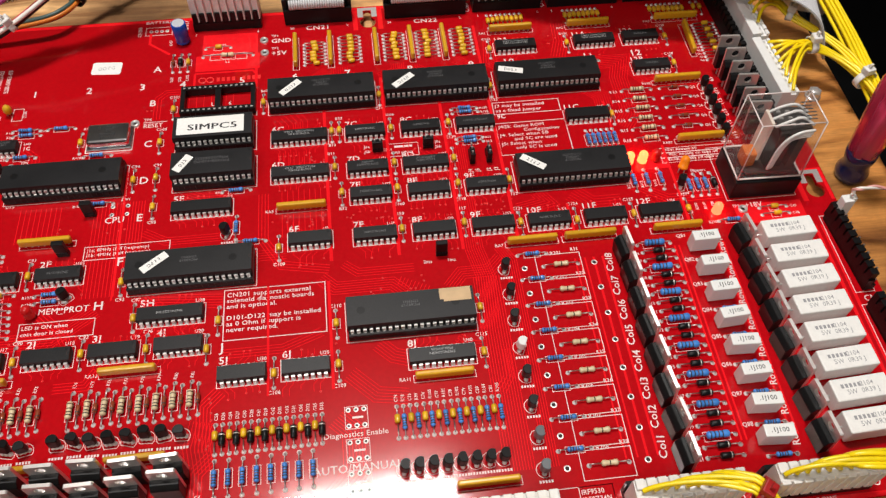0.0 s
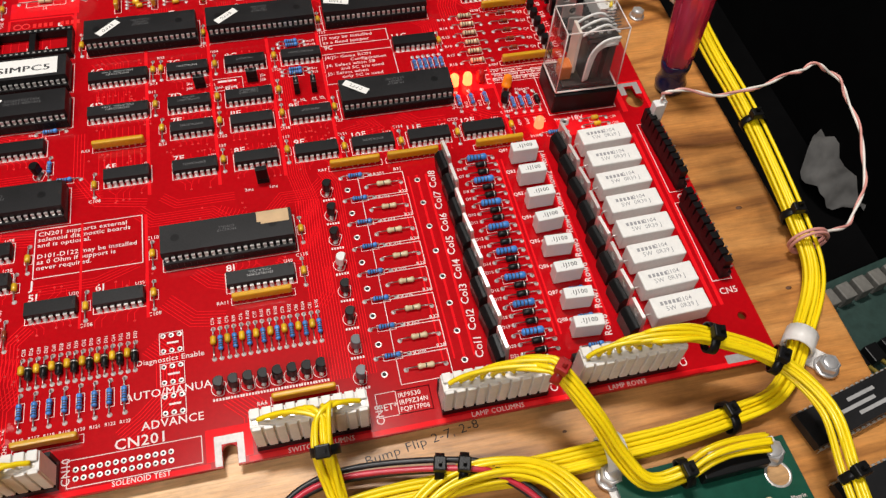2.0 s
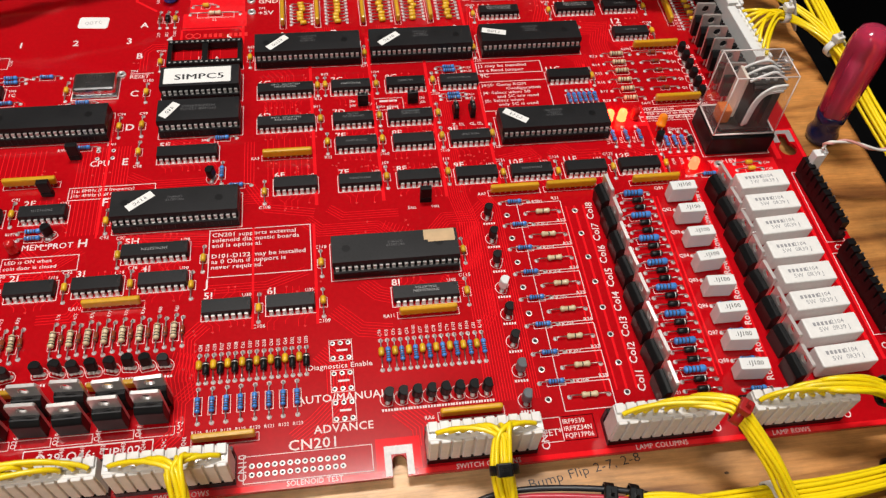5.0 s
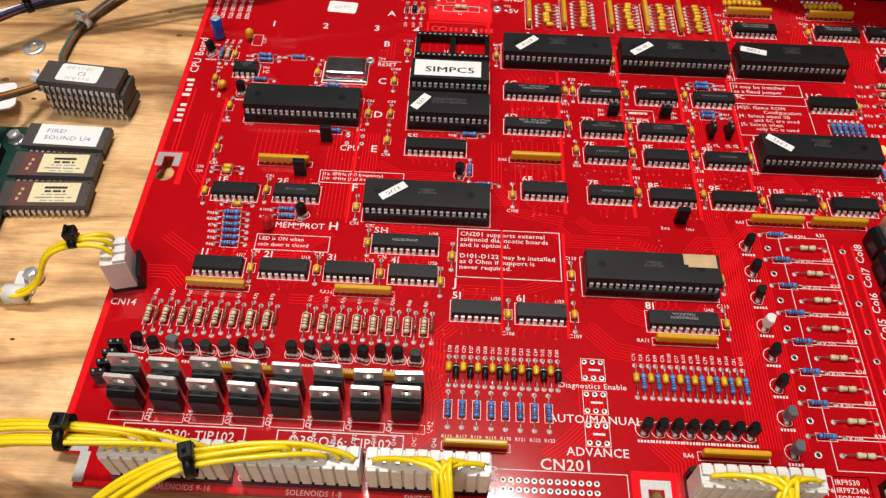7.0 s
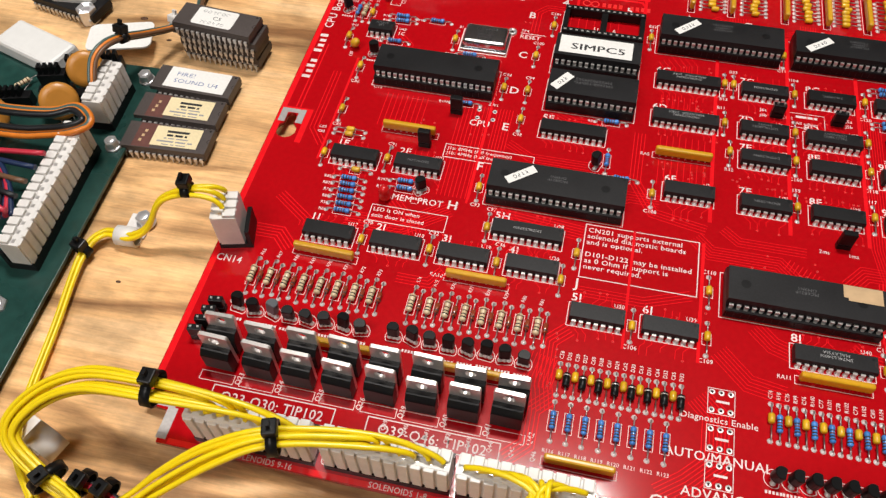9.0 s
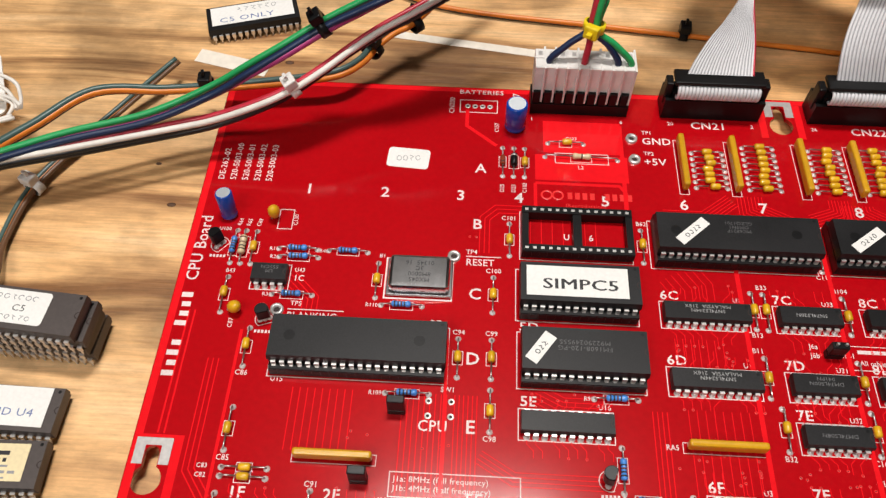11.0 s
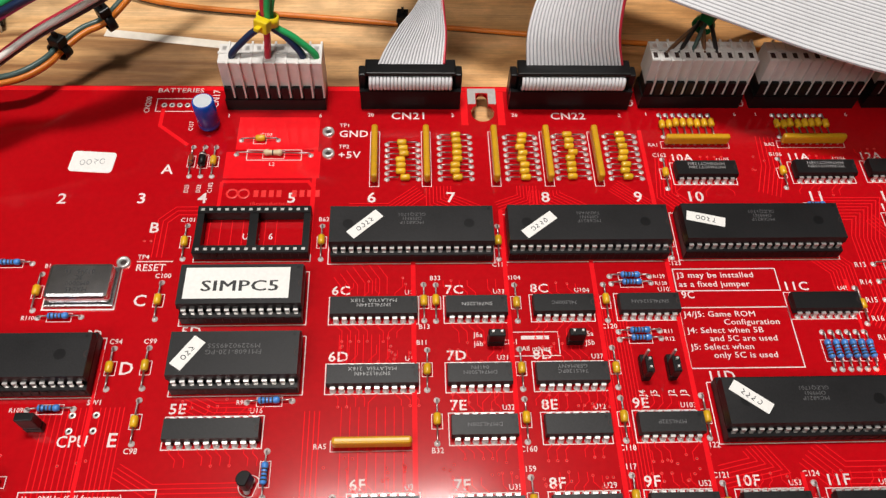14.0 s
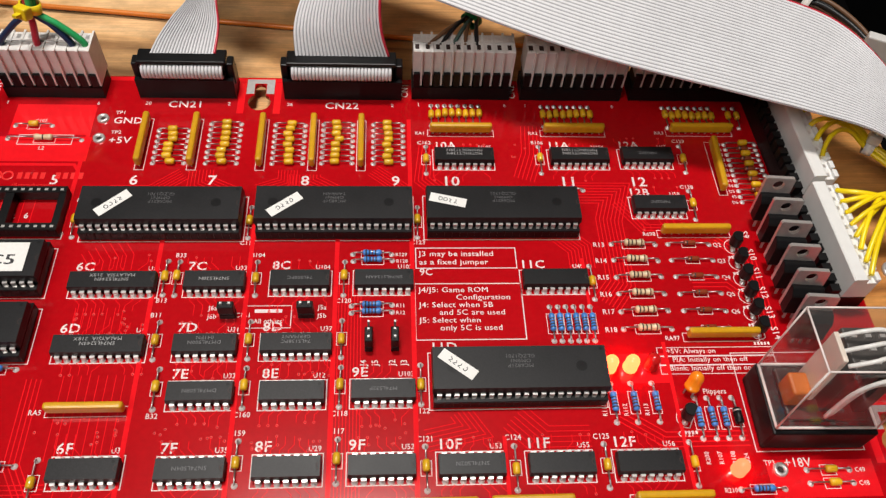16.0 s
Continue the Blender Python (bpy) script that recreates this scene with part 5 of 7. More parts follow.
# thin pale tubes stand in for light caught on the cover's bevels
def cover_glints(bm):
    top = [(-14.1, -9.5, 42.7), (14.1, -9.5, 42.7), (14.1, 9.5, 42.7), (-14.1, 9.5, 42.7)]
    low = [(-14.65, -10.05, 10), (14.65, -10.05, 10), (14.65, 10.05, 10), (-14.65, 10.05, 10)]
    for k in range(4):
        tube(bm, [top[k], top[(k + 1) % 4]], 0.3, 6)
        tube(bm, [low[k], low[(k + 1) % 4]], 0.45, 6)
        tube(bm, [low[k], top[k]], 0.3, 6)


part("cover_edge", cover_glints, EDGEGLINT, cv, "pale moulded edges of the cover")
part("cover_print", lambda bm: [bx(bm, 7.0, 11.0 + 0.5 * (j % 3), -7 + 2.0 * j, -6.3 + 2.0 * j, 42.5, 42.55) for j in range(6)], INK, cv, "black print on the cover")
part("coil", lambda bm: bx(bm, -11.5, -6.0, -4, 3, 11.2, 19, bevel=0.8), mat("orange_coil_tape", (0.55, 0.14, 0.02), 0.45, bump=0.1), r, "orange taped coil end", at=LEAN)
part("contact_block", lambda bm: [bx(bm, -2.5, 12, -6.5, 7.5, 33.5, 36, bevel=0.4), bx(bm, -1.5, 1.5, -6, 7, 11, 33), bx(bm, 3, 6, -5, 7, 11, 33), bx(bm, 8, 11.5, -6, 7, 11, 33), bx(bm, -11, 12, -8, 8, 9.8, 11.5, bevel=0.4)], mat("smoky_contact_block", (0.045, 0.04, 0.037), 0.3, bump=0.05), r, "dark contact block", at=LEAN)
part("contact", lambda bm: [bx(bm, x, x + 1.6, y, y + 1.0, 36, 36.8) for x in (-1, 3, 7) for y in (-4, 0, 4)], SILVER, r, "silver contact tips", at=LEAN)
part("armature", lambda bm: bx(bm, -6.2, -4.8, -4, 5, 15, 38, bevel=0.3), mat("cream_armature_plate", (0.72, 0.64, 0.55), 0.4, bump=0.05), r, "cream armature plate", at=LEAN)
for k in range(3):
    part("braid", lambda bm, k=k: tube(bm, smooth_path([(-5, -5 + 4.5 * k, 37), (0, -5.5 + 4.5 * k, 40.5), (6, -4.5 + 4 * k, 41.2), (11.5, -6 + 4 * k, 38)]), 0.65, 7), WHITEP, r, "white flexible lead", at=LEAN)
    part("braid", lambda bm, k=k: tube(bm, smooth_path([(11.5, -8.2 + 0.5 * k, 37 - 2.2 * k), (4, -8.8 + 0.5 * k, 36 - 2 * k), (-1 + k, -8.8 + 0.4 * k, 29 - k), (-2 + k, -8.5 + k * 0.4, 14)]), 0.65, 7), WHITEP, r, "white flexible lead", at=LEAN)
outline(166.2, 199.2, 203.6, 236.0)

x0 = thing("crystal_oscillator", "square metal crystal oscillator can with printed top", "crystal oscillator", -116.2, 271.0, 0, 0)
part("can", lambda bm: bx(bm, -9.6, 9.6, -6.0, 6.0, 0.9, 5.2, bevel=1.2), CAN, x0)
part("flange", lambda bm: bx(bm, -10.4, 10.4, -6.9, 6.9, 0.3, 1.2, bevel=0.3), CAN, x0)
write(x0, "can_print", ["MX045", "8M0000", "3C", "01345  16"], 0, -2.6, 5.24, 1.6, INK, 180, 0.0, 1.2, 0.95, "CENTER")
outline(-127.4, -105.6, 263.2, 278.6, 0.5)


def electrolytic(x, y, rad, h, lean, rz):
    t = thing("electrolytic_capacitor", "blue sleeved electrolytic capacitor standing upright", "capacitor", x, y, 0, rz, rx=lean)
    part("sleeve", lambda bm: turned(bm, [(0.6, rad * 0.9), (1.0, rad), (2.0, rad), (2.4, rad * 0.94), (2.8, rad), (h - 0.4, rad), (h, rad * 0.9)], 20), ECAP, t)
    part("top", lambda bm: turned(bm, [(h - 0.2, rad * 0.84), (h + 0.12, rad * 0.82)], 20), ALU, t, "bare aluminium top")
    part("stripe", lambda bm: bx(bm, -rad * 0.35, rad * 0.35, rad * 0.9, rad * 1.01, 3, h - 1), PRINT, t)
    return t


electrolytic(-86.2, 337.2, 3.8, 12.5, 0, 20)
electrolytic(-181.4, 292.2, 2.8, 11.0, -8, 15)


def drop_cap(x, y, z, lean, rz):
    t = thing("capacitor", "yellow dipped drop capacitor leaning on its legs", "capacitor", x, y, 0, rz, rx=lean)
    part("bead", lambda bm: turned(bm, [(z, 0.3), (z + 0.6, 1.4), (z + 2.2, 2.0), (z + 4.2, 1.9), (z + 5.4, 1.1), (z + 5.8, 0.2)], 12), YEL, t)
    for s in (-1.2, 1.2):
        part("leg", lambda bm: tube(bm, [(0, 0, -0.4), (0, 0, z + 0.9)], 0.25, 5), SILVER, t, key=("dropleg", z), at=mpose(s, 0))


drop_cap(-166.2, 292.4, 1.0, 5, 30)
drop_cap(-174.6, 257.4, 0.8, 40, 60)
outline(-165.0, -160.0, 287.8, 296.0)
for x, y, rz, n, cap in ((9.6, 250.8, 0, 2, True), (33.6, 250.8, 0, 2, True), (53.2, 241.5, 90, 3, True), (61.2, 241.5, 90, 3, True), (-119.8, 226.2, 0, 2, True), (-128.5, 205.6, 0, 2, True), (32.6, 188.6, 0, 2, True)):
    jumper(x, y, rz, 9.0 if x < 0 or y < 200 else 7.0, n, cap)

# header of bare pins at the board's corner (three short jumpers)
for k in range(4):
    jumper(-181.5 - 0.9 * k, 116.0 - 4.0 * k, 8, 7.5, 2, True, "black jumper blocks")

# test points
for x, y in ((-44.3, 333.9), (-43.9, 324.2), (-105.7, 280.0), (-159.8, 257.3), (171.8, 198.2)):
    t = thing("test_point", "round tinned test point with an open centre", "test point", x, y, 0, 0, "round test points")
    part("ring", lambda bm: flat_ring(bm, 0, 0, 1.15, 2.15, 0.0, 0.9, 20), SILVER, t, key="tpring")
    part("bore", lambda bm: flat_disc(bm, 0, 0, 1.1, 0.07, 14), HOLE, t, key="tpbore")

# ---- large lettering on the board ----
for text, x in (("1", -156.5), ("2", -130.4), ("3", -104.5), ("4", -84.6), ("5", -55.2), ("6", -28.6), ("7", -2.0), ("8", 30.2), ("9", 62.0), ("10", 81.6), ("11", 124.0), ("12", 149.5)):
    legend(text, x, 303.2, 4.3, align="CENTER", bold=0.03, wide=1.05)
for text, x, y in (("A", -98, 315.5), ("B", -98.5, 291.5), ("C", -98.5, 264.5), ("D", -98.5, 242.0), ("E", -98.5, 220.5), ("F", -104.6, 197.5), ("H", -111.0, 176.2), ("J", -60.0, 151.2)):
    legend(text, x, y, 4.1, align="CENTER", bold=0.03, wide=1.02)
legend("CPU", -105.0, 220.6, 3.4, align="RIGHT", bold=0.02)
legend("MEM_PROT", -135.0, 176.2, 3.0, bold=0.02)
legend("RESET", -101.8, 277.0, 2.6, bold=0.015)
legend("TP4", -101.8, 281.4, 1.7)
legend("BLANKING", -156.6, 254.6, 2.4)
legend("TP5", -156, 259.2, 1.7)
legend("GND", -40.6, 331.8, 3.1, bold=0.025, wide=1.05)
legend("TP1", -40.4, 336.4, 1.7)
legend("+5V", -40.6, 322.2, 3.1, bold=0.025, wide=1.05)
legend("TP2", -40.4, 326.6, 1.7)
legend("+18V", 173.5, 199.0, 2.8, bold=0.02)
legend("TP3", 167.5, 199.6, 1.6)
legend("CN21", -15.8, 340.2, 3.3, align="CENTER", bold=0.025, wide=1.1)
legend("CN22", 42.0, 340.2, 3.3, align="CENTER", bold=0.025, wide=1.1)
for text, x, y in (("20", -29.5, 341.4), ("2", 0, 341.4), ("26", 22.5, 341.4), ("2", 61, 341.4), ("1", -80, 341.0), ("6", -47.5, 341.0), ("1", 71, 342), ("6", 104, 342), ("1", 112, 342), ("6", 146, 342)):
    legend(text, x, y, 1.7, align="CENTER")
legend("CN1", 67.0, 346.5, 2.8, rz=90)
legend("CN2", 108.6, 346.5, 2.8, rz=90)
legend("BATTERIES", -98.6, 353.0, 2.1, align="CENTER", bold=0.02, wide=1.15)
legend("CN200", -108.5, 343.0, 2.0, rz=90)
outline(-106.5, -92.5, 343.6, 350.0)
legend("CN201", -20.0, 79.0, 4.0, align="CENTER", bold=0.025, wide=1.05)
legend("Diagnostics Enable", -9.0, 109.9, 2.2, align="CENTER", bold=0.015, wide=1.0)
legend("AUTO/MANUAL", -9.0, 96.4, 3.2, align="CENTER", bold=0.02, wide=1.0)
legend("ADVANCE", -9.0, 84.4, 3.2, align="CENTER", bold=0.02, wide=1.0)
for y in (117.5, 104.5, 92.5):
    outline(-12.9, -4.1, y - 4.6, y + 4.6, 0.22)
    part("silkscreen_bar", lambda bm, y=y: bx(bm, -10.1, -5.9, y - 0.4, y + 0.4, 0, 0.05), SILK, board)
outline(-44.5, 0.5, 68.5, 80.0 - 1.5)
legend("SOLENOID TEST", -20.0, 66.0 + 0.3, 2.0, align="CENTER")
outline(-172.6, -130.2, 81.8, 88.6, 0.4)
legend("Q23-Q30: TIP102", -151.4, 83.4, 3.5, align="CENTER", bold=0.015, wide=0.95)
outline(-119.4, -75.6, 81.8, 88.6, 0.4)
legend("Q39-Q46: TIP102", -97.5, 83.4, 3.5, align="CENTER", bold=0.015, wide=0.95)
for text, x in (("SOLENOIDS 9-16", -148.0), ("SOLENOIDS 1-8", -104.0), ("SWITCH ROWS", -65.0), ("SWITCH COLUMNS", 41.0), ("LAMP COLUMNS", 105.0), ("LAMP ROWS", 155.0)):
    legend(text, x, 66.0, 2.0, align="CENTER", bold=0.012)
for text, x in (("CN12", -129.6), ("CN11", -87.0), ("CN10", -46.0), ("CN8", 61.5), ("CN9", 126.5), ("CN7", 178.0)):
    legend(text, x + 2.6, 69.5, 3.0, rz=90, bold=0.015)
legend("CN14", -191.3, 135.8, 3.0, bold=0.015)
legend("CN13", -179.5, 119.0, 3.0, bold=0.015)
legend("CN4", 207.5, 145.4, 3.0, bold=0.015)
legend("CN5", 206.0, 96.5, 3.0, bold=0.015)
legend("FET*", 62.8, 74.6, 2.6)
legend("", 70.4, 78.6, 1.9, lines=["IRF9530", "IRF9Z34N", "FQP17P06"], gap=1.35)
outline(62.2, 82.4, 72.0, 81.6)
outline(69.6, 82.4, 72.0, 81.6)
outline(-60.0, -18.0, 155.8, 180.0, 0.34)
legend("", -58.8, 176.4, 2.1, lines=["CN201 supports external", "solenoid diagnostic boards", "and is optional.", "", "D101-D122 may be installed", "as 0 Ohm if support is", "never required."], gap=1.22, wide=1.08)
outline(68.2, 102.0, 268.0, 276.4, 0.34)
legend("", 69.4, 273.0, 2.05, lines=["J3 may be installed", "as a fixed jumper"], gap=1.5, wide=1.1)
outline(67.6, 102.6, 241.4, 262.3, 0.34)
legend("", 69.0, 258.9, 2.0, lines=["J4/J5: Game ROM", "             Configuration", "J4: Select when 5B", "       and 5C are used", "J5: Select when", "       only 5C is used"], gap=1.3, wide=1.08)
outline(-141.5, -111.5, 164.6, 172.6, 0.3)
legend("", -140.4, 169.6, 1.8, lines=["LED is ON when", "coin door is closed"], gap=1.5, wide=1.0)
outline(-120.4, -84.0, 201.4, 208.6, 0.3)
legend("", -119.2, 205.8, 1.7, lines=["J1a: 8MHz (full frequency)", "J1b: 4MHz (half frequency)"], gap=1.4, wide=1.0)
outline(14.5, 29.0, 246.2, 254.4, 0.25)
part("silkscreen_bar", lambda bm: [bx(bm, 17.5, 26, 251.8, 253.0, 0, 0.05)], SILK, board)
legend("All others", 21.8, 248.0, 1.6, align="CENTER")
for text, x, y in (("J6a", 4.5, 252.8), ("J6b", 4.5, 249.8), ("J5a", 38.4, 252.8), ("J5b", 38.4, 249.8), ("2ms", 26.2, 184.4), ("1ms", 36.4, 184.4)):
    legend(text, x, y, 1.7, align="CENTER")
for text, x, y in (("J4", 52.5, 233.0), ("J5", 56.0, 233.0), ("J2", 61.2, 233.0), ("J3", 64.8, 233.0)):
    legend(text, x, y, 2.0, rz=90)
legend("", 146.0, 236.0, 1.7, lines=["+5V: Always on", "  PIA: Initially on then off", "Blank: Initially off then on"], gap=1.62, wide=1.0)
for k in range(3):
    outline(143.0, 180.5, 228.8 + 3.1 * k, 231.9 + 3.1 * k, 0.22)
for x0, x1, y in ((-101.8, -90.6, 280.3), (-156.6, -139.0, 257.7)):
    part("silkscreen_bar", lambda bm, x0=x0, x1=x1, y=y: bx(bm, x0, x1, y, y + 0.3, 0, 0.05), SILK, board)
for text, x, y, size, turn in (("SW1", -107.5, 232.8, 1.6, 0), ("C157", -92.0, 334.6, 1.5, 90), ("C130", -158.4, 289.6, 1.5, 90), ("CN17", -84.4, 345.6, 2.6, 90), ("B43", -178.6, 270.2, 1.5, 0), ("B1", -129.8, 278.4, 1.5, 0), ("C87", -172.8, 250.4, 1.5, 90), ("U100", -184.0, 286.4, 1.4, 0), ("R64", -177.0, 288.4, 1.4, 80), ("R65", -174.0, 288.4, 1.4, 80), ("C88", -170.6, 288.4, 1.4, 80)):
    legend(text, x, y, size, rz=turn)
legend("Flippers", 154.6, 222.2, 1.7)
for k, text in enumerate(("DE-262-02", "520-5003-00", "520-5003-01", "520-5003-02", "520-5003-03")):
    legend(text, -186.8 + 4.15 * k, 307.6, 2.2, rz=90, wide=1.0)
legend("CPU Board", -187.0, 266.5, 4.1, rz=90, bold=0.015)
# the maker's name and mark as plain shapes
for k in (0, 1, 2, 3, 5, 6, 7, 8):
    part("maker_bar", lambda bm, k=k: bx(bm, -190.6 if k in (0, 2, 5, 8) else -189.8, -187.0, 233.6 + 3.35 * k, 235.3 + 3.35 * k, 0, 0.05), SILK, board)
for k in (0, 1, 2, 3, 5, 6, 7, 8):
    part("maker_bar", lambda bm, k=k: bx(bm, -68.0 + 2.55 * k, -66.4 + 2.55 * k, 305.6, 308.4, 0, 0.05), EDGE, board)
for x in (-76.6, -72.8):
    part("maker_mark", lambda bm, x=x: flat_ring(bm, x + 1.5, 307.1, 1.6, 2.1, 0.0, 0.05, 14), EDGE, board)
write(board, "copper_lettering", ["(Reproduction)"], -62.0, 302.2, 0.05, 1.5, EDGE, 0, 0.0, 1.2, 1.0, "CENTER")

# footprints with open holes: test header, switches, battery plug
empties = [(-41.5 + 2.62 * i, y) for i in range(13) for y in (71.6, 74.8)] + [(-103.6 + 2.75 * i, 346.8) for i in range(4)] + [(-11.5 + 3 * i, y + s) for y in (117.5, 104.5, 92.5) for s in (-3.2, 3.2) for i in range(3)] + [(-110.8, 229.8), (-104.2, 229.8), (-110.8, 225.2), (-104.2, 225.2)]
tagged(part("open_pad", lambda bm: [flat_ring(bm, x, y, 0.5, 1.05, 0, 0.08, 10) for x, y in empties], SILVER, board), kind="stuff")
tagged(part("open_bore", lambda bm: [flat_disc(bm, x, y, 0.52, 0.05) for x, y in empties], HOLE, board), kind="stuff")


def outline_build(bm):
    for a, b, c, d, w in OUTLINES:
        for q in ((a, b, c, c + w), (a, b, d - w, d), (a, a + w, c + w, d - w), (b - w, b, c + w, d - w)):
            f = [bm.verts.new((x, y, 0.05)) for x, y in ((q[0], q[2]), (q[1], q[2]), (q[1], q[3]), (q[0], q[3]))]
            bm.faces.new(f)


# ---- plugs along the board edges ----
def plug(x, y, rz, n, label, material=NYLON, pitch=3.96, h=20.0, group="", base=True, tall_base=3.0, depth=8.0, z=0.0):
    """A wire plug on its pin header: local x runs along it, -y faces outward with ribs; lugs stand along the top."""
    t = thing("plug", label, "connector", x, y, z, rz, group)
    w, d = n * pitch, depth / 2
    if base:
        def header(bm):
            prof = [(-d, 0), (d + 2.2, 0), (d + 2.2, 9.5), (d + 0.6, 9.5), (d + 0.6, tall_base), (-d, tall_base)]
            rings(bm, [[(xx, yy, zz) for yy, zz in prof] for xx in (-w / 2, w / 2)], smooth=False)
        part("header", header, BLACKP if material is not WHITEP else WHITEP, t, key=("header", n, depth, tall_base))
    flip = -1 if material is WHITEP else 1
    z0 = tall_base + 0.1

    def housing(bm):
        prof = [(-d + 0.9, z0), (d - 0.5, z0), (d - 0.5, h - 2.2), (d - 0.8, h - 1.9), (-d + 1.3, h - 1.9), (-d + 0.9, h - 2.3)]
        if flip < 0 and n > 1:
            prof = [(-d + 0.9, z0), (d + 0.3, z0 + 0.4), (d + 0.3, h - 0.1), (d - 0.1, h + 0.25), (0.6, h + 0.25), (0.2, h - 0.1), (0.2, h - 1.9), (-d + 1.3, h - 1.9), (-d + 0.9, h - 2.3)]
        rings(bm, [[(xx, yy, zz) for yy, zz in prof] for xx in (-w / 2, w / 2)], smooth=False)
    part("housing", housing, material, t, key=("housing", n, material.name, h, depth, tall_base))
    lug = (-0.2, d - 0.5) if flip > 0 else (-d, -d + 1.6)
    for k in range(n):
        at = mpose(-w / 2 + (k + 0.5) * pitch, 0)
        part("rib", lambda bm: bx(bm, -1.55, 1.55, -d, -d + 1.4, z0 + 0.2, h * 0.9, bevel=0.3), material, t, key=("rib", h, depth, tall_base, material.name), at=at)
        part("lug", lambda bm: bx(bm, -1.6, 1.6, lug[0], lug[1], h - 2.4, h - 0.6, bevel=0.3), material, t, key=("lug", h, depth, material.name), at=at)
        part("terminal", lambda bm: bx(bm, -0.7, 0.7, -1.9, -0.6, h - 2.6, h - 1.7), SILVER, t, key=("terminal", h), at=at)
    return t


EDGEG = "white wire plugs along the front edge of the board"
for x in (-151.0, -108.0, -66.5, 39.0, 104.5, 155.2):
    plug(x, 72.7, 0, 10, "milky white nylon wire plug on a pin header", group=EDGEG)
plug(-187.6, 147.6, -76, 3, "small milky nylon plug with three yellow wires", h=20, depth=10, tall_base=2.4)


def power_plug(x0, x1, y, n, label, material, bh, h, group=""):
    """Upright plug at the rear edge: black pin header below, pale housing with ribs above."""
    t = thing("plug", label, "connector", (x0 + x1) / 2, y, 0, 0, group)
    w = x1 - x0
    p = w / n
    part("header", lambda bm: bx(bm, -w / 2, w / 2, 0, 10, 0, bh * 0.55), BLACKP, t)

    def housing(bm):
        prof = [(1.6, bh), (11, bh), (11, h - 0.8), (10.6, h - 0.4), (2.0, h - 0.4), (1.6, h - 0.8)]
        rings(bm, [[(xx, yy, zz) for yy, zz in prof] for xx in (-w / 2 + 0.25, w / 2 - 0.25)], smooth=False)
    part("housing", housing, material, t)
    for k in range(n):
        at = mpose(-w / 2 + (k + 0.5) * p, 0)
        part("header_tooth", lambda bm: bx(bm, -p / 2 + 0.5, p / 2 - 0.9, 0.3, 9, bh * 0.5, bh + 1.5), BLACKP, t, key=("rtooth", p, bh), at=at)
        part("rib", lambda bm: bx(bm, p / 2 - 0.75, p / 2 - 0.05, 0.6, 11.5, bh * 0.6, h), material, t, key=("rrib", p, h, material.name), at=at)
        part("crossbar", lambda bm: bx(bm, -p / 2, p / 2 - 0.75, 5.8, 6.5, h - 0.6, h - 0.02), material, t, key=("rbar", p, h, material.name), at=at)
        part("slot", lambda bm: [bx(bm, -p / 2 + 0.9, p / 2 - 1.4, 2.6, 5.2, h - 0.7, h - 0.37)], HOLE if material is GREYP else material, t, key=("rslot", p, h, material.name), at=at)
        part("terminal", lambda bm: bx(bm, -0.7, 0.7, 7.4, 9.4, h - 1.2, h - 0.3), SILVER, t, key=("rterm", h), at=at)
    return t


power_plug(-80.8, -45.4, 344.6, 9, "milky nylon power plug with four thick wires", NYLON, 9, 22)
power_plug(68.4, 106.0, 345.8, 10, "smoky clear wire plug on a black header", GREYP, 11, 23, "smoky plugs at the rear edge")
power_plug(110.0, 149.4, 345.8, 10, "smoky clear wire plug on a black header", GREYP, 11, 23, "smoky plugs at the rear edge")
power_plug(153.0, 200.0, 346.2, 12, "smoky clear wire plug on a black header", GREYP, 11, 23, "smoky plugs at the rear edge")
# right-hand edge plugs, lying along y
for x, y, n in ((208.2, 321.4, 14), (208.2, 271.4, 10)):
    t = plug(x, y, 92, n, "pale grey wire plug with yellow wires on a black header", material=WHITEP, h=17.5, depth=9, tall_base=7.2, base=False, group="pale plugs along the side edge")
    w = n * 3.96
    part("header", lambda bm: bx(bm, -w / 2, w / 2, -4.0, 9.0, 0, 7.1), BLACKP, t, "black pin header")
    for k in range(n):
        part("header_tooth", lambda bm: bx(bm, -1.5, 1.2, 5.9, 8.9, 7, 11), BLACKP, t, key="sidetooth", at=mpose(-w / 2 + (k + 0.5) * 3.96, 0))


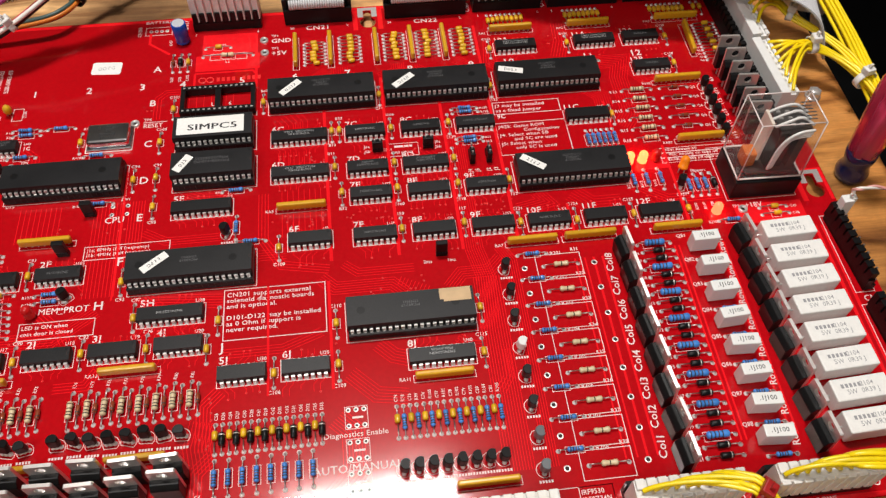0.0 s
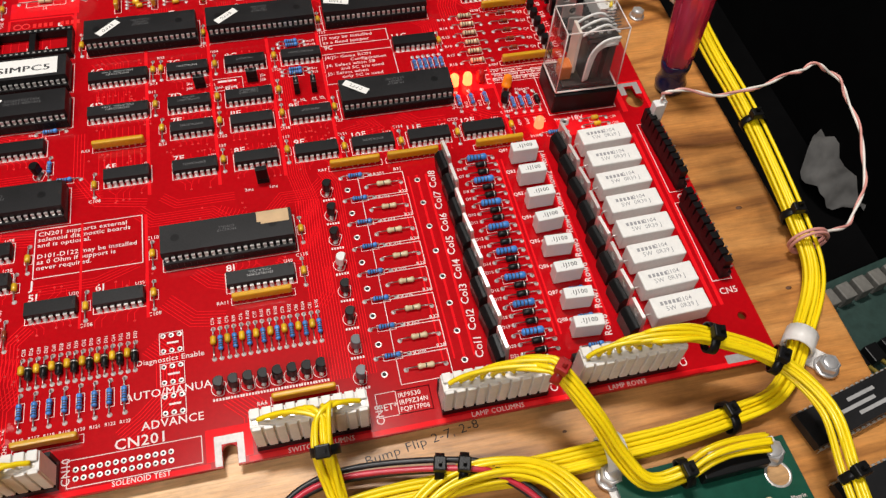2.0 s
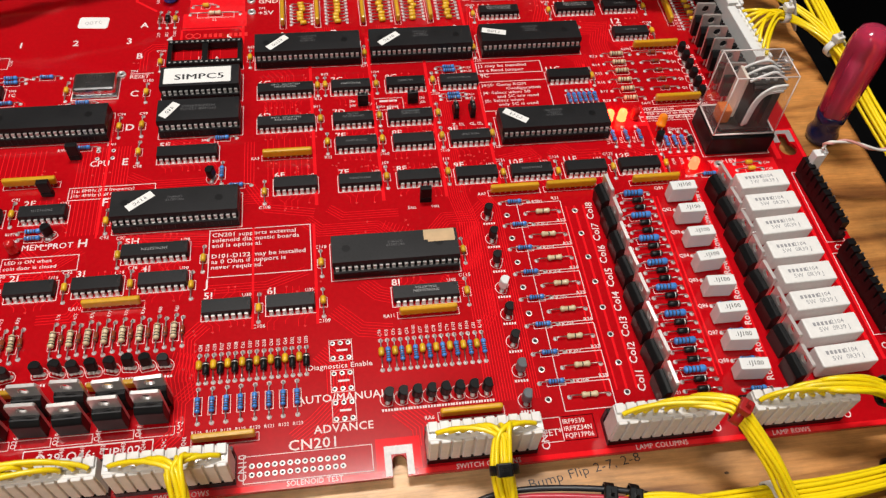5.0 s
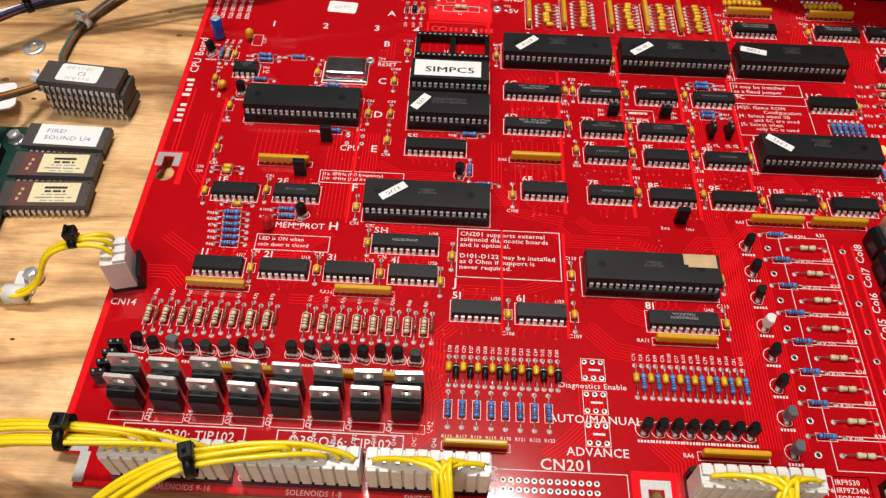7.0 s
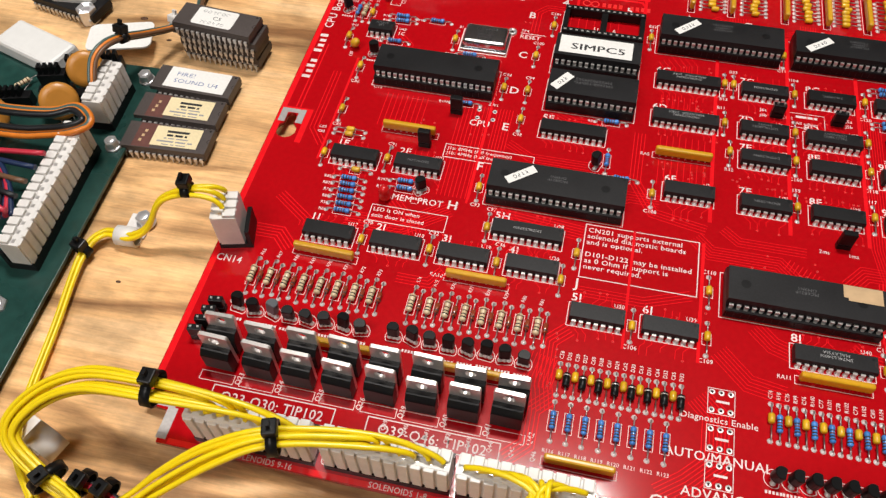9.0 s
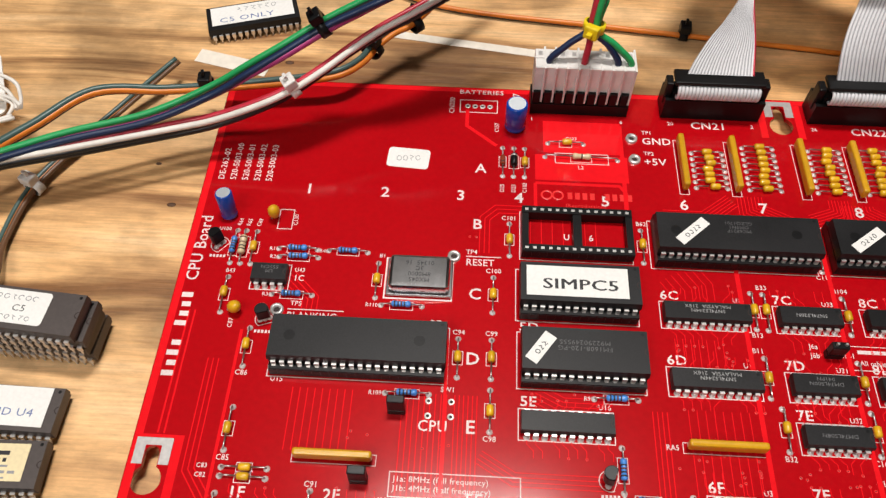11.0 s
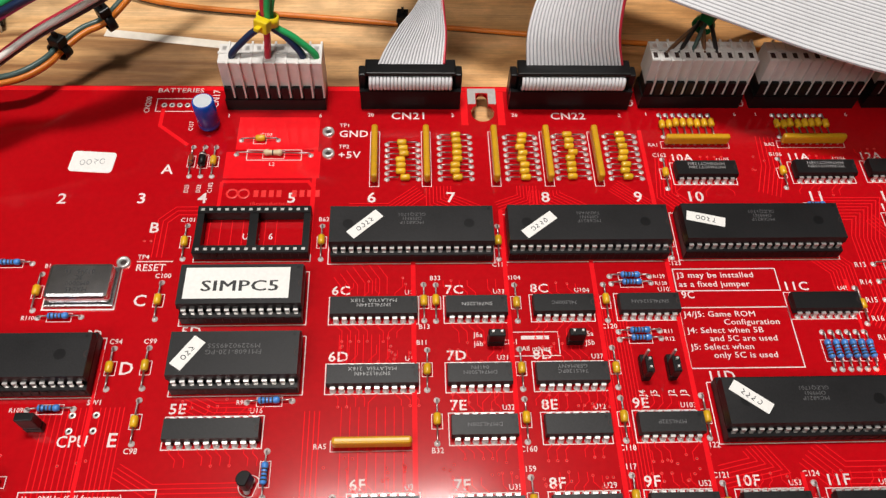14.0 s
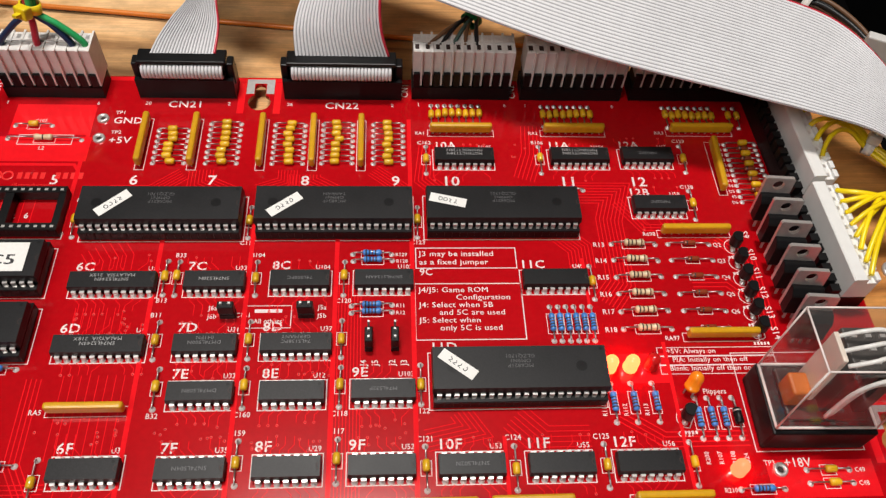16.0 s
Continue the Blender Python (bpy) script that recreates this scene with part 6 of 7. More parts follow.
def idc(x0, x1, y, group="black ribbon cable connectors"):
    t = thing("ribbon_connector", "black ribbon cable connector in a shrouded header", "connector", (x0 + x1) / 2, y, 0, 0, group)
    w = x1 - x0
    part("shroud", lambda bm: [bx(bm, -w / 2, w / 2, 0, 1.3, 0, 9), bx(bm, -w / 2, w / 2, 8.0, 9.3, 0, 9), bx(bm, -w / 2, -w / 2 + 1.3, 1.3, 8, 0, 9), bx(bm, w / 2 - 1.3, w / 2, 1.3, 8, 0, 9)], BLACKP, t)
    for side in (-1, 1):
        part("latch", lambda bm: bx(bm, -1.3, 1.3, 2.2, 7.0, 5, 15.0, bevel=0.5), BLACKP, t, key="latch", at=mpose(side * (w / 2 - 0.9), 0))
    part("plug_body", lambda bm: bx(bm, -w / 2 + 2.6, w / 2 - 2.6, 1.8, 7.6, 6, 11.4, bevel=0.4), BLACKP, t)
    part("strain_relief", lambda bm: [bx(bm, -w / 2 + 2.0, w / 2 - 2.0, 1.0, 8.0, 15.3, 17.0, bevel=0.4)], BLACKP, t)
    n = int((w - 6) / 1.27)

    def fold(bm):
        for k in range(n):
            cx = (k - (n - 1) / 2) * 1.27
            tube(bm, [(cx, 2.4, 9.7), (cx, 0.5, 9.9), (cx, -0.4, 11.2), (cx, -0.5, 13.2), (cx, 0.3, 14.6), (cx, 2.4, 14.9)], 0.62, 7)
    part("cable_fold", fold, RIBBON, t, "pale folded ribbon end")
    return t


idc(-33.0, 2.6, 345.0)
idc(20.4, 64.4, 345.0)


def ribbon(left, right, n, label, stripe=False, sub=8):
    """A flat cable skinned between its two edge lines, with a rounded ridge for each conductor."""
    L, R = smooth_path(left, sub), smooth_path(right, sub)
    t = thing("ribbon_cable", label, "ribbon cable", 0, 0, 0)

    def build(bm):
        rows = []
        cols = n * 6
        for i, (a, b) in enumerate(zip(L, R)):
            d = (L[min(i + 1, len(L) - 1)] - L[max(i - 1, 0)]).normalized()
            up = (b - a).normalized().cross(d).normalized()
            top, bot = [], []
            for j in range(cols + 1):
                f = j / cols
                ridge = abs(math.sin(math.pi * f * n)) ** 0.8 * 0.62
                p = a.lerp(b, f)
                top.append(bm.verts.new(p + up * (0.12 + ridge)))
                bot.append(bm.verts.new(p - up * (0.12 + ridge)))
            rows.append((top, bot))
        for (t0, b0), (t1, b1) in zip(rows, rows[1:]):
            for j in range(cols):
                for q in ((t0[j], t0[j + 1], t1[j + 1], t1[j]), (b0[j], b1[j], b1[j + 1], b0[j + 1])):
                    f = bm.faces.new(q)
                    # faces beside each groove take the grey with shade painted in
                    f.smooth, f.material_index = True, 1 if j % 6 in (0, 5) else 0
            for j in (0, cols):
                bm.faces.new((t0[j], t1[j], b1[j], b0[j]))
    ob = part("conductor", build, RIBBON, t)
    ob.data.materials.append(WEBSHADE)
    if stripe:
        part("edge_stripe", lambda bm: tube(bm, [p + Vector((0, 0, 0.15)) for p in R], 0.62, 6), RWIRE, t, "red edge stripe")
    return t


ribbon([(-26.6, 350.5, 16.8), (-24, 355, 20), (-19, 362, 24), (-13.9, 368, 27), (-7, 377, 36), (-1, 392, 52), (6, 420, 64)], [(-3.6, 350.5, 16.8), (-3.0, 357, 19), (-2.8, 362, 21.5), (-3.5, 368, 26), (-4, 376, 31), (-2, 390, 38), (4, 416, 44)], 20, "grey ribbon cable rising and twisting away from its connector", True)
ribbon([(25.5, 350.5, 16.8), (25.2, 356, 24), (27, 363, 29), (31, 372, 34), (38, 388, 40), (50, 420, 44)], [(59.5, 350.5, 16.8), (57, 353, 26), (56.5, 357, 36), (58, 363, 46), (62, 376, 58), (72, 408, 70)], 26, "grey ribbon cable rising from its connector", True)
ribbon([(-30, 396, 56), (40, 366, 47), (87, 345, 42), (128, 329, 38), (179, 314, 35), (199, 308, 34), (222, 300, 32), (238, 293, 22), (246, 288, 2)], [(-6, 446, 62), (64, 414, 54), (110, 394, 50), (150, 378, 46), (192, 362, 41), (219, 350, 38), (234, 334, 33), (245, 324, 22), (251, 318, 2)], 34, "wide pale grey ribbon cable sweeping over the rear plugs", True)


# ---- wiring ----
def harness(path, n, spread, wires, r=0.85, label="", name="wire_bundle", taper=0.6, seed=1, group="", ends=None, twist=None):
    """Many single wires laid round one line; ends: places on a plug to which the first points fan out."""
    g = random.Random(seed)
    t = thing(name, label, "wire harness", 0, 0, 0, 0, group)
    line = frames_along(smooth_path(path, 7 if not twist else 24))
    m = len(line)
    for k in range(n):
        a, q = 2 * math.pi * k / n * 2.4 + g.uniform(-0.3, 0.3), spread * math.sqrt((k + 0.5) / n)
        tw, ph = twist or g.uniform(-0.7, 0.7), g.uniform(0, 6)
        pts = []
        for i, (p, s, u) in enumerate(line):
            f = i / (m - 1)
            ang = a + tw * f * 2
            w = q * (1 + 0.25 * math.sin(f * 9 + ph))
            v = p + (s * math.cos(ang) + u * math.sin(ang) * taper) * w
            pts.append(v)
        if ends:
            e = Vector(ends[k % len(ends)])
            cut = max(4, m // 4)
            for i in range(cut):
                f = i / cut
                f = f * f * (3 - 2 * f)
                pts[i] = e.lerp(pts[i], f) + Vector((0, 0, 2.0 * math.sin(math.pi * f)))
        part("wire", lambda bm: tube(bm, pts, r, 7), wires[k % len(wires)], t)
    return t


def cable_tie(owner, p, d, r, material=BLACKP, head=True):
    """A strap round a bundle at p, heading d."""
    d = Vector(d).normalized()
    s = d.cross(Vector((0, 0, 1))).normalized()
    u = s.cross(d)
    p = Vector(p)

    def build(bm):
        n = 16
        rings(bm, [[p + d * w + (s * math.cos(2 * math.pi * k / n) + u * 0.8 * math.sin(2 * math.pi * k / n)) * rr for k in range(n)] for w, rr in ((-1.6, r), (-1.6, r + 0.7), (1.6, r + 0.7), (1.6, r))], cap=False)
    ob = part("cable_tie", build, material, owner, "cable tie")
    if head:
        m = Matrix(((s.x, d.x, u.x, 0), (s.y, d.y, u.y, 0), (s.z, d.z, u.z, 0), (0, 0, 0, 1)))
        c = p + u * (0.8 * r + 0.6) + s * 0.8
        part("tie_head", lambda bm: (bx(bm, -2.5, 2.5, -2.2, 2.2, -0.6, 2.8, bevel=0.5), bx(bm, -0.9, 0.9, -0.5, 0.5, 2.8, 5.0)), material, owner, at=Matrix.Translation(c * MM) @ m)
    return ob


def fan(x0, x1, y, z, n):
    return [(x0 + (x1 - x0) * k / max(1, n - 1), y, z) for k in range(n)]


Y = [YWIRE]
hb = harness([(256, 330, 16), (258, 290, 12), (255, 230, 9), (256, 181, 6), (253, 126, 2), (248, 98, 0), (231, 74, -1), (211, 53, -1), (189, 47, -1), (165, 44, -1), (144, 43, -1), (112, 42, -1), (82, 43, -1), (40, 40, 0), (-10, 20, 0)], 14, 4.3, Y, 0.9, "thick bundle of yellow wires running along the panel edge", seed=3)
cable_tie(hb, (255.6, 177, 6), (-0.03, -1, 0), 5.6)
cable_tie(hb, (252.8, 126, 2), (-0.1, -1, 0), 5.6)
cable_tie(hb, (187, 47, -0.5), (-1, -0.15, 0), 5.6)
h1 = harness([(142, 75, 21), (151, 73, 26), (168, 70.5, 28), (180, 68.5, 25), (203, 57.5, 20), (215, 38, 17), (211, 15, 18), (206, -10, 18), (196, -60, 10)], 10, 3.7, Y, 0.9, "bundle of yellow wires from a white plug", seed=5, ends=fan(137, 173, 71.8, 19.5, 10))
cable_tie(h1, (180.5, 68.3, 24.6), (1, -0.3, -0.2), 5.2)
cable_tie(h1, (203, 57.4, 19.8), (0.8, -0.6, -0.1), 5.0)
cable_tie(h1, (211, 14, 18), (0.15, -1, 0), 5.0)
h2 = harness([(94, 75, 21), (107, 72.5, 27), (118, 68, 30), (123, 63.5, 30), (133, 49, 21), (140, 39, 11), (148, 30, 5), (160, 29.5, 6), (170, 32, 10), (180, 33, 10.5), (193, 33, 9)], 10, 3.3, Y, 0.9, "yellow wires bending from a plug to a small green board", seed=7, ends=fan(87, 122, 71.8, 19.5, 10))
cable_tie(h2, (122.5, 64.2, 30.2), (0.75, -0.66, -0.1), 4.4, mat("red_tie_plastic", (0.35, 0.008, 0.008), 0.4), True)
cable_tie(h2, (160.5, 29.4, 6), (1, 0.1, 0), 4.6)
h3 = harness([(43, 72, 25), (43.5, 67, 25), (42.5, 57, 21), (44, 46, 12), (47, 30, 5), (52, 5, 3)], 9, 3.4, Y, 0.9, "bundle of yellow wires from a white plug", seed=9, ends=fan(22, 56, 71.8, 19.5, 9))
cable_tie(h3, (42.4, 56.5, 20.6), (0, -1, -0.4), 4.3)
h3b = harness([(62, 30, 2), (80, 42, 4), (100, 44, 6), (116, 38, 4), (128, 20, 1)], 8, 4.4, Y, 0.95, "loose loop of yellow wires on the plywood", seed=17)
hk = harness([(18, 40, 0), (33, 51, 1), (53, 53, 2), (87, 47, 5), (101, 41, 3), (113, 28, 0), (118, 8, -1)], 3, 2.4, [KWIRE, RWIRE, KWIRE], 1.1, "thin black and red wires lying on the plywood", seed=11)
cable_tie(hk, (87, 47, 5), (1, -0.3, 0), 4.6)
cable_tie(hk, (79, 49, 4.4), (1, -0.25, 0), 4.2)
h4 = harness([(-188, 150, 23), (-197, 147.5, 25), (-210, 145.5, 20), (-217.5, 140.5, 7), (-226, 138.5, 1), (-238, 139, -1), (-242.5, 128, -2), (-238, 98, -3), (-234, 72, -3), (-228, 55, -1), (-214, 40, -2)], 3, 1.5, Y, 0.95, "three yellow wires looping from a small plug", seed=13, ends=[(-188.8, 152.4, 20.4), (-187.8, 148.6, 20.4), (-186.9, 144.8, 20.4)])
cable_tie(h4, (-200, 147.2, 24.5), (-1, -0.15, -0.1), 2.5)
cable_tie(h4, (-242.2, 130, -1.8), (-0.2, -1, 0), 2.4)
h5 = harness([(-141, 75, 21), (-156, 73.5, 26), (-178, 72.5, 28), (-200, 71.5, 26), (-215, 65, 20), (-222, 55, 12), (-210, 47, 5), (-195, 40, 2), (-170, 18, -1)], 9, 4.6, Y, 0.9, "looping bundle of yellow wires from a white plug", seed=15, ends=fan(-168, -134, 71.8, 19.5, 9))
cable_tie(h5, (-178, 72.6, 28), (-1, 0, 0), 5.2)
cable_tie(h5, (-209, 46.5, 4.8), (0.8, -0.5, -0.2), 5.4)
h6 = harness([(-96, 75, 20), (-114, 71.5, 25), (-138, 65.5, 28), (-154, 59, 23), (-169, 51, 14), (-182, 42, 6), (-205, 24, 0)], 9, 3.8, Y, 0.9, "bundle of yellow wires from a white plug", seed=19, ends=fan(-126, -90, 71.8, 19.5, 9))
cable_tie(h6, (-138, 65.6, 28), (-0.95, -0.3, 0), 4.8)
h7 = harness([(-63.5, 72.5, 24), (-61.5, 66, 24), (-60.5, 57, 17), (-61, 44, 7), (-64, 20, 0)], 9, 3.2, Y, 0.9, "bundle of yellow wires from a white plug", seed=21, ends=fan(-84, -49, 71.8, 19.5, 9))
h8 = harness([(-203, 48, 2), (-190, 46, 1), (-176, 38, 0), (-160, 30, -1)], 4, 2.0, [YWIRE, KWIRE, YWIRE, RWIRE], 1.0, "short tail of mixed wires tied together", seed=23)
cable_tie(h8, (-198, 48, 3), (1, -0.2, 0), 3.4)
cable_tie(h8, (-190, 47, 3), (1, -0.3, 0), 3.4)
# rear left mixed wiring
h9 = harness([(-330, 270, 9), (-303, 275, 10), (-272, 294, 14), (-240, 309, 16), (-212, 320, 16), (-190, 328, 22), (-176, 331, 30), (-164, 335, 36), (-152, 341, 41), (-141, 344, 46), (-126, 348, 52), (-95, 362, 58)], 5, 3.2, [KWIRE, GWIRE, PINKW, BWIRE, BWIRE], 1.25, "thick green, navy and violet wires crossing the board corner", seed=25)
cable_tie(h9, (-152, 341, 41), (0.8, 0.3, 0.4), 4.0)
cable_tie(h9, (-272, 294, 14), (0.8, 0.5, 0), 4.2)
h10 = harness([(-325, 272, 12), (-290, 284, 13), (-261, 298, 14), (-234, 306, 15), (-201, 318, 14), (-188, 321, 16), (-173, 324, 21), (-162, 328, 25), (-152, 334, 29), (-144, 340, 32), (-134, 346, 36), (-120, 354, 40), (-90, 376, 46)], 4, 2.8, [KWIRE, RWIRE, KWIRE, WWIRE], 1.15, "white, red and black wires crossing the board corner", seed=27)
cable_tie(h10, (-162, 328, 25), (0.8, 0.5, 0.3), 3.0, NYLON)
h11 = harness([(-317, 276, 8), (-291, 283, 11), (-268, 300, 13), (-251, 316, 14), (-235, 333, 14), (-213, 340, 9), (-198, 343, 8), (-183, 344, 9), (-166, 346, 10), (-151, 349, 11), (-143, 356, 11), (-139, 364, 11), (-133, 371, 12), (-125, 377, 13), (-112, 388, 22), (-96, 405, 34)], 4, 2.3, [OWIRE, SWIRE, KWIRE, SWIRE], 1.15, "orange, teal and black wires crossing the board corner", seed=29)
cable_tie(h11, (-140, 363, 11), (0.4, 0.9, 0), 3.6)
cable_tie(h11, (-125.5, 376.6, 13), (0.7, 0.6, 0.1), 4.2)
cable_tie(h11, (-198, 343, 8.2), (1, 0.1, 0), 3.8)
h12 = harness([(-214, 360, 4), (-232, 338, -1), (-252, 306, -3), (-256, 280, -3), (-252, 264, 0), (-254, 248, 5), (-259, 234, 12), (-264, 218, 21), (-267, 207, 21), (-266, 198, 15)], 4, 1.6, [OWIRE, NWIRE, KWIRE, SWIRE], 0.9, "thin grey, black and brown wires running to the green board", seed=31)
cable_tie(h12, (-253, 303, -3), (-0.4, -1, 0), 2.8, NYLON)
cable_tie(h12, (-254, 248, 5), (-0.3, -1, 0.4), 2.4, NYLON)
cable_tie(h12, (-262.6, 222, 19.4), (-0.3, -1, 0.4), 2.4)
h13 = harness([(-150, 424, -3), (-116, 407, -4), (-47, 398.5, -4), (21, 391, -4), (53, 387, -4), (90, 384, -4), (150, 380, -4)], 2, 1.2, [OWIRE, KWIRE], 1.1, "orange and black wires stretched along the plywood", seed=33)
cable_tie(h13, (-18, 395, -3.5), (1, -0.1, 0), 2.6)
h14 = harness([(-62.5, 352, 34), (-60, 356, 48), (-50, 366, 66), (-36, 384, 80), (-24, 410, 88)], 4, 1.9, [BWIRE, RWIRE, BWIRE, GWIRE], 1.2, "four thick power wires tied together above their plug", seed=35)
cable_tie(h14, (-62.2, 352.4, 35), (0.1, 0.2, 1), 3.2, YTIE)
for k, (px, m) in enumerate(((-75.6, BWIRE), (-63.6, RWIRE), (-52.2, BWIRE), (-47.8, GWIRE))):
    part("wire", lambda bm, px=px, k=k: tube(bm, smooth_path([(px, 349, 19), (px, 349, 23), (px * 0.55 - 28, 350.5, 29), (-62.5 + (k - 1.5), 352, 34), (-61 + (k - 1.5), 355, 44)]), 1.2, 8), m, h14)
h15 = harness([(90, 366, 21), (94, 372, 20), (110, 386, 10), (150, 400, 0), (200, 410, -4)], 5, 2.0, [NWIRE, KWIRE, SWIRE], 0.8, "thin brown wires gathered in a green tie", seed=37, ends=fan(74, 92, 351, 22, 5))
cable_tie(h15, (91, 367, 21), (0.6, 0.7, 0), 3.2, GTIE)
# yellow wires on the right-hand plugs
h16 = harness([(216, 324, 19), (225, 318, 18), (234, 310, 13), (244, 297, 12), (252, 280, 12), (256, 262, 11)], 6, 2.4, Y, 0.9, "yellow wires curving from a pale plug", seed=39, ends=[(211.0, 340 - 7.2 * k, 16.2) for k in range(6)])
cable_tie(h16, (232, 311.5, 13.8), (0.8, -0.5, 0), 3.6, NYLON)
h17 = harness([(216, 278, 19), (226, 284, 18), (236, 283, 15), (246, 275, 13), (253, 260, 12), (256, 240, 10)], 8, 3.0, Y, 0.9, "yellow wires curving from a pale plug", seed=41, ends=[(211.0, 288.6 - 4.9 * k, 16.2) for k in range(8)])
cable_tie(h17, (232, 284, 16.5), (1, 0, 0), 4.2, NYLON)
cable_tie(h17, (252.5, 262, 12), (0.3, -1, 0), 5.4, NYLON)
h18 = harness([(210.4, 188, 19), (216, 187, 24), (240, 182, 22), (271, 187, 24), (288, 190, 24), (297, 176, 18), (291, 141, 10), (274, 118, 4), (254, 113, 6)], 2, 1.0, [WWIRE, PWIRE], 0.62, "twisted pair of thin white and pink wires", seed=43, twist=30.0, taper=1.0)
part("wire", lambda bm: [tube(bm, [(252.6 + 8.2 * math.cos(a), 113 + 0.9 * j, 2 + 7.2 * math.sin(a)) for a in [2 * math.pi * k / 20 for k in range(21)]], 0.75, 6) for j in (-1, 1)], PWIRE, h18)

h19 = harness([(214, 440, -2), (239, 412, 0), (251, 401, 1), (262, 378, 0), (266, 350, -6), (268, 320, -20)], 9, 5.0, [NWIRE, NWIRE, KWIRE, NWIRE, BWIRE], 1.1, "brown and dark blue wires gathered in a pale tie", seed=57)
cable_tie(h19, (245, 407, 1), (0.7, -0.7, 0), 6.0, NYLON)

# bare headers by the side edge, one with a small white plug
for y, n in ((170.2, 9), (123.4, 9)):
    t = thing("pin_header", "black pin header with a row of bare pins", "connector", 210.0, y, 0, 93, "bare pin headers along the side edge")
    part("base", lambda bm: [bx(bm, -19.5, 19.5, -2.0, 2.6, 0, 3.2), bx(bm, -19.5, 19.5, 0.2, 3.2, 3.2, 7.4)], BLACKP, t, key="hdrbase")
    for k in range(10):
        part("tooth", lambda bm: bx(bm, -1.5, 1.5, 0.0, 3.3, 3.2, 11.6), BLACKP, t, key="hdrtooth", at=mpose(-17.3 + 3.96 * k, 0))
    for k in range(9):
        part("pin", lambda bm: (bx(bm, -0.4, 0.4, -0.4, 0.4, -0.5, 11.5), bx(bm, -0.4, 0.4, -4.6, -0.4, 0.9, 1.6)), LEAD, t, key="hdrpin", at=mpose(-15.84 + 3.96 * k, -0.4))
    outline(205.0, 213.8, y - 20.5, y + 20.5, 0.3)
plug(210.2, 187.0, 93, 1, "tiny white plug with a thin twisted pair of wires", material=WHITEP, h=19, base=False, depth=6)


# ---- hardware and loose things on the plywood ----
def hex_screw(x, y, z, r=4.2, label="zinc-plated hex head screw with a washer"):
    t = thing("screw", label, "screw", x, y, z, rng.uniform(0, 60), "zinc hex screws")
    part("washer", lambda bm: turned(bm, [(0, r * 1.2), (0.9, r * 1.15), (1.0, r * 0.8)], 20), STEEL, t, key=("wash", r))
    part("head", lambda bm: (rings(bm, [[(q * r * math.cos(math.pi * k / 3), q * r * math.sin(math.pi * k / 3), z) for k in range(6)] for z, q in ((0.9, 1.0), (3.9, 1.0), (4.4, 0.86))], smooth=False), turned(bm, [(4.38, r * 0.7), (4.6, r * 0.6), (4.7, r * 0.2)], 12)), STEEL, t, key=("hex", r))
    return t


hex_screw(236, 60, WZ + 1.2)
hex_screw(138, 36, WZ + 1.2)
hex_screw(196.4, 31.5, -0.9)
hex_screw(-226.5, 149, WZ + 1.2, 3.2)
hex_screw(-262, 101, WZ + 1.6)
hex_screw(-257, 219, -1.4, 3.0)
hex_screw(-254.2, 180, -1.4, 2.8)
hex_screw(236, 270, WZ, 3.4)
n1 = thing("hex_nut", "loose zinc hex nut lying on the plywood", "nut", -304, 255, WZ, 20)
part("body", lambda bm: rings(bm, [[(q * 4.6 * math.cos(math.pi * k / 3), q * 4.6 * math.sin(math.pi * k / 3), z) for k in range(6)] for z, q in ((0, 0.9), (0.5, 1), (8.0, 1), (8.6, 0.8), (7.4, 0.5))], smooth=False), STEEL, n1)
w1 = thing("washer", "loose flat zinc washer lying on the plywood", "washer", -274, 285.5, WZ)
part("ring", lambda bm: flat_ring(bm, 0, 0, 2.6, 5.6, 0, 1.0, 24), STEEL, w1)


def cable_clamp(x, y, rz, r=4.2):
    t = thing("cable_clamp", "milky nylon cable clamp screwed to the plywood", "cable clamp", x, y, WZ, rz, "milky nylon cable clamps")

    def build(bm):
        n = 14
        rings(bm, [[(s, q * math.cos(2 * math.pi * k / n), r + 1.2 + q * math.sin(2 * math.pi * k / n)) for k in range(n)] for s, q in ((-4, r), (-4, r + 0.9), (4, r + 0.9), (4, r))], cap=False)
        bx(bm, -4.5, 4.5, 2, r + 10, 0, 1.2, bevel=0.4)
    part("loop", build, NYLON, t)


cable_clamp(227.5, 70.5, 226, 5.4)
cable_clamp(140, 43, 184, 5.6)
cable_clamp(-229, 139.5, 2, 3.0)
cable_clamp(-218, 58, 70, 5.0)

LOOSE = "loose memory chips lying on the plywood"
for k in range(4):
    c = chip(-230.2 + 0.3 * k * (-1) ** k, 246.8 - 0.3 * k, 28, z=WZ + 1.6 + 4.75 * k, rz=-4 + 0.8 * (-1) ** k, name="memory_chip", group="stack of four memory chips", label="dark 28-pin memory chip in a stack on the plywood", category="chip", material=CERAM)
part("paper_label", lambda bm: rounded(bm, 9.6, 5.4, 1.2, 0, 0.1), PAPER, c, "white rounded label with faded handwriting", at=mpose(-1.0, 0.4, 4.72))
scrawl(c, -1.5, 3.4, 4.84, 0, 6, 2.2, 1.7, INKG)
write(c, "label_writing", ["C5"], 0.2, -1.0, 4.84, 2.2, INK, 0, 0.0, 1.2, 1.1, "CENTER")
scrawl(c, -1.0, -3.2, 4.84, 0, 6, 2.0, 1.5, INKG)
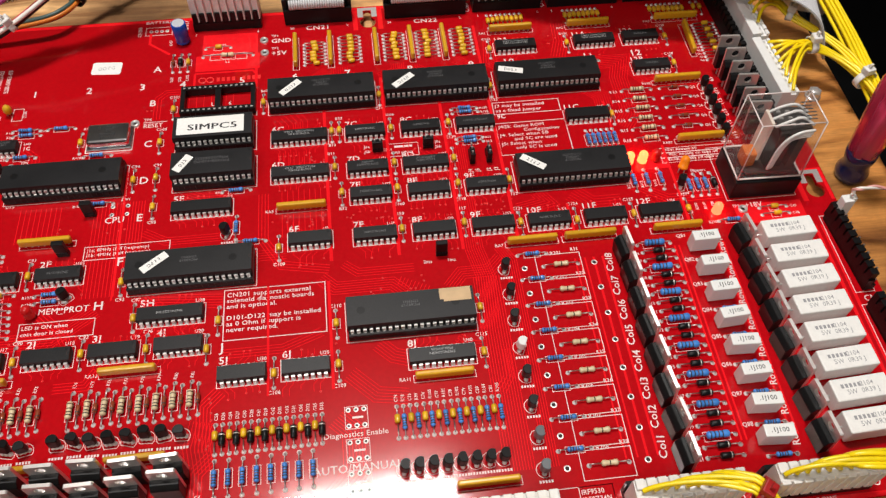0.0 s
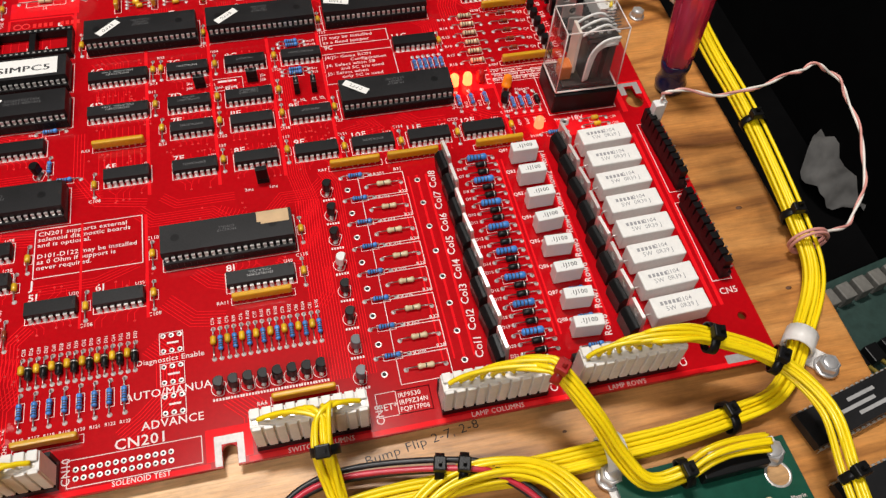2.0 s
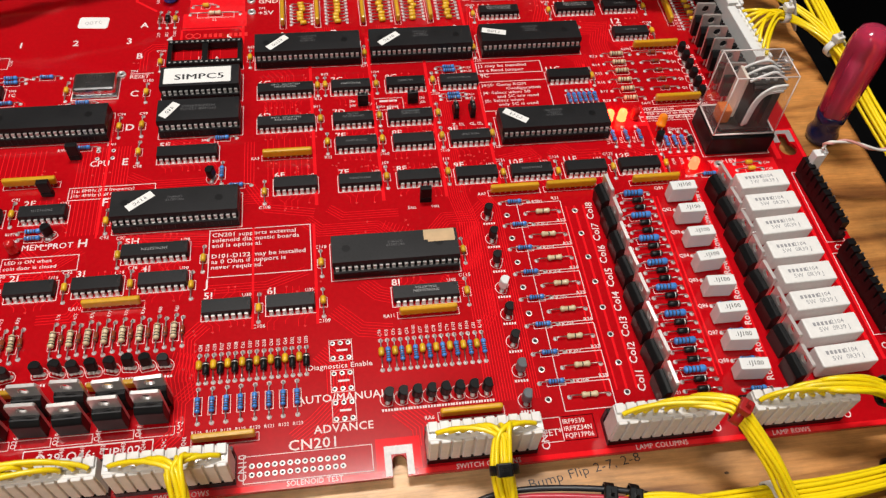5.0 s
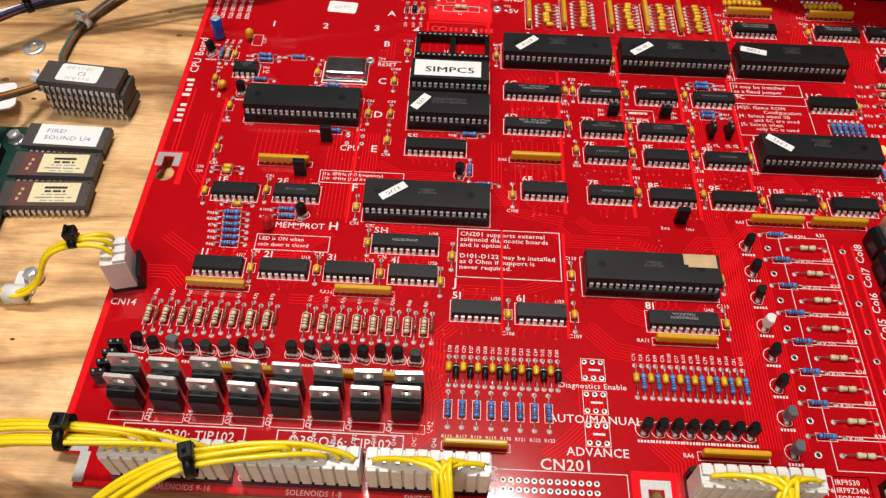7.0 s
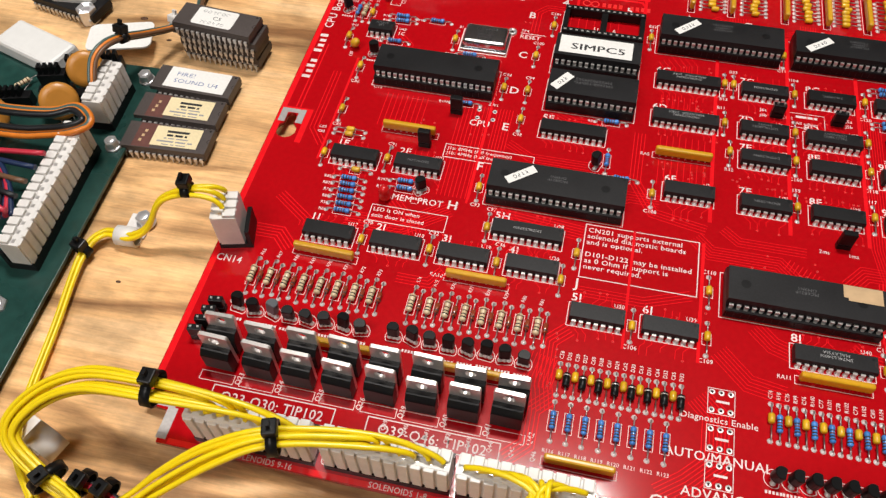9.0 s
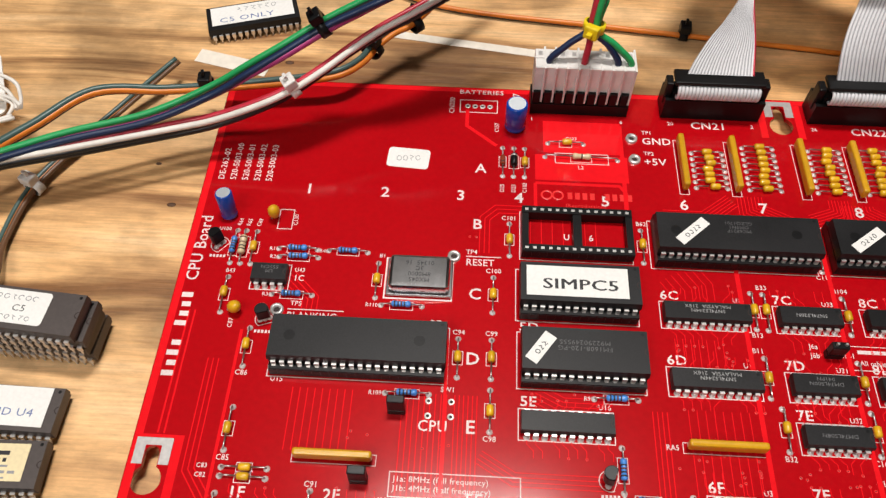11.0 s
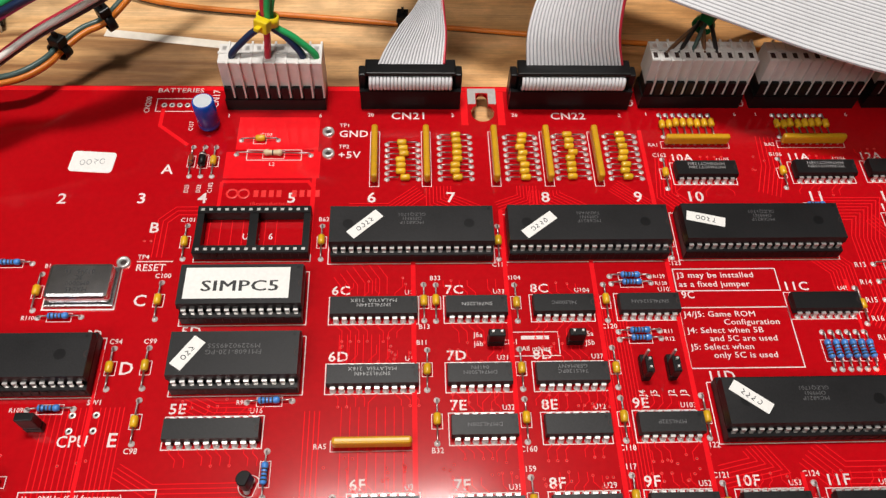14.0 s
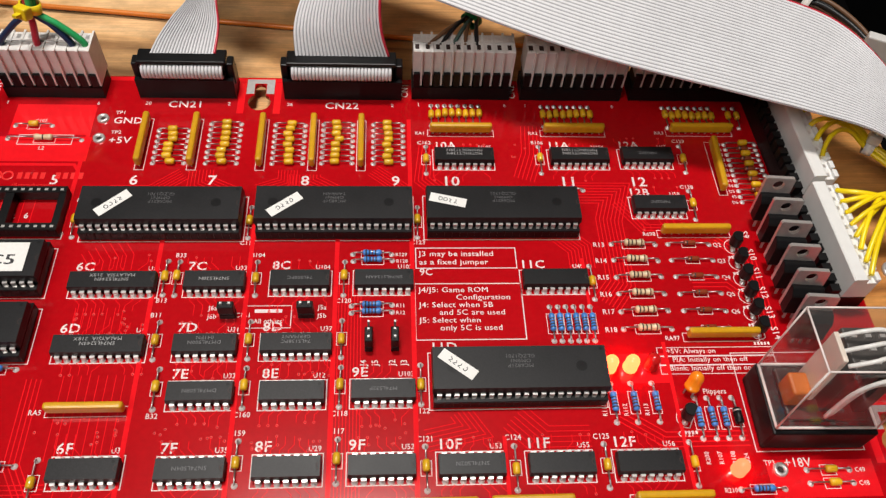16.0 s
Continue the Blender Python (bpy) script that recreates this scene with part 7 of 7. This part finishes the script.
for cx, y, turn, lab in ((-235.2, 221.2, -1, 0), (-235.0, 204.6, 1.5, 1), (-233.6, 188.2, 3, 2)):
    c = chip(cx, y, 28, z=WZ + 1.6, rz=turn, name="memory_chip", group=LOOSE, label="brown ceramic memory chip with a cream label on the plywood" if lab else "dark memory chip with a white handwritten label on the plywood", category="chip", material=CERAM)
    if lab:
        sticker(c, 4.0, 0.4, 4.72, 20.0, 10.6, 0, CREAM, "cream printed label")
        for row, (yy, hh, words) in enumerate(((3.0, 1.2, (9.5,)), (1.0, 1.1, (2.6, 3.4, 1.0)), (-0.7, 0.6, (1.2, 2.6, 5.0)), (-2.4, 0.8, (7.2, 4.4, 2.0)), (-4.0, 0.5, (3.0, 1.6, 4.0)))):
            px = 4.0 - (sum(words) + 0.8 * (len(words) - 1)) / 2
            for ww in words:
                part("label_bar", lambda bm: bx(bm, px, px + ww, yy - hh / 2, yy + hh / 2, 4.82, 4.85), INK if row < 2 else INKG, c)
                px += ww + 0.8
        part("brown_patch", lambda bm: bx(bm, -13.5, -5.4, -6.4, 6.4, 4.7, 4.715), BROWNP, c, "red-brown bare ceramic patch", key="brownpatch")
        for j in range(3):
            part("package_bar", lambda bm: bx(bm, -11.4, -10.2, -1.0, 0.4, 4.72, 4.735), TANSTK, c, key="pkgbar", at=mpose(0.5 * j, -2.6 + 2.6 * j))
    else:
        sticker(c, 1.0, 0.6, 4.72, 28, 12.0, 0, PAPER, "white label with blue handwriting")
        write(c, "label_writing", ["FIRE!", "SOUND U4"], -9.4, 1.6, 4.85, 2.4, INKB, 0, -0.005, 1.55, 1.2)
c = chip(-192.5, 393, 28, z=WZ + 1.6, rz=17, name="memory_chip", group=LOOSE, label="dark memory chip with a white handwritten label on the plywood", category="chip")
sticker(c, 0, 0.8, 4.72, 33, 10.6, 0, PAPER, "white handwritten label")
scrawl(c, 2, 3.2, 4.84, 0, 6, 2.8, 2.4, INKG)
write(c, "label_writing", ["C5 ONLY"], -13.5, -3.2, 4.84, 2.8, INKB, 0, -0.005, 1.2, 1.3)
c = chip(-316, 262, 28, z=WZ + 1.6, rz=-12, name="memory_chip", group=LOOSE, label="bare dark memory chip lying on the plywood", category="chip")
c = chip(-318, 290, 28, z=WZ + 1.6, rz=62, name="memory_chip", group=LOOSE, label="bare dark memory chip lying on the plywood", category="chip")
c = chip(238.5, 42, 40, z=WZ + 1.6, rz=13, name="loose_chip", group="", label="long black chip lying askew on the plywood", category="chip")
for k, (x0, x1) in enumerate(((-4, 9), (-9, 7), (-3, 12))):
    part("marking_bar", lambda bm: bx(bm, x0, x1, 2.4 - 3.0 * k, 3.8 - 3.0 * k, 4.71, 4.73), PRINT, c)
c = chip(240, 14, 40, z=WZ + 1.6, rz=10, name="loose_chip", group="", label="long black chip lying askew on the plywood", category="chip")
for x, y, rz, w, h, lab in ((-197.5, 370.5, -14, 30, 7, "white"), (-106, 386.5, -8, 58, 4, "white")):
    s = thing("tape_strip", "narrow strip of milky translucent tape lying on the plywood", "tape strip", x, y, WZ, rz, "strips of old tape")
    part("sheet", lambda bm: bx(bm, -w / 2, w / 2, -h / 2, h / 2, 0.02, 0.25), TAPE, s)
p = thing("paper_sticker", "small white rounded sticker with pen marks on the board", "sticker", -123.6, 320.6, 0.02, -4)


part("sheet", lambda bm: rounded(bm, 7.4, 4.4, 1.3, 0.02, 0.16), PAPER, p)
scrawl(p, 0, 0, 0.17, 8, 4, 2.2, 2.4, INKG)
write(panel, "pencil_note", ["Bump Flip 2-7, 2-8"], 55.0, 58.0, 0.03, 3.6, INK, 8, -0.012, 1.2, 1.1)

# screwdriver standing on its collar beside the board
sd = thing("screwdriver", "stubby screwdriver with a ruby clear fluted handle and dark blue collar", "screwdriver", 233.4, 217.0, WZ, 0, ry=-3.5)


def handle(bm):
    n = 48
    prof = ((13, 5.4), (14.5, 6.7), (22, 7.3), (44, 8.2), (56, 8.5), (61, 8.2), (64.5, 7.0), (66.5, 4.6), (67.2, 0.5))
    rings(bm, [[(rr * q * math.cos(2 * math.pi * k / n), rr * q * math.sin(2 * math.pi * k / n), z) for k in range(n) for q in (1 - (0.10 if 14 < z < 62 else 0.03) * (k % 8 in (0, 1, 2)),)] for z, rr in prof], smooth=True)


part("handle", handle, REDCLEAR, sd, "ruby clear fluted plastic handle")
part("collar", lambda bm: turned(bm, [(0, 5.6), (1.0, 7.3), (4.5, 7.7), (7.5, 6.6), (10.5, 6.2), (14.0, 7.0), (18.0, 7.25), (18.4, 6.9)], 28), NAVYP, sd, "dark blue rubber collar")
part("blade", lambda bm: tube(bm, [(0, 0, 10), (0, 0, 50)], 2.4, 12), STEEL, sd, "steel shank inside the handle")

# ---- small green tester board by the front edge ----
gb = thing("tester_board", "small green circuit board with a white header and yellow wires", "circuit board", 173, 14, WZ + 3.5, 2)
part("laminate", lambda bm: bx(bm, -34, 32, -34, 22, 0, 1.6, bevel=0.2), GREEN, gb)
part("white_header", lambda bm: (bx(bm, -3, 22, 17.4, 19.6, 1.6, 13, bevel=0.3)), GREYP, gb)
part("black_header", lambda bm: bx(bm, -5, 20, 12, 17.3, 1.6, 7.5, bevel=0.4), BLACKP, gb)
for k in range(4):
    part("resistor", lambda bm: lathe(bm, [(-3.2, 0.4), (-3, 1.2), (3, 1.2), (3.2, 0.4)], 10), TAN, gb, key="gbres", at=mpose(4 + 3.6 * k, -1, 2.9, 0, 0, 80))
part("mount_ring", lambda bm: flat_ring(bm, 23.5, 9, 4.3, 4.9, 1.6, 1.75, 24), SILVER, gb)
part("mount_hole", lambda bm: flat_disc(bm, 23.5, 9, 4.2, 1.64, 24), WOOD, gb)
write(gb, "lettering", ["Lamp Matrix", "     Tester"], 18.5, -0.5, 1.63, 1.5, SILK, 0, 0.0, 1.3, 1.0)

# ---- green sound board at the far left ----
sb = thing("sound_board", "older green circuit board with white plugs and disc capacitors", "circuit board", -292, 148, WZ + 3.0, 2)
part("laminate", lambda bm: bx(bm, -60, 44, -92, 78, 0, 1.6, bevel=0.2), GREENOLD, sb)
for x, y, n in ((-260.5, 147, 15), (-263.0, 200, 6)):
    plug(x, y, 94, n, "large milky nylon wire plug on the green board", h=18, tall_base=4.0, depth=9, z=-1.4, group="milky plugs on the green board")
for x, y in ((-277, 209), (-279, 189), (-304, 176)):
    t = thing("disc_capacitor", "orange-brown disc capacitor leaning on the green board", "capacitor", x, y, -1, 40, "orange disc capacitors", rx=-35)
    part("disc", lambda bm: rings(bm, [[(q * 8 * math.cos(2 * math.pi * k / 20), z, 9 + q * 8 * math.sin(2 * math.pi * k / 20)) for k in range(20)] for z, q in ((-1.6, 0.6), (-1.1, 0.92), (0, 1), (1.1, 0.92), (1.6, 0.6))]), DISC, t, key="disc")
    for s in (-2.5, 2.5):
        part("leg", lambda bm: tube(bm, [(0, 0, -0.5), (0, 0, 3)], 0.3, 5), SILVER, t, key="discleg", at=mpose(s, 0))
for x, y, rz, l in ((-296, 210, 15, 12), (-306, 194, 15, 16), (-281, 220, 20, 24), (-285, 199, 20, 18), (-318, 150, 90, 20), (-292, 120, 4, 18), (-300, 100, 90, 16)):
    t = thing("pin_header", "black multi-way header on the green board", "connector", x, y, -1.4, rz, "black headers on the green board")
    part("base", lambda bm, l=l: bx(bm, -l / 2, l / 2, -2.4, 2.4, 0, 6, bevel=0.3), BLACKP, t)
    for k in range(int((l - 1) / 2.54)):
        part("tooth", lambda bm: bx(bm, -0.7, 0.7, -1.6, 1.6, 5.9, 10), BLACKP, t, key="greentooth", at=mpose(-l / 2 + 1.7 + 2.54 * k, 0))
axial("tan", -312, 198, -304, 210)
hs = harness([(-345, 180, 12), (-310, 178, 15), (-289, 176, 17), (-272, 177, 18), (-263, 180, 19), (-256, 175.5, 18.5), (-261, 171.5, 17), (-273, 170, 14), (-290, 169, 12), (-345, 172, 8)], 5, 2.0, [OWIRE, SWIRE, SWIRE, OWIRE, KWIRE], 1.3, "orange and grey wires looping over the green board", seed=51)
hs2 = harness([(-345, 150, 10), (-310, 158, 12), (-284, 150, 16), (-272, 140, 16), (-266, 128, 15)], 6, 3.0, [BWIRE, RWIRE, KWIRE, NWIRE], 1.1, "dark mixed wires feeding a white plug", seed=53, ends=[(-264, 122 + 7 * k, 18) for k in range(6)])
for x, y, w, h, rz in ((-277.5, 238.5, 29, 17, 16), (-304, 334, 60, 34, 24)):
    t = thing("plastic_card", "blank white plastic card lying loose", "plastic card", x, y, 3, rz, "blank white plastic cards")
    part("sheet", lambda bm: rounded(bm, w / 2, h / 2, 3.0, 0, 0.8), PAPER, t)
wc = thing("wire_coil", "loose coil of thin white wires on a plastic card", "wire coil", -280, 327, 4)
for k in range(5):
    part("wire", lambda bm, k=k: tube(bm, smooth_path([((13 + 2.2 * k) * math.cos(a) + 3 * math.sin(3 * a + k), (8 + 1.4 * k) * math.sin(a), 2.0 + 1.6 * k + 2.5 * math.sin(2 * a + k)) for a in [2 * math.pi * q / 12 for q in range(12)]], 4), 0.75, 6), WWIRE, wc)
t = thing("plastic_block", "white nylon block lying on the plywood", "plastic block", -314, 265, WZ, 5)
part("body", lambda bm: bx(bm, -11, 11, -6, 6, 0, 10, bevel=2), NYLON, t)
t = thing("plastic_block", "pale translucent plastic box beside the green board", "plastic block", -311, 225, -1.4, -18)
part("body", lambda bm: bx(bm, -20, 17, -9, 9, 0, 7, top=1.0, bevel=1.5), WHITEP, t)

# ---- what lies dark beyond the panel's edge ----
# depth beyond the panel is kept black by colour, not by lack of lamps
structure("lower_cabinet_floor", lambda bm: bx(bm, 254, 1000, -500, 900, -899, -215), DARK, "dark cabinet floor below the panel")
DULLGREY = mat("dull_grey_plastic", (0.15, 0.145, 0.13), 0.6, var=0.3)
DULLYEL = mat("dull_yellow_insulation", (0.30, 0.22, 0.04), 0.6, var=0.3)
lb = thing("circuit_board", "dusty dark green circuit board lying low in the cabinet", "circuit board", 430, 70, -190, 12)
part("laminate", lambda bm: bx(bm, -110, 160, -150, 120, 0, 2), mat("dull_dark_green_mask", (0.022, 0.05, 0.042), 0.5, var=0.3), lb)
for k in range(6):
    for j in range(14):
        part("connector", lambda bm: bx(bm, -5, 5, -6, 6, 2, 14, bevel=0.8), (DULLGREY, BLACKP, DULLGREY)[k % 3], lb, key=("low_connector", k % 3), at=mpose(-98 + 14 * j, -114 + 44 * k))
for j in range(18):
    part("wire", lambda bm: tube(bm, [(0, 20, 8), (3, 32, 24), (5, 60, 10)], 1.6, 6), DULLYEL, lb, "dusty yellow wire", key="low_wire", at=mpose(-98 + 11 * j, 0))
t = thing("sheet_of_film", "crumpled grey plastic sheet in the dark cabinet", "plastic sheet", 478, 285, -205, 30)


def crumple(bm):
    g = random.Random(8)
    n = 13
    m = (n - 1) / 2
    grid = []
    for i in range(n):
        u = i / m - 1
        grid.append([bm.verts.new((46 * u * math.sqrt(1 - (j / m - 1) ** 2 / 2), 40 * (j / m - 1) * math.sqrt(1 - u * u / 2), 14 * (1 - u * u) + 5 * g.random() + 5 * math.sin(i * 0.9 + j))) for j in range(n)])
    for i in range(n - 1):
        for j in range(n - 1):
            bm.faces.new((grid[i][j], grid[i + 1][j], grid[i + 1][j + 1], grid[i][j + 1])).smooth = True


part("sheet", crumple, mat("dull_plastic_film", (0.075, 0.073, 0.07), 0.75, var=0.4, scale=30, big=60, bump=0.0), t)
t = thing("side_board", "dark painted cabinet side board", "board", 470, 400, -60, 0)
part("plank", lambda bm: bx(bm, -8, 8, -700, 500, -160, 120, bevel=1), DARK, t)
t = thing("metal_bracket", "pale grey metal bracket by the panel corner", "bracket", 240, 345, WZ, -25)
part("plate", lambda bm: [bx(bm, -6, 30, -2, 2, 0, 40, bevel=0.6), bx(bm, -6, 30, 2, 14, 0, 2)], GREYP, t)

# ---- last: pads, outlines and lettering ----
tagged(part("solder_pad", lambda bm: [turned(bm, [(0.0, 0.98), (0.1, 0.92), (0.34, 0.48), (0.75, 0.28)], 8, x, y) for x, y in PADS], PADM, board), kind="stuff")
part("silkscreen_outline", outline_build, SILK, board)
tagged(part("silkscreen_arc", lambda bm: [strip(bm, c + c[:1], 0.24, 0.052) for c in CURVES], SILK, board), kind="stuff")
tagged(part("silkscreen_dash", lambda bm: [bm.faces.new([bm.verts.new((x, y, 0.05)) for x, y in ((a, c), (b, c), (b, d), (a, d))]) for a, b, c, d in BARS], SILK, board), kind="stuff")
finish_letters()
